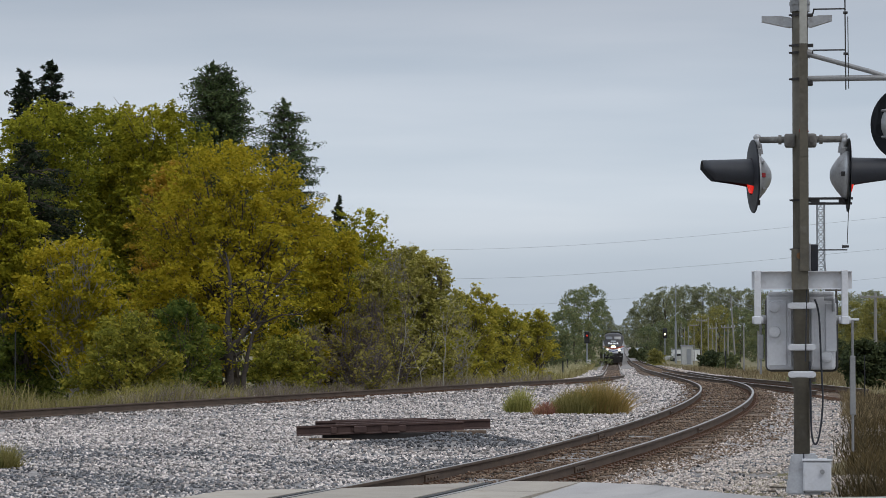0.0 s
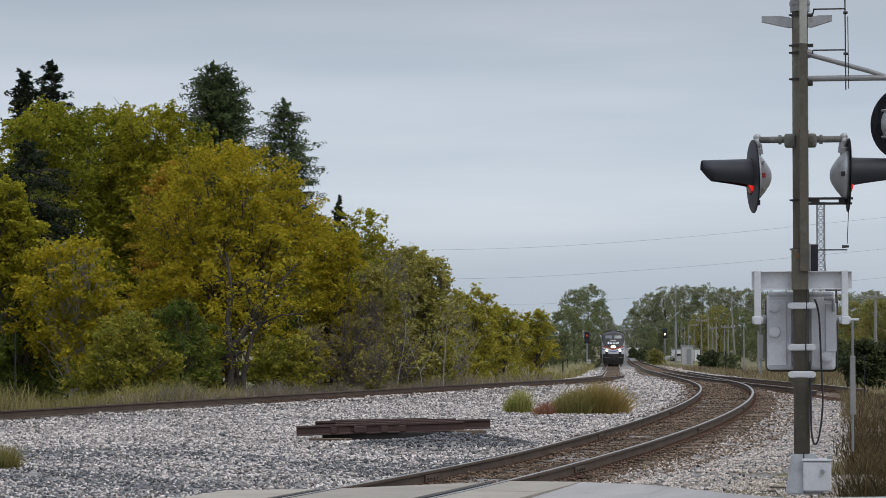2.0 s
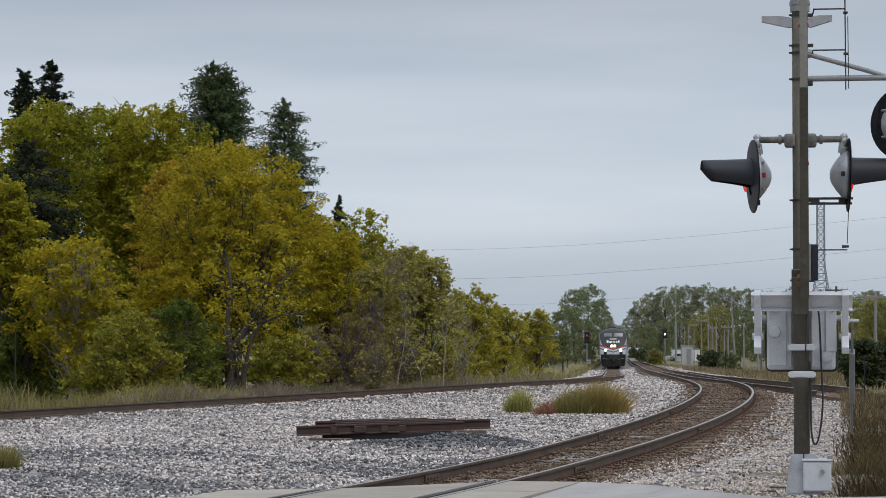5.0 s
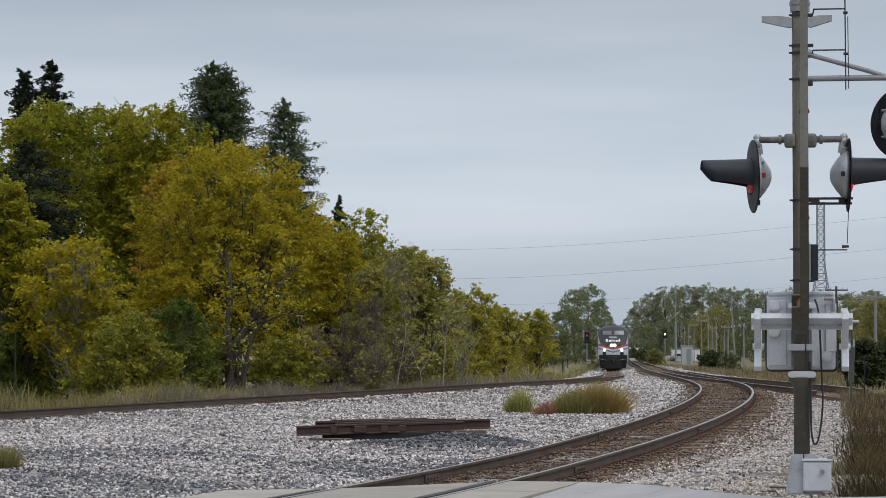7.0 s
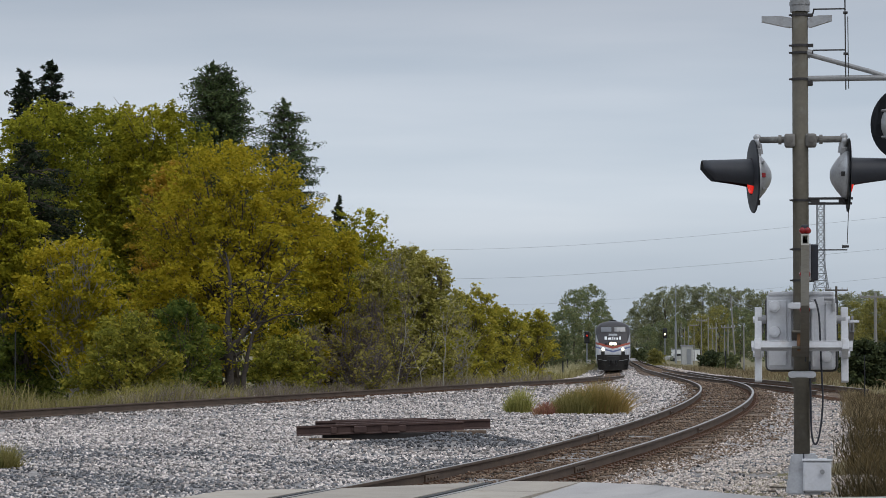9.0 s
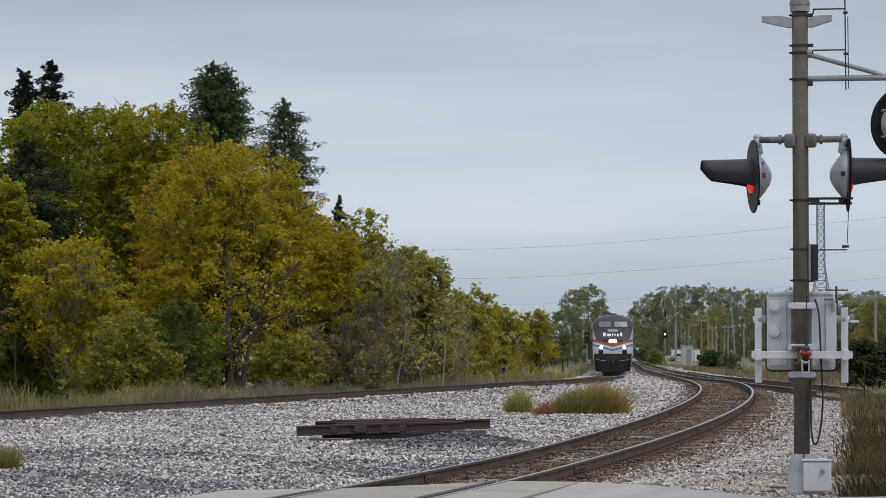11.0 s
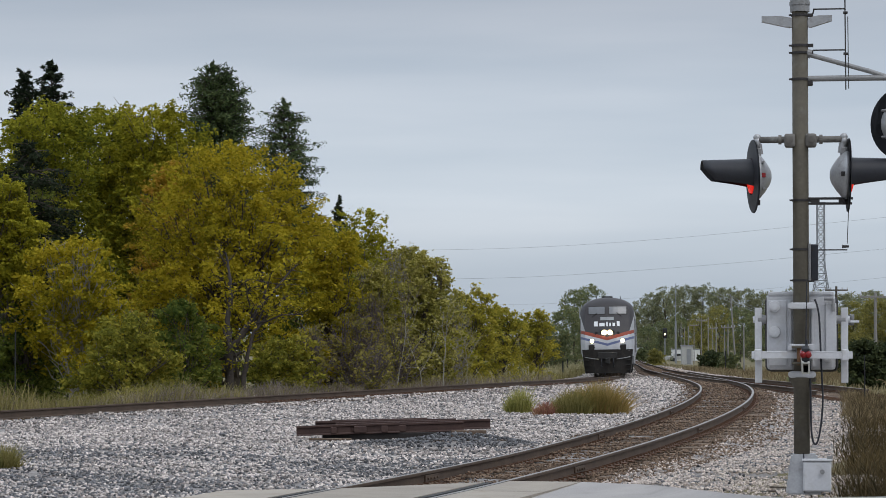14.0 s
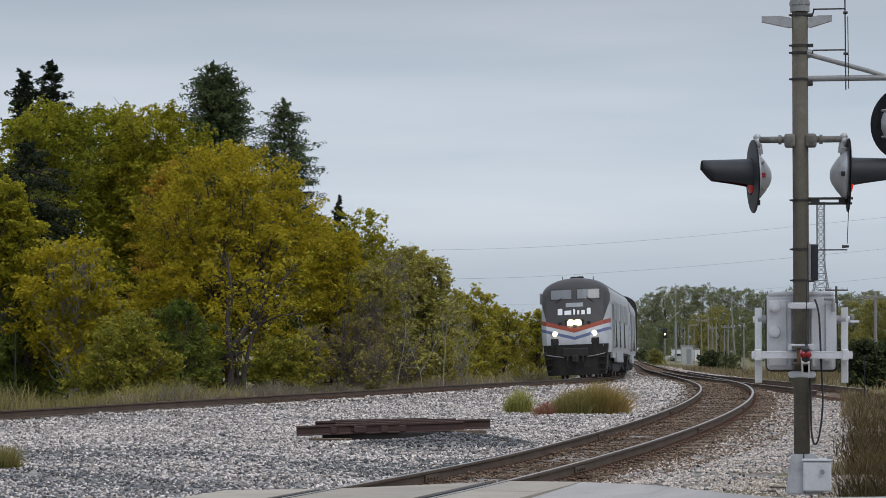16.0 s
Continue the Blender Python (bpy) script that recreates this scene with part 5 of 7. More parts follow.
# height, nose x, half width
NOSE = ((1.12, 10.42, 1.47), (1.44, 10.45, 1.50), (1.9, 10.44, 1.52), (2.25, 10.36, 1.525), (2.6, 10.17, 1.525), (3.0, 9.92, 1.525), (3.4, 9.66, 1.525), (3.74, 9.50, 1.52), (3.95, 9.38, 1.46), (4.13, 9.24, 1.32), (4.28, 9.06, 1.11), (4.39, 8.86, 0.85), (4.46, 8.62, 0.53), (4.49, 8.45, 0.15))


def nose_x(z, y):
    """x of the nose surface at a height and offset from the middle."""
    hs = [n[0] for n in NOSE]
    xf, w = float(np.interp(z, hs, [n[1] for n in NOSE])), float(np.interp(z, hs, [n[2] for n in NOSE]))
    return float(np.interp(abs(y) / w, (0, 0.35, 0.82, 1.0), (xf + 0.05, xf, xf - 0.20, xf - 0.95)))


def nose_panel(y0, y1, z0, z1, proud, nx=5, nz=4, skew=0.0):
    """A patch that follows the nose."""
    bm = B()
    rows = [[bm.verts.new((nose_x(z, y + skew * (z - z0)) + proud, y + skew * (z - z0), z)) for y in np.linspace(y0, y1, nx)] for z in np.linspace(z0, z1, nz)]
    back = [[bm.verts.new((v.co.x - proud - 0.03, v.co.y, v.co.z)) for v in r] for r in rows]
    for g, flip in ((rows, False), (back, True)):
        for a, b in zip(g, g[1:]):
            for i in range(nx - 1):
                q = (a[i], a[i + 1], b[i + 1], b[i])
                bm.faces.new(q[::-1] if flip else q)
    edge = rows[0] + [r[-1] for r in rows[1:]] + rows[-1][-2::-1] + [r[0] for r in rows[-2:0:-1]]
    eback = back[0] + [r[-1] for r in back[1:]] + back[-1][-2::-1] + [r[0] for r in back[-2:0:-1]]
    n = len(edge)
    for i in range(n):
        bm.faces.new((edge[i], eback[i], eback[(i + 1) % n], edge[(i + 1) % n]))
    return bm


def bogie(t, x, wheels=(-1.37, 1.37), r=0.5):
    bm = B()
    for s in (-1, 1):
        box(bm, x, s * 1.1, 0.62, 3.6, 0.14, 0.26, bevel=0.04)
        for w in wheels:
            box(bm, x + w, s * 1.13, 0.52, 0.42, 0.2, 0.4, bevel=0.04)
        for k in (-0.6, 0, 0.6):
            tube(bm, (x + k, s * 1.18, 0.45), (x + k, s * 1.18, 0.8), 0.09, seg=10)
    b = part("bogie", bm, M_DARK, t, "black bogie frame")
    for w in wheels:
        bm = B()
        for s in (-1, 1):
            lathe(bm, [(0.1, -0.07), (r - 0.06, -0.07), (r, -0.06), (r, 0.05), (r + 0.03, 0.065), (0.1, 0.065)], pose(x + w, s * 0.75, r, 90 if s > 0 else -90, 0, 0), 24)
        tube(bm, (x + w, -0.75, r), (x + w, 0.75, r), 0.08, seg=10)
        part("wheelset", bm, M_RAILTOP, b)


def locomotive():
    t = thing("locomotive", Matrix(), "grey and silver diesel passenger locomotive with tricolour nose stripes, headlights lit", "locomotive", "passenger train")
    bm = B()
    rows = []
    for z, xf, w in NOSE:
        half = [(-10.42, w), (-10.2, w), (xf - 3.0, w), (xf - 0.95, w), (xf - 0.55, w * 0.93), (xf - 0.20, w * 0.82), (xf, w * 0.35)]
        ring = [(x, y) for x, y in half] + [(xf + 0.05, 0)] + [(x, -y) for x, y in reversed(half)]
        rows.append([bm.verts.new((x, y, z)) for x, y in ring])
    for a, b in zip(rows, rows[1:]):
        n = len(a)
        for i in range(n):
            bm.faces.new((a[i], b[i], b[(i + 1) % n], a[(i + 1) % n]))
    bm.faces.new(rows[0]), bm.faces.new(rows[-1][::-1])
    bmesh.ops.recalc_face_normals(bm, faces=bm.faces[:])
    body = part("body", bm, M_LOCO, t, smooth=True)
    body.data.set_sharp_from_angle(angle=radians(38))
    for s in (-1, 1):
        bm = nose_panel(min(s * 0.09, s * 1.10), max(s * 0.09, s * 1.16), 3.48, 3.99, 0.004)
        fr = part("window_frame", bm, M_DARK, body)
        bm = nose_panel(min(s * 0.13, s * 1.05), max(s * 0.13, s * 1.10), 3.53, 3.94, 0.015)
        part("windscreen", bm, M_GLASS, fr, "slanted cab windscreen reflecting the sky")
        bm = B()
        tube(bm, (nose_x(3.38, s * 0.8) + 0.03, s * 0.85, 3.36), (nose_x(3.62, s * 0.5) + 0.04, s * 0.55, 3.60), 0.012, seg=6)
        part("wiper", bm, M_DARK, body)
    # plate and white marking as plain bars
    part("number_plate", nose_panel(-0.38, 0.38, 3.17, 3.35, 0.012), M_PLATE_PALE, body, "pale plate with plain bars")
    x = -0.74
    for w, h in ((0.21, 0.28), (0.30, 0.19), (0.08, 0.25), (0.09, 0.19), (0.15, 0.19), (0.16, 0.28)):
        part("marking", nose_panel(x, x + w, 2.82, 2.82 + h, 0.012, 3, 3), M_LETTER, body, "white painted bar")
        x += w + 0.092
    for y, z in ((-0.62, 2.42), (0.62, 2.42)):
        bm = B()
        tube(bm, (nose_x(z, y) - 0.05, y, z), (nose_x(z, y) + 0.03, y, z), 0.09, seg=14)
        part("cover_disc", bm, M_DARK, body)
    bm = B()
    box(bm, 10.27, 0, 2.44, 0.1, 0.82, 0.36, bevel=0.04)
    hl = part("headlight", bm, M_DARK, body)
    for y in (-0.15, 0.15):
        bm = B()
        tube(bm, (10.2, y, 2.44), (10.345, y, 2.44), 0.18, seg=20)
        part("reflector", bm, M_REFLECTOR, hl, "reflector with a warm glow of its own")
        bm = B()
        tube(bm, (10.3, y, 2.44), (10.352, y, 2.44), 0.09, seg=16)
        part("bulb", bm, M_LAMP, hl, "bright warm headlight")
    for y in (-0.86, 0.86):
        bm = B()
        xx = nose_x(1.98, y)
        box(bm, xx - 0.06, y, 1.98, 0.12, 0.34, 0.34, bevel=0.03)
        d = part("ditch_light", bm, M_LOCO, body)
        bm = B()
        tube(bm, (xx - 0.02, y, 1.98), (xx + 0.03, y, 1.98), 0.13, seg=18)
        part("reflector", bm, M_REFLECTOR, d, "reflector with a warm glow of its own")
        bm = B()
        tube(bm, (xx, y, 1.98), (xx + 0.036, y, 1.98), 0.075, seg=16)
        part("bulb", bm, M_LAMP, d, "bright warm ditch light")
        bm = B()
        box(bm, xx - 0.02, y, 1.60, 0.16, 0.40, 0.36, bevel=0.02)
        part("jumper_box", bm, M_DARK, body)
        for k in (-0.1, 0.1):
            bm = B()
            tube(bm, (xx + 0.04, y + k, 1.62), (xx + 0.09, y + k, 1.62), 0.06, seg=12)
            part("socket", bm, M_PILOT, body)
    # pilot, steps, coupler
    bm = B()
    ring = [(9.3, 1.36), (10.1, 1.32), (10.42, 0.75), (10.5, 0.0), (10.42, -0.75), (10.1, -1.32), (9.3, -1.36)]
    low = [bm.verts.new((x, y * 0.95, 0.16)) for x, y in ring]
    mid = [bm.verts.new((x + 0.02, y, 0.55)) for x, y in ring]
    hi = [bm.verts.new((x + 0.05, y * 1.08, 1.5)) for x, y in ring]
    for a, b in ((low, mid), (mid, hi)):
        for i in range(6):
            bm.faces.new((a[i], a[i + 1], b[i + 1], b[i]))
    bm.faces.new(low[::-1]), bm.faces.new(hi)
    bmesh.ops.recalc_face_normals(bm, faces=bm.faces[:])
    pilot = part("pilot", bm, M_PILOT, t, "dark dirty pilot under the nose")
    bm = B()
    box(bm, 10.55, 0, 0.86, 0.5, 0.26, 0.3, bevel=0.05)
    box(bm, 10.78, 0.07, 0.86, 0.16, 0.16, 0.36, bevel=0.05)
    part("coupler", bm, M_DARK, pilot)
    bm = B()
    box(bm, 10.54, 0, 1.15, 0.12, 1.1, 0.38, bevel=0.04)
    part("buffer_plate", bm, M_DARK, pilot)
    for s in (-1, 1):
        bm = B()
        tube(bm, (10.53, s * 0.5, 0.95), (10.5, s * 0.9, 1.0), 0.022, seg=8)
        tube(bm, (10.5, s * 0.9, 1.0), (10.25, s * 1.28, 1.08), 0.022, seg=8)
        part("uncoupling_lever", bm, M_GALV, pilot)
        for k in range(3):
            bm = B()
            box(bm, 10.30, s * 1.22, 0.35 + 0.28 * k, 0.3, 0.3, 0.035, bevel=0.006)
            part("step", bm, M_DARK, pilot)
        bm = B()
        hanging_pts = [(10.5, s * 0.32, 1.2), (10.66, s * 0.34, 0.8), (10.62, s * 0.36, 0.55), (10.6, s * 0.3, 0.5)]
        for a, b in zip(hanging_pts, hanging_pts[1:]):
            tube(bm, a, b, 0.03, seg=8)
        part("air_hose", bm, M_BLACK, pilot)
    # sides
    for s in (-1, 1):
        bm = B()
        v = [(8.30, 3.28), (8.15, 3.84), (7.75, 3.86), (7.75, 3.28)]
        a = [bm.verts.new((x, s * (1.535 if z < 3.5 else 1.475), z)) for x, z in v]
        b = [bm.verts.new((x, s * (1.50 if z < 3.5 else 1.42), z)) for x, z in v]
        bm.faces.new(a), bm.faces.new(b[::-1])
        for i in range(4):
            bm.faces.new((a[i], b[i], b[(i + 1) % 4], a[(i + 1) % 4]))
        bmesh.ops.recalc_face_normals(bm, faces=bm.faces[:])
        part("side_window", bm, M_WINDOW, body)
        bm = B()
        box(bm, 7.1, s * 1.525, 2.35, 0.72, 0.03, 2.1, bevel=0.01)
        dr = part("cab_door", bm, M_LOCO, body)
        bm = B()
        box(bm, 7.1, s * 1.54, 3.0, 0.46, 0.02, 0.55, bevel=0.01)
        part("door_window", bm, M_WINDOW, dr)
        for x, w in ((5.3, 1.9), (2.3, 2.6), (-2.2, 3.4), (-6.8, 3.0)):
            bm = B()
            box(bm, x, s * 1.526, 3.05, w, 0.03, 0.9, bevel=0.01)
            for k in range(7):
                box(bm, x, s * 1.545, 2.7 + 0.115 * k, w - 0.1, 0.02, 0.05)
            part("side_grille", bm, M_PLATE_PALE, body)
        for x in (4.0, 0.2, -4.3, -9.2):
            bm = B()
            box(bm, x, s * 1.527, 2.0, 0.7, 0.03, 1.25, bevel=0.01)
            part("access_panel", bm, M_WINDOW if x in (4.0, 0.2, -4.3) else M_LOCO, body)
        bm = B()
        tube(bm, (7.6, s * 1.57, 1.3), (7.6, s * 1.57, 3.3), 0.018, seg=6)
        tube(bm, (6.6, s * 1.57, 1.3), (6.6, s * 1.57, 3.3), 0.018, seg=6)
        part("grab_rail", bm, M_GALV, body)
        if s < 0:
            bm = B()
            box(bm, 8.35, s * 1.575, 3.62, 0.08, 0.11, 0.5, bevel=0.02)
            tube(bm, (8.35, s * 1.48, 3.75), (8.35, s * 1.57, 3.7), 0.015, seg=6)
            part("mirror", bm, M_CAST, body)
        bm = B()
        box(bm, 0, s * 1.40, 0.95, 6.2, 0.16, 0.55, bevel=0.03)
        box(bm, 6.0, s * 1.42, 1.0, 2.6, 0.12, 0.28, bevel=0.02)
        part("side_skirt", bm, M_LOCO, t)
    bm = B()
    box(bm, -0.3, 0, 0.75, 6.6, 2.5, 1.05, bevel=0.12)
    part("fuel_tank", bm, M_DARK, t)
    bm = B()
    box(bm, 0, 0, 1.12, 20.4, 2.8, 0.2, bevel=0.02)
    part("underframe", bm, M_DARK, t)
    bogie(t, 6.6), bogie(t, -6.6)
    # roof fittings
    bm = B()
    for k in range(5):
        tube(bm, (6.4 + 0.12 * (k % 3), -0.25 + 0.12 * k, 4.52), (6.9 + 0.1 * (k % 2), -0.25 + 0.12 * k, 4.55), 0.03, 0.07, seg=10)
    box(bm, 6.5, 0, 4.47, 0.2, 0.7, 0.08)
    part("horn", bm, M_DARK, body)
    for x, y, h in ((7.6, -0.62, 4.6), (7.4, 0.75, 4.58), (5.9, 0.1, 4.66)):
        bm = B()
        tube(bm, (x, y, 4.1), (x, y, h), 0.03, 0.015, seg=8)
        part("antenna", bm, M_DARK, body)
    for x, w in ((2.5, 3.2), (-2.5, 3.6), (-7.2, 2.8)):
        bm = B()
        box(bm, x, 0, 4.37, w, 1.5, 0.16, bevel=0.03)
        part("roof_hatch", bm, M_DARK, body)
    return t


def coach():
    t = thing("coach", Matrix(), "tall stainless double-deck passenger coach with a sooty end", "railway coach", "passenger train")
    half = ((1.02, 1.40), (1.2, 1.52), (3.9, 1.54), (4.3, 1.50), (4.6, 1.30), (4.78, 0.95), (4.86, 0.5), (4.88, 0))
    ring = [(y, z) for z, y in half] + [(-y, z) for z, y in half[-2::-1]]
    for name, x0, x1, material in (("body", -12.6, 12.6, M_COACH), ("end_wall", 12.6, 12.9, M_COACHEND), ("end_wall", -12.9, -12.6, M_COACHEND)):
        bm = B()
        a = [bm.verts.new((x0, y, z)) for y, z in ring]
        b = [bm.verts.new((x1, y, z)) for y, z in ring]
        n = len(ring)
        for i in range(n):
            bm.faces.new((a[i], a[(i + 1) % n], b[(i + 1) % n], b[i]))
        bm.faces.new(a[::-1]), bm.faces.new(b)
        bmesh.ops.recalc_face_normals(bm, faces=bm.faces[:])
        p = part(name, bm, material, t)
        if name == "body":
            for s in (-1, 1):
                for zc, hh in ((2.0, 0.6), (3.75, 0.7)):
                    for k in range(11):
                        bm = B()
                        box(bm, -11 + 2.2 * k, s * 1.535, zc, 1.45, 0.03, hh, bevel=0.01)
                        part("window", bm, M_WINDOW, p)
                for k in range(6):
                    bm = B()
                    box(bm, 0, s * 1.54, 2.55 + 0.13 * k, 25.0, 0.03, 0.05)
                    part("flute", bm, M_COACH, p)
    for s in (-1, 1):
        bm = B()
        box(bm, s * 12.98, 0, 3.6, 0.2, 1.1, 2.2, bevel=0.05)
        part("gangway", bm, M_RUBBER, t)
    bm = B()
    box(bm, 0, 0, 0.85, 15.0, 2.5, 0.5, bevel=0.05)
    part("underframe", bm, M_DARK, t)
    bogie(t, 9.2, (-1.3, 1.3), 0.46), bogie(t, -9.2, (-1.3, 1.3), 0.46)
    return t


loco_a = locomotive()
loco_b = copy_thing(loco_a, Matrix())
coaches = [coach()]
coaches += [copy_thing(coaches[0], Matrix()) for _ in range(5)]

# ---- grass and weeds ----
L_STRAW = leaf_mat("straw_grass", (0.17, 0.15, 0.06), (0.27, 0.23, 0.10), (0.36, 0.30, 0.15), 0.25)
L_VERGE = leaf_mat("verge_grass", (0.15, 0.14, 0.045), (0.25, 0.22, 0.075), (0.36, 0.30, 0.125), 0.3)
L_FIELD = leaf_mat("dull_field_grass", (0.15, 0.125, 0.065), (0.24, 0.20, 0.11), (0.34, 0.29, 0.17), 0.25)
L_DRYTALL = leaf_mat("tall_pale_straw", (0.28, 0.25, 0.13), (0.40, 0.36, 0.20), (0.50, 0.45, 0.27), 0.4)
L_WEED = leaf_mat("dry_brown_weeds", (0.036, 0.03, 0.016), (0.068, 0.05, 0.025), (0.115, 0.083, 0.038), 0.2)
L_PURPLE = leaf_mat("purple_brown_weeds", (0.16, 0.13, 0.105), (0.25, 0.205, 0.165), (0.34, 0.29, 0.225), 0.3)
L_BROWN = leaf_mat("dull_tan_weeds", (0.12, 0.09, 0.052), (0.19, 0.142, 0.08), (0.27, 0.21, 0.12), 0.2)
L_TUFT = leaf_mat("green_tuft", (0.26, 0.26, 0.075), (0.41, 0.385, 0.12), (0.55, 0.50, 0.20), 0.4)
L_RUSTWEED = leaf_mat("russet_weed", (0.24, 0.20, 0.06), (0.35, 0.255, 0.085), (0.44, 0.30, 0.12), 0.3)
L_PINK = leaf_mat("reddish_weed", (0.26, 0.10, 0.08), (0.34, 0.15, 0.11), (0.38, 0.24, 0.14), 0.2)


def blades(name, x, y, lo, hi, width, material, label, seed, lean=0.35, kind="stuff", category="grass", spread=None):
    """Bent grass blades standing on the land at the given places."""
    rng = np.random.default_rng(seed)
    n = len(x)
    z = land_z(x, y) - 0.02
    bed = (x > far_x(y) - 2.6) & (x < near_x(y) + 4.2) & (y > 28)
    z = np.where(bed, np.maximum(z, ground_z(x, y) - 0.02), z)
    h = rng.uniform(lo, hi, n) * (0.8 + 0.35 * fbm(x, y, 0.7))
    an = rng.random(n) * 6.28
    w = width * rng.uniform(0.6, 1.4, n)
    dx, dy = np.cos(an) * w / 2, np.sin(an) * w / 2
    if spread is None:
        lx, ly = rng.normal(0, lean, n) * h, rng.normal(0, lean, n) * h
    else:
        cx, cy = spread
        lx, ly = (x - cx) * 0.35 + rng.normal(0, lean * 0.8, n) * h, (y - cy) * 0.35 + rng.normal(0, lean * 0.8, n) * h
        h *= rng.uniform(0.6, 1.2, n) * (1.05 - 0.5 * ((x - cx) ** 2 / np.abs(x - cx).max() ** 2))
    base = np.stack([x, y, z], -1)
    off = np.stack([dx, dy, np.zeros(n)], -1)
    mid = base + np.stack([lx * 0.35, ly * 0.35, h * 0.6], -1)
    tip = base + np.stack([lx, ly, h], -1)
    v = np.stack([base - off, base + off, mid + off * 0.8, mid - off * 0.8, tip + off * 0.3, tip - off * 0.3], 1).reshape(-1, 3)
    i = np.arange(n)[:, None] * 6
    q = np.concatenate([i + np.array([0, 1, 2, 3]), i + np.array([3, 2, 4, 5])])
    ob = new(name, mesh_arrays(name, v, q, material))
    return tagged(ob, label, category, kind=kind)


def verge():
    rng = np.random.default_rng(11)
    for lo_y, hi_y, n, w, mat_, lo, hi, wid, lab in ((46, 100, 23000, 8.0, L_VERGE, 0.15, 0.7, 0.014, "tall rough green and straw grass on the verge"), (55, 130, 19000, 7.0, L_PURPLE, 0.2, 0.6, 0.016, "purple-brown seeding weeds along the far track"), (100, 340, 10000, 11.0, L_STRAW, 0.35, 0.95, 0.045, "pale dry grass along the far track")):
        y = rng.uniform(lo_y, hi_y, n)
        off = 2.5 + w * rng.random(n) ** 1.3
        if mat_ is L_PURPLE:
            off = 2.4 + 3.2 * rng.random(n)
        blades("verge_grass", far_x(y) - off, y, lo, hi, wid, mat_, lab, int(n % 97))
    y = rng.uniform(60, 98, 10000)
    blades("verge_weeds", far_x(y) - 2.3 - 1.3 * rng.random(10000), y, 0.25, 0.62, 0.014, L_PURPLE, "purple-brown seeding weeds close beside the far track", 31)
    y = rng.uniform(48, 63, 12000)
    blades("tall_dry_grass", far_x(y) - 2.3 - 3.2 * rng.random(12000), y, 0.2, 0.75, 0.012, L_STRAW, "fine pale straw grass along the verge", 30)
    y = 48 + 22 * rng.random(17000) ** 1.4
    blades("tall_verge_grass", far_x(y) - 2.3 - 3.6 * rng.random(17000), y, 0.25, 0.88, 0.014, L_VERGE, "tall seeding green and straw grass below the trees", 29)
    y = rng.uniform(66, 330, 20000)
    x = siding_x(np.minimum(y, 160)) + np.maximum(y - 160, 0) * 0.068 + 2.6 + 22 * rng.random(20000) ** 1.2 * np.clip(y / 120, 0.5, 2)
    yy = rng.uniform(120, 320, 9000)
    blades("tall_dry_grass", far_x(yy) - 3.2 - 8 * rng.random(9000), yy, 0.7, 1.5, 0.06, L_DRYTALL, "tall pale straw grass beside the far track", 24)
    blades("field_grass", x, y, 0.15, 0.45, 0.045, L_FIELD, "pale dry field grass beyond the siding", 21)
    y = rng.uniform(124, 215, 14000)
    x = siding_x(np.minimum(y, 160)) + np.maximum(y - 160, 0) * 0.068 + 2.5 + 12 * rng.random(14000)
    blades("tall_brown_weeds", x, y, 0.15, 0.6, 0.03, L_BROWN, "dull tan withered weeds beyond the siding", 26)
    y = rng.uniform(52, 78, 9000)
    x = y * 0.158 + 0.55 * np.abs(rng.normal(size=9000)) + 0.035 * y * rng.random(9000) ** 1.5
    blades("tall_brown_weeds", x, y, 0.08, 0.42, 0.016, L_BROWN, "dull tan withered weeds at the end of the siding", 27)
    y = 23 + 47 * rng.random(22000) ** 1.5
    x = y * 0.1635 + 0.14 * rng.normal(size=22000) + (0.2 + 0.06 * y) * rng.random(22000) ** 1.2
    ok = y > np.interp(x, EDGE_X, EDGE_Y) + 0.25
    blades("roadside_weeds", x[ok], y[ok], 0.1, 0.52, 0.013, L_WEED, "dark brown withered weeds beside the mast", 22, 0.5)
    y = rng.uniform(22.6, 27, 1800)
    x = rng.uniform(3.0, 5.2, 1800)
    ok = (y > np.interp(x, EDGE_X, EDGE_Y) + 0.1) & (y < np.interp(x, EDGE_X, EDGE_Y) + 0.9)
    blades("edge_grass", x[ok], y[ok], 0.04, 0.14, 0.01, L_VERGE, "short green grass along the pavement edge", 23)


verge()


def tuft(name, x, y, rx, ry, n, lo, hi, material, label, seed, width=0.014):
    rng = np.random.default_rng(seed)
    a, r = rng.random(n) * 6.28, rng.random(n) ** 0.6
    return blades(name, x + rx * r * np.cos(a), y + ry * r * np.sin(a), lo, hi, width, material, label, seed, 0.3, "", "plant", (x, y))


tuft("weed_clump", 1.77, 59.28, 0.30, 0.3, 1000, 0.3, 0.75, L_TUFT, "yellow-green weed clump growing in the ballast", 41)
tuft("weed_clump", 3.53, 58.50, 0.72, 0.7, 3200, 0.3, 0.80, L_RUSTWEED, "broad russet and green weed clump in the ballast", 42)
tuft("weed_clump", 2.94, 57.74, 0.42, 0.5, 1200, 0.25, 0.6, L_VERGE, "low green weed clump in the ballast", 43)
tuft("weed_clump", 2.28, 57.00, 0.22, 0.3, 700, 0.15, 0.36, L_PINK, "small reddish weed clump in the ballast", 44)
tuft("grass_tuft", -6.02, 34.73, 0.2, 0.2, 700, 0.25, 0.5, L_VERGE, "dry grass tuft growing in dark ballast", 45, 0.01)
tuft("grass_tuft", -1.52, 44.46, 0.10, 0.1, 250, 0.05, 0.12, L_TUFT, "tiny green tuft in front of old rails", 46, 0.01)
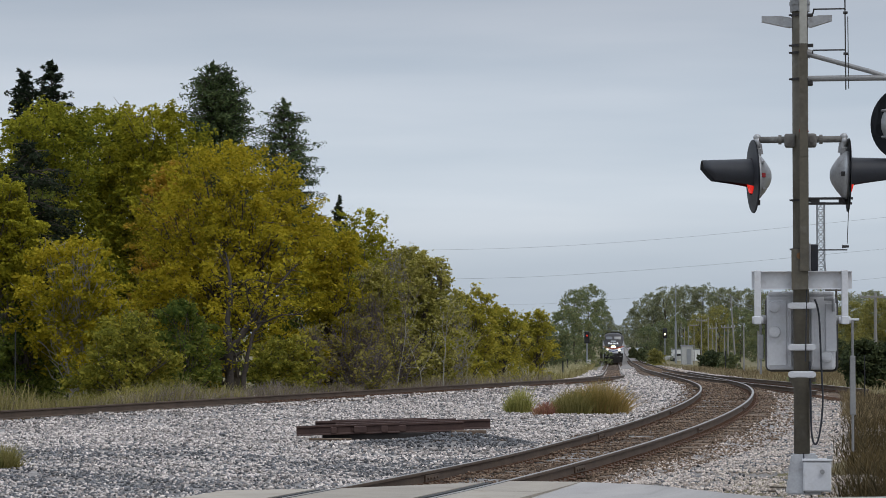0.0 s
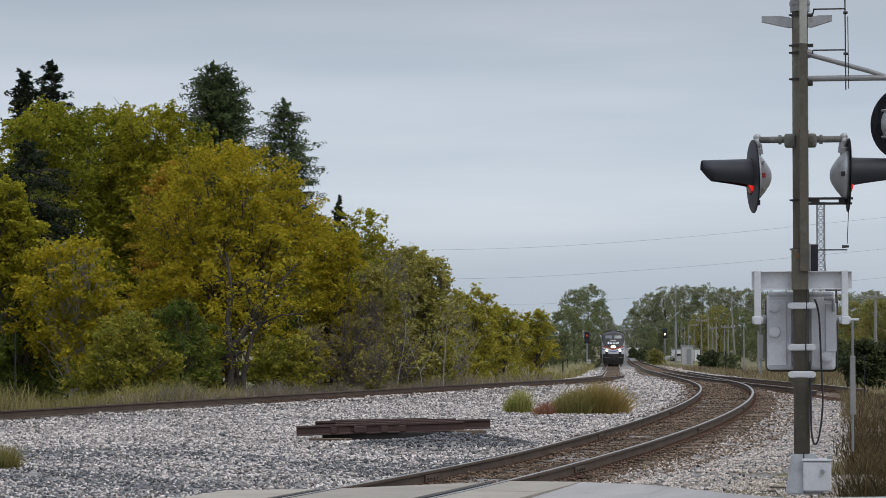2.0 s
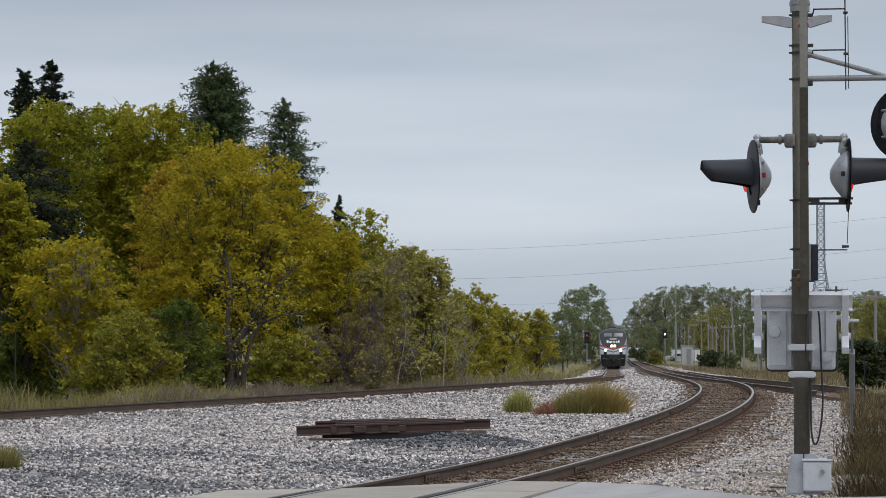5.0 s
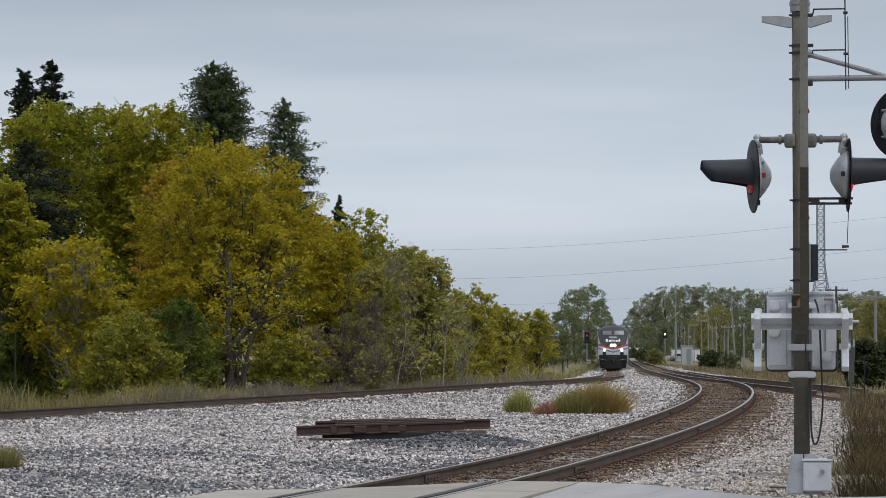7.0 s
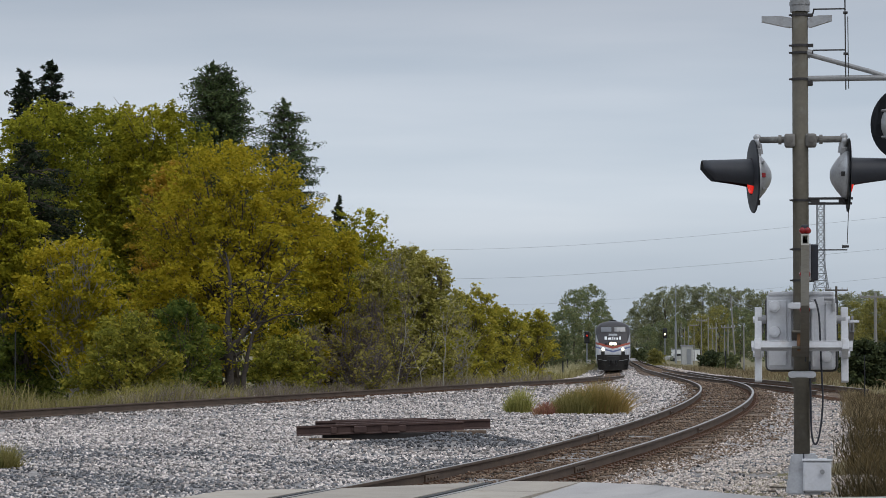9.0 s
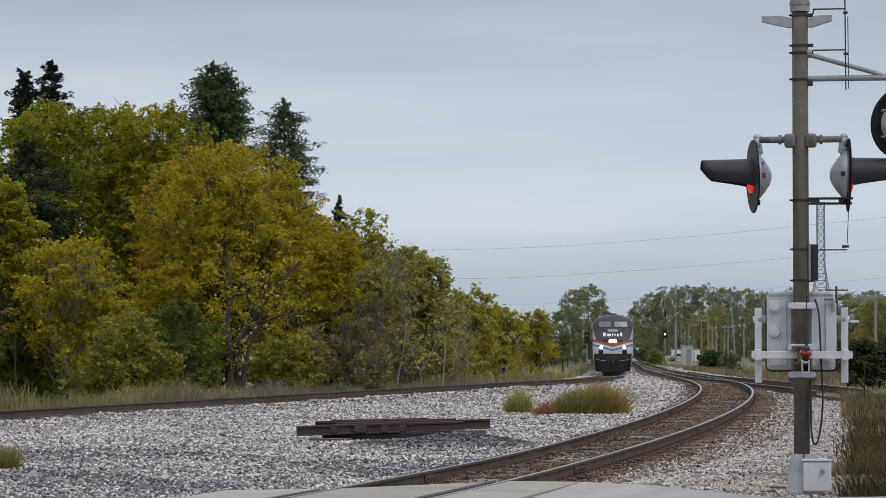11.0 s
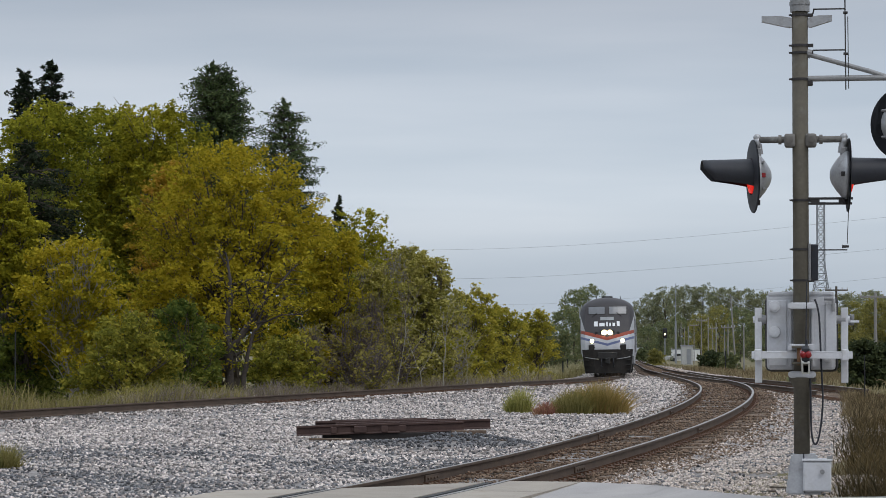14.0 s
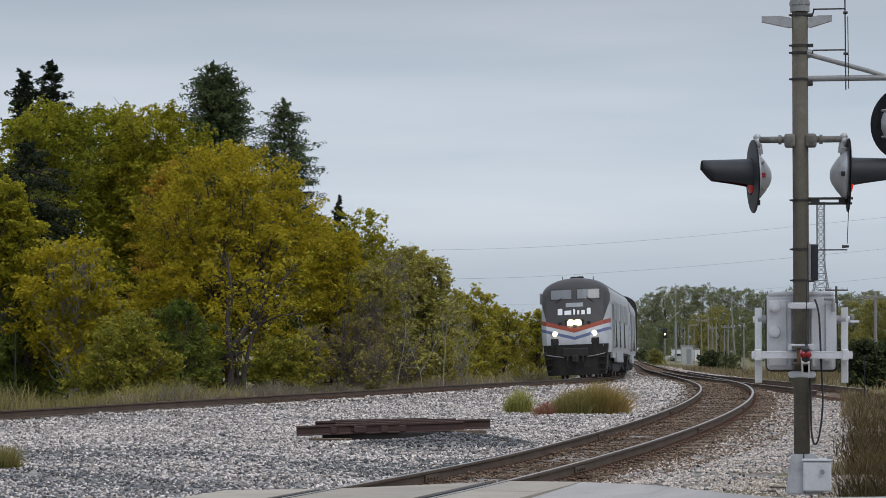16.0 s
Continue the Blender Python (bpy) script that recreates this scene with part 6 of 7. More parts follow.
tuft("grass_tuft", 2.98, 23.40, 0.10, 0.15, 160, 0.05, 0.14, L_VERGE, "tiny green tuft at the pavement edge", 47, 0.008)


# ---- stack of old rails between the tracks ----
M_OLDRAIL = mat("deep_rust_rail", (0.085, 0.05, 0.042), (0.05, 0.03, 0.027), 0.85, 0.1, scale=3, fine=30, bump=0.2)
M_OLDTIE = mat("blackened_timber", (0.035, 0.03, 0.028), (0.022, 0.019, 0.018), 0.95, scale=3, fine=25, bump=0.4)


def rail_piece(bm, x0, x1, y, z, tilt=0.0, yaw=0.0):
    m = pose((x0 + x1) / 2, y, z, 0, tilt, yaw)
    L = x1 - x0
    a = [bm.verts.new(m @ Vector((-L / 2, p, q + 0.172))) for p, q in RAIL_PROFILE]
    b = [bm.verts.new(m @ Vector((L / 2, p, q + 0.172))) for p, q in RAIL_PROFILE]
    k = len(a)
    bm.faces.new(a), bm.faces.new(b[::-1])
    for i in range(k):
        bm.faces.new((a[i], b[i], b[(i + 1) % k], a[(i + 1) % k]))
    bmesh.ops.recalc_face_normals(bm, faces=bm.faces[:])


SX, SY = -0.94, 44.46
stack = thing("old_rail_stack", pose(SX, SY, float(ground_z(SX, SY)) - 0.03, 0, 0, 6), "stack of rusty old rail pieces on blackened timbers", "scrap rail")
for x0, x1, y, z, tilt, yaw in ((-1.66, -0.72, -0.36, 0.17, -2.2, -3.0), (-1.15, 0.15, -0.26, 0.185, -1.8, 0.5), (-0.45, 1.30, -0.14, 0.20, -1.5, 2.5), (-0.95, 1.80, 0.04, 0.225, -1.2, 1.6), (-1.3, 1.2, 0.2, 0.24, -1.0, -0.5), (-1.0, 0.7, 0.38, 0.25, -1.0, 1.0)):
    bm = B()
    rail_piece(bm, x0, x1, y, z, tilt, yaw)
    part("rail_piece", bm, M_OLDRAIL, stack)
for x0, x1, y in ((-1.2, 0.85, -0.18), (-0.3, 1.65, 0.12), (-1.15, 0.2, 0.2)):
    bm = B()
    box(bm, (x0 + x1) / 2, y, 0.10, x1 - x0, 0.22, 0.2, bevel=0.015)
    part("timber", bm, M_OLDTIE, stack)
for x, y, w in ((-1.02, -0.43, 0.10), (-0.55, -0.345, 0.22), (-0.12, -0.33, 0.12), (0.12, -0.22, 0.30)):
    bm = B()
    box(bm, x, y, 0.27 + 0.02 * x, w, 0.05, 0.12, bevel=0.015)
    part("joint_bar", bm, M_OLDRAIL, stack)
bm = B()
box(bm, 1.38, -0.2, 0.18, 0.62, 0.07, 0.11, bevel=0.01)
part("board", bm, M_TIE, stack, "weathered grey board end")
for x, y, ln, yw in ((1.35, -0.42, 1.7, 2), (-1.1, -0.75, 0.6, -28), (-0.85, -0.72, 0.4, 5)):
    pz = thing("loose_plank", pose(SX + x, SY + y, float(ground_z(SX + x, SY + y)) + 0.05, 0, 0, yw), "thin weathered grey plank lying on ballast", "plank")
    bm = B()
    box(bm, 0, 0, 0.02, ln, 0.12, 0.035, bevel=0.006)
    part("board", bm, M_TIE, pz)
for k, (px, py, ln, yw) in enumerate(((3.55, 26.46, 0.24, -12), (2.96, 24.43, 0.18, 5), (3.38, 25.85, 0.08, 0), (3.73, 25.85, 0.1, 30))):
    st = thing("stick", pose(px, py, float(ground_z(px, py)) + 0.06, 0, 4, yw), "short dark stick lying on ballast", "stick")
    bm = B()
    tube(bm, (-ln / 2, 0, 0), (ln / 2, 0, 0.01), 0.013, 0.007, seg=6)
    part("twig", bm, M_BARK, st)


# ---- distance: woods, signals, poles, tower, cabins ----
far_tree(-20.38, 120.16, 11.128, 3.78, L_GREEN, "green tree deep in the wood behind", 200, 90, 22)
far_tree(-16.05, 120.16, 11.480, 3.51, L_GREEN, "green tree deep in the wood behind", 201, 90, 22)
far_tree(-12.27, 120.16, 11.264, 3.38, L_GREEN, "green tree deep in the wood behind", 202, 90, 22)
far_tree(-8.76, 120.16, 8.831, 3.51, L_GREEN, "green tree deep in the wood behind", 203, 90, 22)
far_tree(-6.22, 123.50, 7.500, 2.64, L_GREEN, "green tree deep in the wood behind", 204, 90, 22)
far_tree(-3.83, 127.03, 5.664, 2.29, L_GREEN, "green tree deep in the wood behind", 205, 90, 22)
far_tree(-1.59, 130.76, 4.456, 2.21, L_GREEN, "green tree deep in the wood behind", 206, 90, 22)
far_tree(1.16, 143.42, 3.427, 1.94, L_GREEN, "green tree deep in the wood behind", 207, 90, 22)
far_tree(4.17, 153.31, 2.784, 1.72, L_GREEN, "green tree deep in the wood behind", 208, 90, 22)
# This green is lightened too, with the haze put into the leaf colour.
L_HAZEGREEN = leaf_mat("haze_tinted_green_leaves", (0.135, 0.165, 0.092), (0.185, 0.21, 0.10), (0.245, 0.245, 0.108), 0.5)
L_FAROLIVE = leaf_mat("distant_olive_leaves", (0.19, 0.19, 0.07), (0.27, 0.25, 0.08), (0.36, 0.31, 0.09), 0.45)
far_tree(18.15, 342.00, 7.904, 3.46, L_HAZEGREEN, "distant dull green tree at the wood edge", 300)
far_tree(20.88, 355.68, 8.870, 3.36, L_HAZEGREEN, "distant dull green tree at the wood edge", 301)
far_tree(14.40, 296.40, 4.883, 2.53, L_HAZEGREEN, "distant dull green tree at the wood edge", 302)
far_tree(25.27, 404.18, 7.386, 2.36, L_HAZEGREEN, "distant dull green tree at the wood edge", 303)
far_tree(11.17, 247.00, 2.694, 1.78, L_HAZEGREEN, "distant dull green tree at the wood edge", 304)
far_tree(41.57, 635.14, 7.036, 2.00, L_HAZEWOOD, "distant grey-green tree on the skyline, haze put into its colour", 305)
far_tree(66.44, 988.00, 7.083, 2.67, L_HAZEWOOD, "distant grey-green tree on the skyline, haze put into its colour", 306)
far_tree(102.00, 1482.00, 7.417, 3.33, L_HAZEWOOD, "distant grey-green tree on the skyline, haze put into its colour", 307)
far_tree(124.80, 1778.40, 8.150, 3.60, L_HAZEWOOD, "distant grey-green tree on the skyline, haze put into its colour", 308)
far_tree(106.67, 1482.00, 8.417, 3.33, L_HAZEWOOD, "distant grey-green tree on the skyline, haze put into its colour", 309)
far_tree(81.75, 1111.50, 9.250, 3.25, L_HAZEWOOD, "distant grey-green tree on the skyline, haze put into its colour", 310)
far_tree(57.33, 741.00, 10.417, 4.00, L_HAZEWOOD, "distant grey-green tree on the skyline, haze put into its colour", 311)
far_tree(52.29, 635.14, 12.036, 4.29, L_HAZEWOOD, "distant grey-green tree on the skyline, haze put into its colour", 312)
far_tree(56.57, 635.14, 13.750, 5.14, L_HAZEWOOD, "distant grey-green tree on the skyline, haze put into its colour", 313)
far_tree(57.47, 592.80, 13.217, 4.80, L_HAZEWOOD, "distant grey-green tree on the skyline, haze put into its colour", 314)
far_tree(62.13, 592.80, 13.617, 5.07, L_HAZEWOOD, "distant grey-green tree on the skyline, haze put into its colour", 315)
far_tree(62.62, 555.75, 12.125, 4.50, L_HAZEWOOD, "distant grey-green tree on the skyline, haze put into its colour", 316)
far_tree(67.00, 555.75, 11.750, 4.50, L_HAZEWOOD, "distant grey-green tree on the skyline, haze put into its colour", 317)
far_tree(71.38, 555.75, 11.250, 4.50, L_HAZEWOOD, "distant grey-green tree on the skyline, haze put into its colour", 318)
far_tree(71.88, 523.06, 11.162, 4.24, L_HAZEWOOD, "distant grey-green tree on the skyline, haze put into its colour", 319)
far_tree(72.89, 494.00, 10.194, 4.44, L_HAZEWOOD, "distant grey-green tree on the skyline, haze put into its colour", 320)
far_tree(78.44, 494.00, 9.972, 4.44, L_HAZEWOOD, "distant grey-green tree on the skyline, haze put into its colour", 321)
far_tree(84.56, 494.00, 10.639, 4.89, L_HAZEWOOD, "distant grey-green tree on the skyline, haze put into its colour", 322)
far_tree(89.56, 494.00, 9.750, 4.44, L_HAZEWOOD, "distant grey-green tree on the skyline, haze put into its colour", 323)
far_tree(40.11, 494.00, 3.639, 2.67, L_HAZEGREEN, "distant dull green tree at the wood edge", 324)
far_tree(38.60, 444.60, 4.150, 2.20, L_HAZEGREEN, "distant dull green tree at the wood edge", 325)
far_tree(48.94, 523.06, 5.515, 3.53, L_HAZEGREEN, "distant dull green tree at the wood edge", 326)
far_tree(50.67, 494.00, 5.861, 3.78, L_FAROLIVE, "distant olive-yellow tree in the wood", 327)
far_tree(51.68, 468.00, 7.224, 3.58, L_FAROLIVE, "distant olive-yellow tree in the wood", 328)
far_tree(52.60, 444.60, 6.450, 3.40, L_HAZEGREEN, "distant dull green tree at the wood edge", 329)
far_tree(51.00, 404.18, 5.568, 3.09, L_HAZEGREEN, "distant dull green tree at the wood edge", 330)
far_tree(46.23, 342.00, 5.365, 2.92, L_HAZEGREEN, "distant dull green tree at the wood edge", 331)
far_tree(46.14, 317.57, 5.107, 2.86, L_HAZEGREEN, "distant dull green tree at the wood edge", 332)
far_tree(49.36, 317.57, 4.893, 2.86, L_HAZEGREEN, "distant dull green tree at the wood edge", 333)
far_tree(40.33, 247.00, 4.917, 2.22, L_FAROLIVE, "distant olive-yellow tree in the wood", 334)
far_tree(40.32, 234.00, 5.013, 2.42, L_FAROLIVE, "distant olive-yellow tree in the wood", 335)
far_tree(42.68, 234.00, 4.750, 2.32, L_FAROLIVE, "distant olive-yellow tree in the wood", 336)
far_tree(28.50, 171.00, 1.35, 1.69, L_SHADE, "distant dark green tree at the wood edge, shade put into its colour", 337)
far_tree(29.30, 164.67, 1.20, 1.56, L_SHADE, "distant dark green tree at the wood edge, shade put into its colour", 338)
far_tree(31.18, 202.09, 1.40, 1.55, L_SHADE, "distant dark green tree at the wood edge, shade put into its colour", 339)
broadleaf(29.88, 277.88, -0.125, 2.12, L_SHADE, "low dark green bush in the grass", 400, name="shrub", clumps=90, per=24, size=0.28, low=0.02, stems=3, twigs=6, group="bushes in the grass")
broadleaf(29.76, 261.53, -0.368, 1.18, L_HAZEGREEN, "low dark green bush in the grass", 401, name="shrub", clumps=90, per=24, size=0.28, low=0.02, stems=3, twigs=6, group="bushes in the grass")
broadleaf(26.86, 317.57, -0.25, 1.25, L_FAROLIVE, "low olive-yellow bush in the grass", 402, name="shrub", clumps=90, per=24, size=0.28, low=0.02, stems=3, twigs=6, group="bushes in the grass")
broadleaf(31.91, 404.18, -0.523, 0.91, L_HAZEGREEN, "low dark green bush in the grass", 403, name="shrub", clumps=90, per=24, size=0.28, low=0.02, stems=3, twigs=6, group="bushes in the grass")
broadleaf(37.33, 494.00, -0.806, 0.89, L_HAZEGREEN, "low dark green bush in the grass", 404, name="shrub", clumps=90, per=24, size=0.28, low=0.02, stems=3, twigs=6, group="bushes in the grass")
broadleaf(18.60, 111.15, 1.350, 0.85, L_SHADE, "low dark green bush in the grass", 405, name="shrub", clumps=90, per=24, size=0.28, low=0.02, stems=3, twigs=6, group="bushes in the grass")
broadleaf(16.74, 117.00, -0.039, 0.53, L_HAZEGREEN, "low dark green bush in the grass", 406, name="shrub", clumps=90, per=24, size=0.28, low=0.02, stems=3, twigs=6, group="bushes in the grass")

far_tree(58.50, 741.00, 12.417, 5.00, L_HAZEWOOD, "distant grey-green tree on the skyline, haze put into its colour", 500, 130, 30)
far_tree(60.48, 705.71, 14.448, 5.71, L_HAZEWOOD, "distant grey-green tree on the skyline, haze put into its colour", 501, 130, 30)
far_tree(64.00, 684.00, 14.673, 5.85, L_HAZEWOOD, "distant grey-green tree on the skyline, haze put into its colour", 502, 130, 30)
far_tree(70.15, 684.00, 14.981, 6.15, L_HAZEWOOD, "distant grey-green tree on the skyline, haze put into its colour", 503, 130, 30)
far_tree(72.21, 653.82, 13.809, 5.59, L_HAZEWOOD, "distant grey-green tree on the skyline, haze put into its colour", 504, 130, 30)
far_tree(75.14, 635.14, 12.750, 5.43, L_HAZEWOOD, "distant grey-green tree on the skyline, haze put into its colour", 505, 130, 30)
far_tree(80.14, 635.14, 12.036, 5.43, L_HAZEWOOD, "distant grey-green tree on the skyline, haze put into its colour", 506, 130, 30)
far_tree(83.47, 592.80, 11.350, 5.60, L_HAZEWOOD, "distant grey-green tree on the skyline, haze put into its colour", 507, 130, 30)
far_tree(90.80, 592.80, 11.083, 5.60, L_HAZEWOOD, "distant grey-green tree on the skyline, haze put into its colour", 508, 130, 30)
far_tree(97.47, 592.80, 11.083, 5.87, L_HAZEWOOD, "distant grey-green tree on the skyline, haze put into its colour", 509, 130, 30)
far_tree(104.80, 592.80, 11.350, 5.87, L_HAZEWOOD, "distant grey-green tree on the skyline, haze put into its colour", 510, 130, 30)

M_SIGNAL = mat("signal_black", (0.02, 0.02, 0.022), (0.015, 0.015, 0.016), 0.6, bump=0.05)
M_SIG_R = mat("red_aspect", (0.5, 0.03, 0.02), (0.4, 0.03, 0.02), 0.3, bump=0, glow=((1.0, 0.06, 0.04), 0.5))
M_SIG_Y = mat("yellow_aspect", (0.6, 0.5, 0.3), (0.6, 0.5, 0.3), 0.3, bump=0, glow=((1.0, 0.82, 0.5), 5.0))
M_POLEWOOD = mat("grey_pole_wood", (0.28, 0.265, 0.25), (0.20, 0.19, 0.18), 0.9, scale=1, fine=8, bump=0.2)
M_POLEDARK = mat("brown_pole_wood", (0.10, 0.085, 0.07), (0.07, 0.06, 0.05), 0.9, scale=1, fine=8, bump=0.2)
M_STEELGREY = mat("lattice_steel", (0.30, 0.31, 0.33), (0.24, 0.25, 0.27), 0.5, 0.3, bump=0.02)
M_WIRE = mat("line_wire", (0.16, 0.17, 0.18), (0.14, 0.15, 0.16), 0.6, bump=0)
M_CABIN = mat("pale_cabin_metal", (0.44, 0.44, 0.43), (0.36, 0.36, 0.35), 0.6, scale=0.6, fine=6, bump=0.05)


def stand(x, y):
    return pose(x, y, float(land_z(x, y)) - 0.05)


def rail_signal(x, y, top, lamp, label, drop):
    t = thing("rail_signal", stand(x, y), label, "railway signal", "line side signals")
    h = top - float(land_z(x, y)) + 0.05
    bm = B()
    tube(bm, (0, 0, 0), (0, 0, h - 0.5), 0.09, seg=10)
    part("post", bm, M_STEELGREY, t)
    bm = B()
    box(bm, 0, 0, h - 0.78, 0.7, 0.3, 1.6, bevel=0.12)
    hd = part("head", bm, M_SIGNAL, t)
    bm = B()
    tube(bm, (0, -0.16, h - drop), (0, -0.22, h - drop), 0.12, seg=14)
    part("aspect_lamp", bm, lamp, hd)
    bm = B()
    tube(bm, (0, -0.15, h - drop + 0.05), (0, -0.42, h - drop + 0.05), 0.21, seg=14, caps=False)
    part("visor", bm, M_SIGNAL, hd)
    bm = B()
    box(bm, 0.25, 0, 1.0, 0.5, 0.35, 0.6, bevel=0.03)
    part("relay_box", bm, M_CABIN, t)
    return t


rail_signal(19.14, 334.29, 2.126, M_SIG_R, "black line side signal showing red on a grey post", 0.55)
rail_signal(34.13, 386.61, 2.707, M_SIG_Y, "black line side signal showing a pale yellow lamp", 0.95)


def utility_pole(x, y, top, bars, label, wood=None, lean=0.0, wide=1.3, thick=0.15):
    h = top - float(land_z(x, y))
    t = thing("utility_pole", stand(x, y) @ pose(0, 0, 0, 0, lean, 0), label, "utility pole", "utility poles")
    bm = B()
    tube(bm, (0, 0, 0), (0, 0, h), thick, thick * 0.7, seg=10)
    part("pole", bm, wood or M_POLEWOOD, t)
    for k in range(bars):
        bm = B()
        box(bm, 0, -0.14, h - 0.35 - 0.8 * k, wide * 2, 0.1, 0.13)
        c = part("crossarm", bm, wood or M_POLEWOOD, t)
        for s in (-0.95, -0.5, 0.5, 0.95):
            bm = B()
            tube(bm, (s * wide, -0.14, h - 0.29 - 0.8 * k), (s * wide, -0.14, h - 0.1 - 0.8 * k), 0.05, 0.03, seg=8)
            part("insulator", bm, M_CABIN, c)
    return t


for args in ((44.32, 468.00, 4.066, 0), (42.70, 444.60, 3.150, 0), (41.33, 423.43, 3.274, 0), (40.36, 404.18, 3.568, 1), (35.15, 342.00, 3.981, 1), (33.50, 317.57, 3.964, 0), (39.75, 370.50, 3.000, 1), (32.20, 296.40, 3.150, 0), (29.29, 261.53, 2.691, 0), (29.65, 261.53, 2.868, 1), (29.56, 247.00, 2.583, 0), (27.85, 222.30, 2.100, 0)):
    utility_pole(*args, "weathered grey wooden utility pole beside the line", wide=0.7, thick=0.085)
utility_pole(32.38, 277.88, 6.250, 0, "tall leaning grey utility pole with loose wires", lean=-4, thick=0.11)
utility_pole(34.80, 222.30, 6.050, 1, "dark wooden utility pole with one crossarm", M_POLEDARK, wide=1.0, thick=0.14)
utility_pole(34.77, 202.09, 5.159, 1, "grey wooden utility pole among trees", wide=1.25, thick=0.16)
utility_pole(-14, 190, 8.4, 1, "grey wooden line pole hidden among trees")
utility_pole(62, 190, 14.0, 1, "tall grey wooden line pole in the field")
mp = thing("antenna_pole", stand(37.41, 404.18), "tall thin grey antenna pole beside the line", "pole")
mz = float(land_z(37.41, 404.18))
bm = B()
tube(bm, (0, 0, 0), (0, 0, 3.932 - mz), 0.17, 0.15, seg=12)
part("lower_pole", bm, M_STEELGREY, mp)
bm = B()
tube(bm, (0, 0, 3.932 - mz), (0, 0, 9.932 - mz), 0.09, 0.04, seg=10)
part("upper_pole", bm, M_STEELGREY, mp)


def lattice_tower(x, y, top, label):
    h = top - float(land_z(x, y))
    t = thing("lattice_tower", stand(x, y), label, "tower")
    n = 22

    def corner(k, c):
        z = h * k / n
        w = 0.75 + 3.2 * max(0, 1 - k / 13.5) ** 1.15
        return Vector(((-1, 1, 1, -1)[c] * w, (-1, -1, 1, 1)[c] * w, z))

    for c in range(4):
        bm = B()
        for k in range(n):
            tube(bm, corner(k, c), corner(k + 1, c), 0.085, seg=5)
        part("leg", bm, M_STEELGREY, t)
        bm = B()
        for k in range(n):
            d = (c + 1) % 4
            tube(bm, corner(k, c), corner(k + 1, d), 0.05, seg=4)
            tube(bm, corner(k, d), corner(k + 1, c), 0.05, seg=4)
            tube(bm, corner(k + 1, c), corner(k + 1, d), 0.05, seg=4)
        part("lattice", bm, M_STEELGREY, t)
    return t


lattice_tower(78.71, 523.06, 29.279, "grey steel lattice tower behind the crossing signal")


M_WHITEWALL = mat("white_painted_wall", (0.78, 0.78, 0.77), (0.68, 0.68, 0.67), 0.6, scale=0.6, fine=6, bump=0.05)


def cabin(x, y, w, d, h, label, roof=0.15, paint=None):
    t = thing("equipment_cabin", stand(x, y), label, "cabin")
    bm = B()
    box(bm, 0, 0, h / 2, w, d, h, bevel=0.03)
    wall = part("wall", bm, paint or M_CABIN, t)
    bm = B()
    box(bm, 0, 0, h + roof / 2, w + 0.2, d + 0.2, roof, bevel=0.03)
    part("roof", bm, M_STEELGREY, t)
    bm = B()
    box(bm, w * 0.15, -d / 2 - 0.02, h * 0.45, min(0.9, w * 0.4), 0.05, h * 0.8, bevel=0.01)
    part("door", bm, M_STEELGREY, wall)
    return t


cabin(37.48, 386.61, 1.7, 1.6, 2.9, "pale grey line side equipment cabin with a door")
cabin(46.3, 480, 5.2, 3.0, 2.1, "low white building behind the poles", paint=M_WHITEWALL)


def car(x, y, turn, paint, label):
    t = thing("car", stand(x, y) @ pose(0, 0, 0.05, 0, 0, turn), label, "car", "parked cars")
    bm = B()
    v = [(-2.2, 0.35), (-2.25, 0.8), (-1.7, 0.95), (-1.15, 1.42), (0.5, 1.45), (1.15, 0.98), (2.1, 0.85), (2.25, 0.5), (2.2, 0.32)]
    a, b = [bm.verts.new((p, -0.86, q)) for p, q in v], [bm.verts.new((p, 0.86, q)) for p, q in v]
    bm.faces.new(a), bm.faces.new(b[::-1])
    for i in range(len(v)):
        bm.faces.new((a[i], b[i], b[(i + 1) % len(v)], a[(i + 1) % len(v)]))
    bmesh.ops.recalc_face_normals(bm, faces=bm.faces[:])
    bmesh.ops.bevel(bm, geom=bm.edges[:], offset=0.06, segments=2, affect="EDGES")
    body = part("body", bm, paint, t)
    for s in (-1, 1):
        bm = B()
        box(bm, -0.3, s * 0.85, 1.18, 1.7, 0.06, 0.34, bevel=0.02)
        part("window", bm, M_WINDOW, body)
        for wx in (-1.35, 1.35):
            bm = B()
            tube(bm, (wx, s * 0.72, 0.32), (wx, s * 0.9, 0.32), 0.32, seg=16)
            part("wheel", bm, M_RUBBER, t)
    return t


car(48.06, 617.50, 70, M_CABIN, "white car parked far off beside the line")
car(42.76, 453.67, 10, M_CABIN, "white car parked by the white building")
car(54.31, 684.00, 60, M_STEELGREY, "grey car parked far off beside the line")

# overhead wires, far and thin
for name, pts, rad in (
    ("power_line", ((-14, 190, 8.1), (1.1, 190, 8.03), (14, 190, 8.7), (26.3, 190, 9.83), (62, 190, 13.6)), 0.007),
    ("power_line", ((-14, 190, 5.9), (2.5, 193, 5.9), (14, 195, 6.6), (27, 195, 7.63), (62, 190, 11.0)), 0.007),
    ("power_line", ((-14, 190, 4.3), (6.8, 250, 4.5), (17.3, 260, 5.38), (35, 260, 6.4), (62, 190, 9.0)), 0.007)):
    w = hanging(pts, rad, M_WIRE, None, name)
    tagged(w, "thin dark overhead power line against the sky", "power line", "overhead lines")
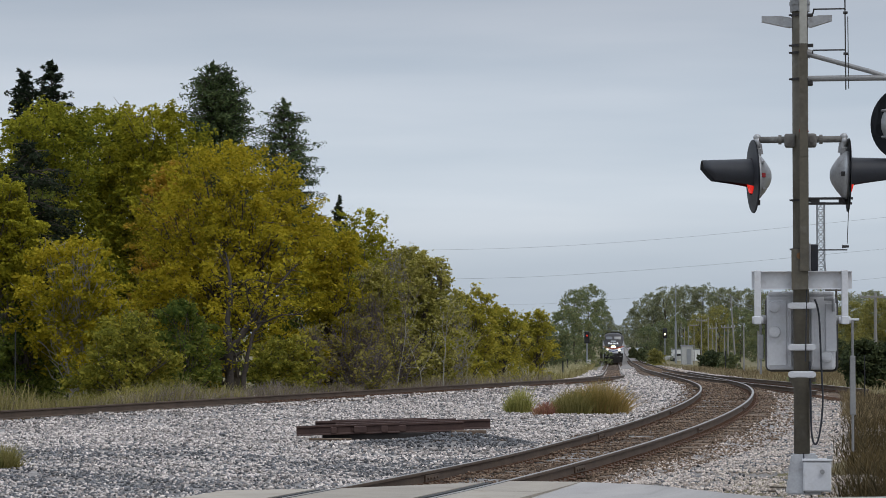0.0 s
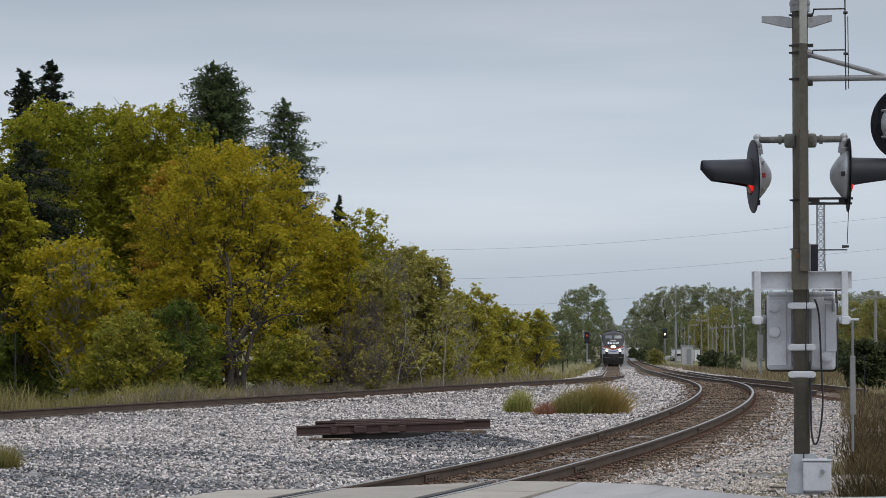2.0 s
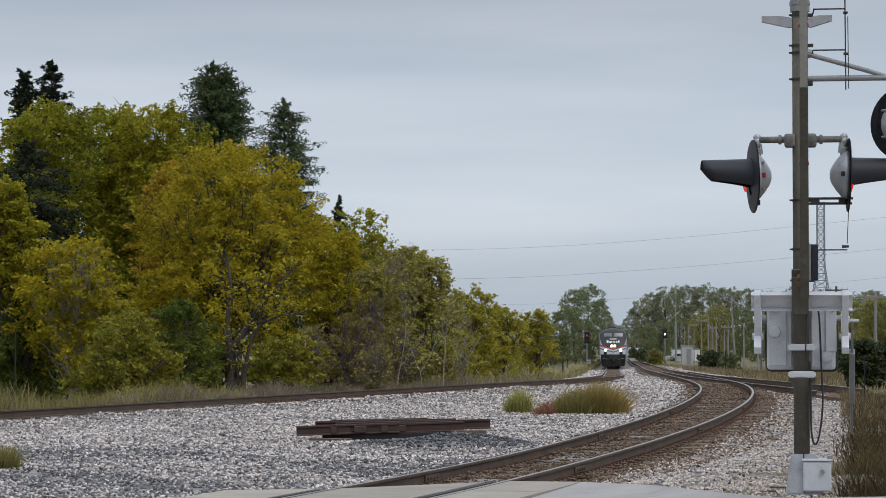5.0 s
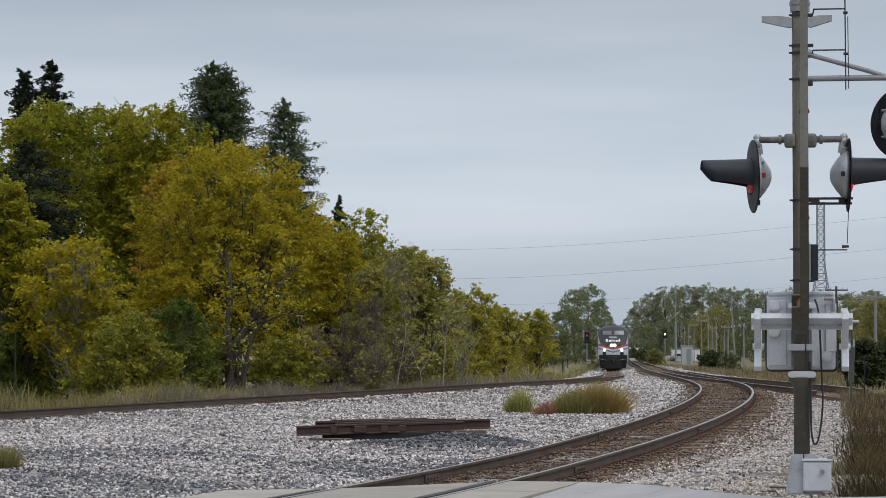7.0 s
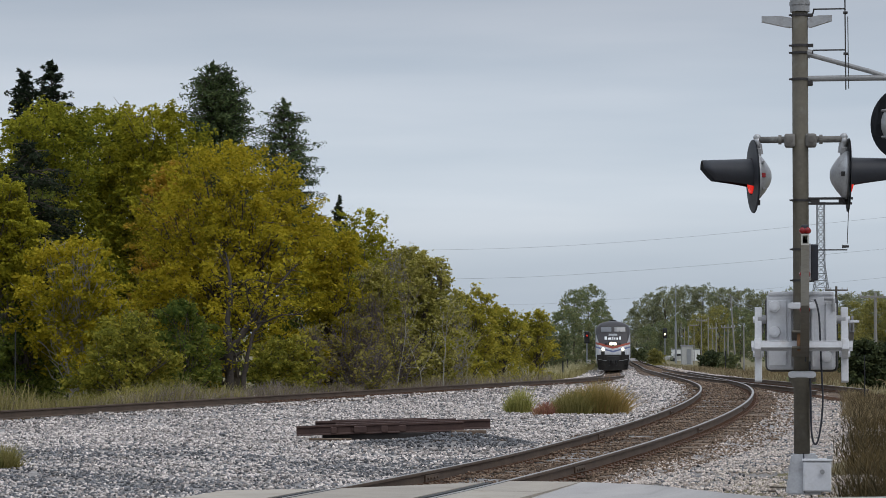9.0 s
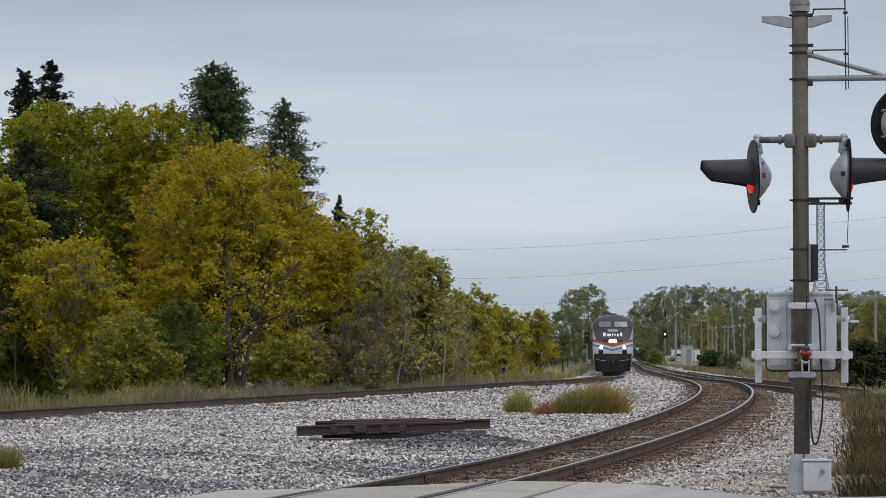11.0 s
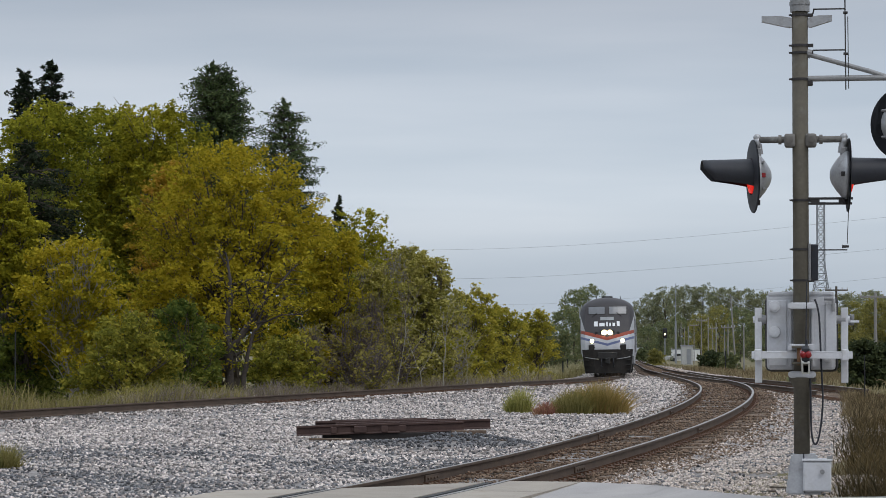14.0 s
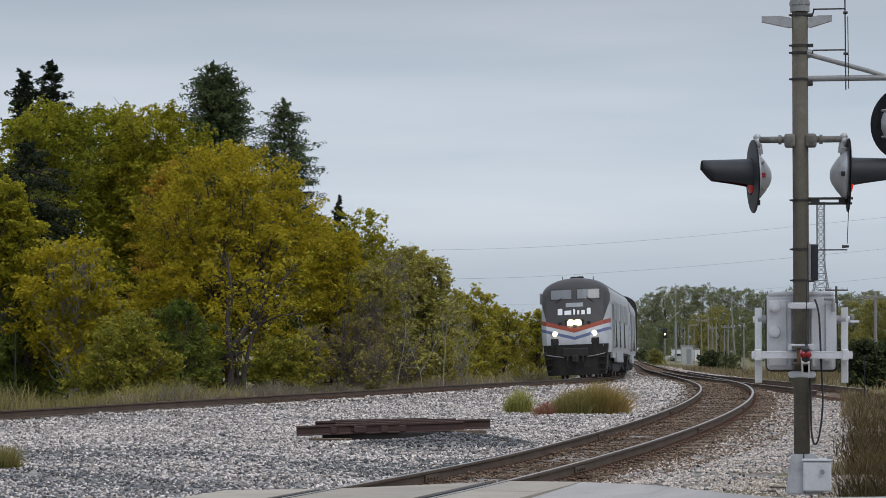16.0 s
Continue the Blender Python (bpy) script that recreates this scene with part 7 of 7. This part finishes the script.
for dx, sag in ((0, 0.3), (0.8, 0.5), (1.8, 0.8)):
    a, b = (29.5 + dx, 278, 6.250 + 0.1), (34.5 + dx, 262, 3.438)
    w = hanging((a, ((a[0] + b[0]) / 2, 270, (a[2] + b[2]) / 2 - sag), b), 0.02, M_STEELGREY, None, "slack_wire")
    tagged(w, "pale slack wire hanging from a leaning pole", "wire", "overhead lines")
for px, py, h, where in ((28.54, 254.1, 1.6, "dry"), (11.30, 67.4, 1.0, "dry"), (11.0, 222.3, 1.3, "dry"), (8.15, 171.0, 1.0, "dry"), (-10.5, 61.75, 1.9, "tall")):
    t = thing("fence_post", stand(px, py), "thin dark steel fence post in " + where + " grass", "post", "fence posts")
    bm = B()
    tube(bm, (0, 0, 0), (0, 0, h + 0.5), 0.016 if py < 150 else 0.05, seg=8)
    part("stake", bm, M_SIGNAL, t)


# ---- motion ----
def motions():
    # the train runs at an even 16 m/s; path length is counted along the far track
    ys = np.arange(40, 900, 0.5)
    px = far_x(ys)
    run = np.concatenate([[0], np.cumsum(np.sqrt(np.diff(px) ** 2 + 0.25))])
    s_end = float(np.interp(110.3, ys, run)) + 0.0

    def on_track(s):
        y = float(np.interp(s, run, ys))
        return Vector((float(far_x(y)), y, float(far_z(y))))

    def ride(ob, behind, wheelbase, length):
        rows = []
        for i in range(33):
            t = i * 0.5
            s = s_end + 16.0 * (16 - t) + behind + length / 2
            a, b = on_track(s - wheelbase / 2), on_track(s + wheelbase / 2)
            d = a - b
            lean = float(np.interp(((a + b) / 2).y, (95, 175), (3.5, 0.0)))
            rows.append((t, pose(*((a + b) / 2), lean, -math.degrees(math.atan2(d.z, d.xy.length)), math.degrees(math.atan2(d.y, d.x)))))
        walk(ob, rows)

    ride(loco_a, 0, 13.2, L_LOCO)
    ride(loco_b, 21.4, 13.2, L_LOCO)
    for i, c in enumerate(coaches):
        ride(c, 42.7 + 26.3 * i, 18.4, 25.9)
    raised = ((0, 89), (3, 88.5), (3.5, 83), (4.2, 71), (5.3, 58), (6.3, 47), (7, 39.5), (8, 25), (8.5, 18), (9, 12), (9.2, 10), (10.5, 1), (11.3, 0), (16, 0))
    # flashing imitated by a turn: the lit half of the lens turns down for half a second, then up again
    rows, turn = [(0.0, 0)], 0
    for t, a in [(0.34, 180)] + [q for k in range(10) for q in ((1.33 + 1.515 * k, 0), (1.91 + 1.515 * k, 180))]:
        if t + 0.12 < 16:
            rows += [(t + 0.04 * j, turn + (a - turn) * j / 3) for j in range(4)]
            turn = a
    rows.append((16.0, turn))
    walk(flash_lens, [(t, FLASH_AXIS @ pose(0, 0, 0, 0, 0, a) @ FLASH_AXIS.inverted()) for t, a in rows])
    walk(gate, [(t, GATE_BASE @ pose(0, 0, 0, -a, 0, 0)) for t, a in raised])


motions()
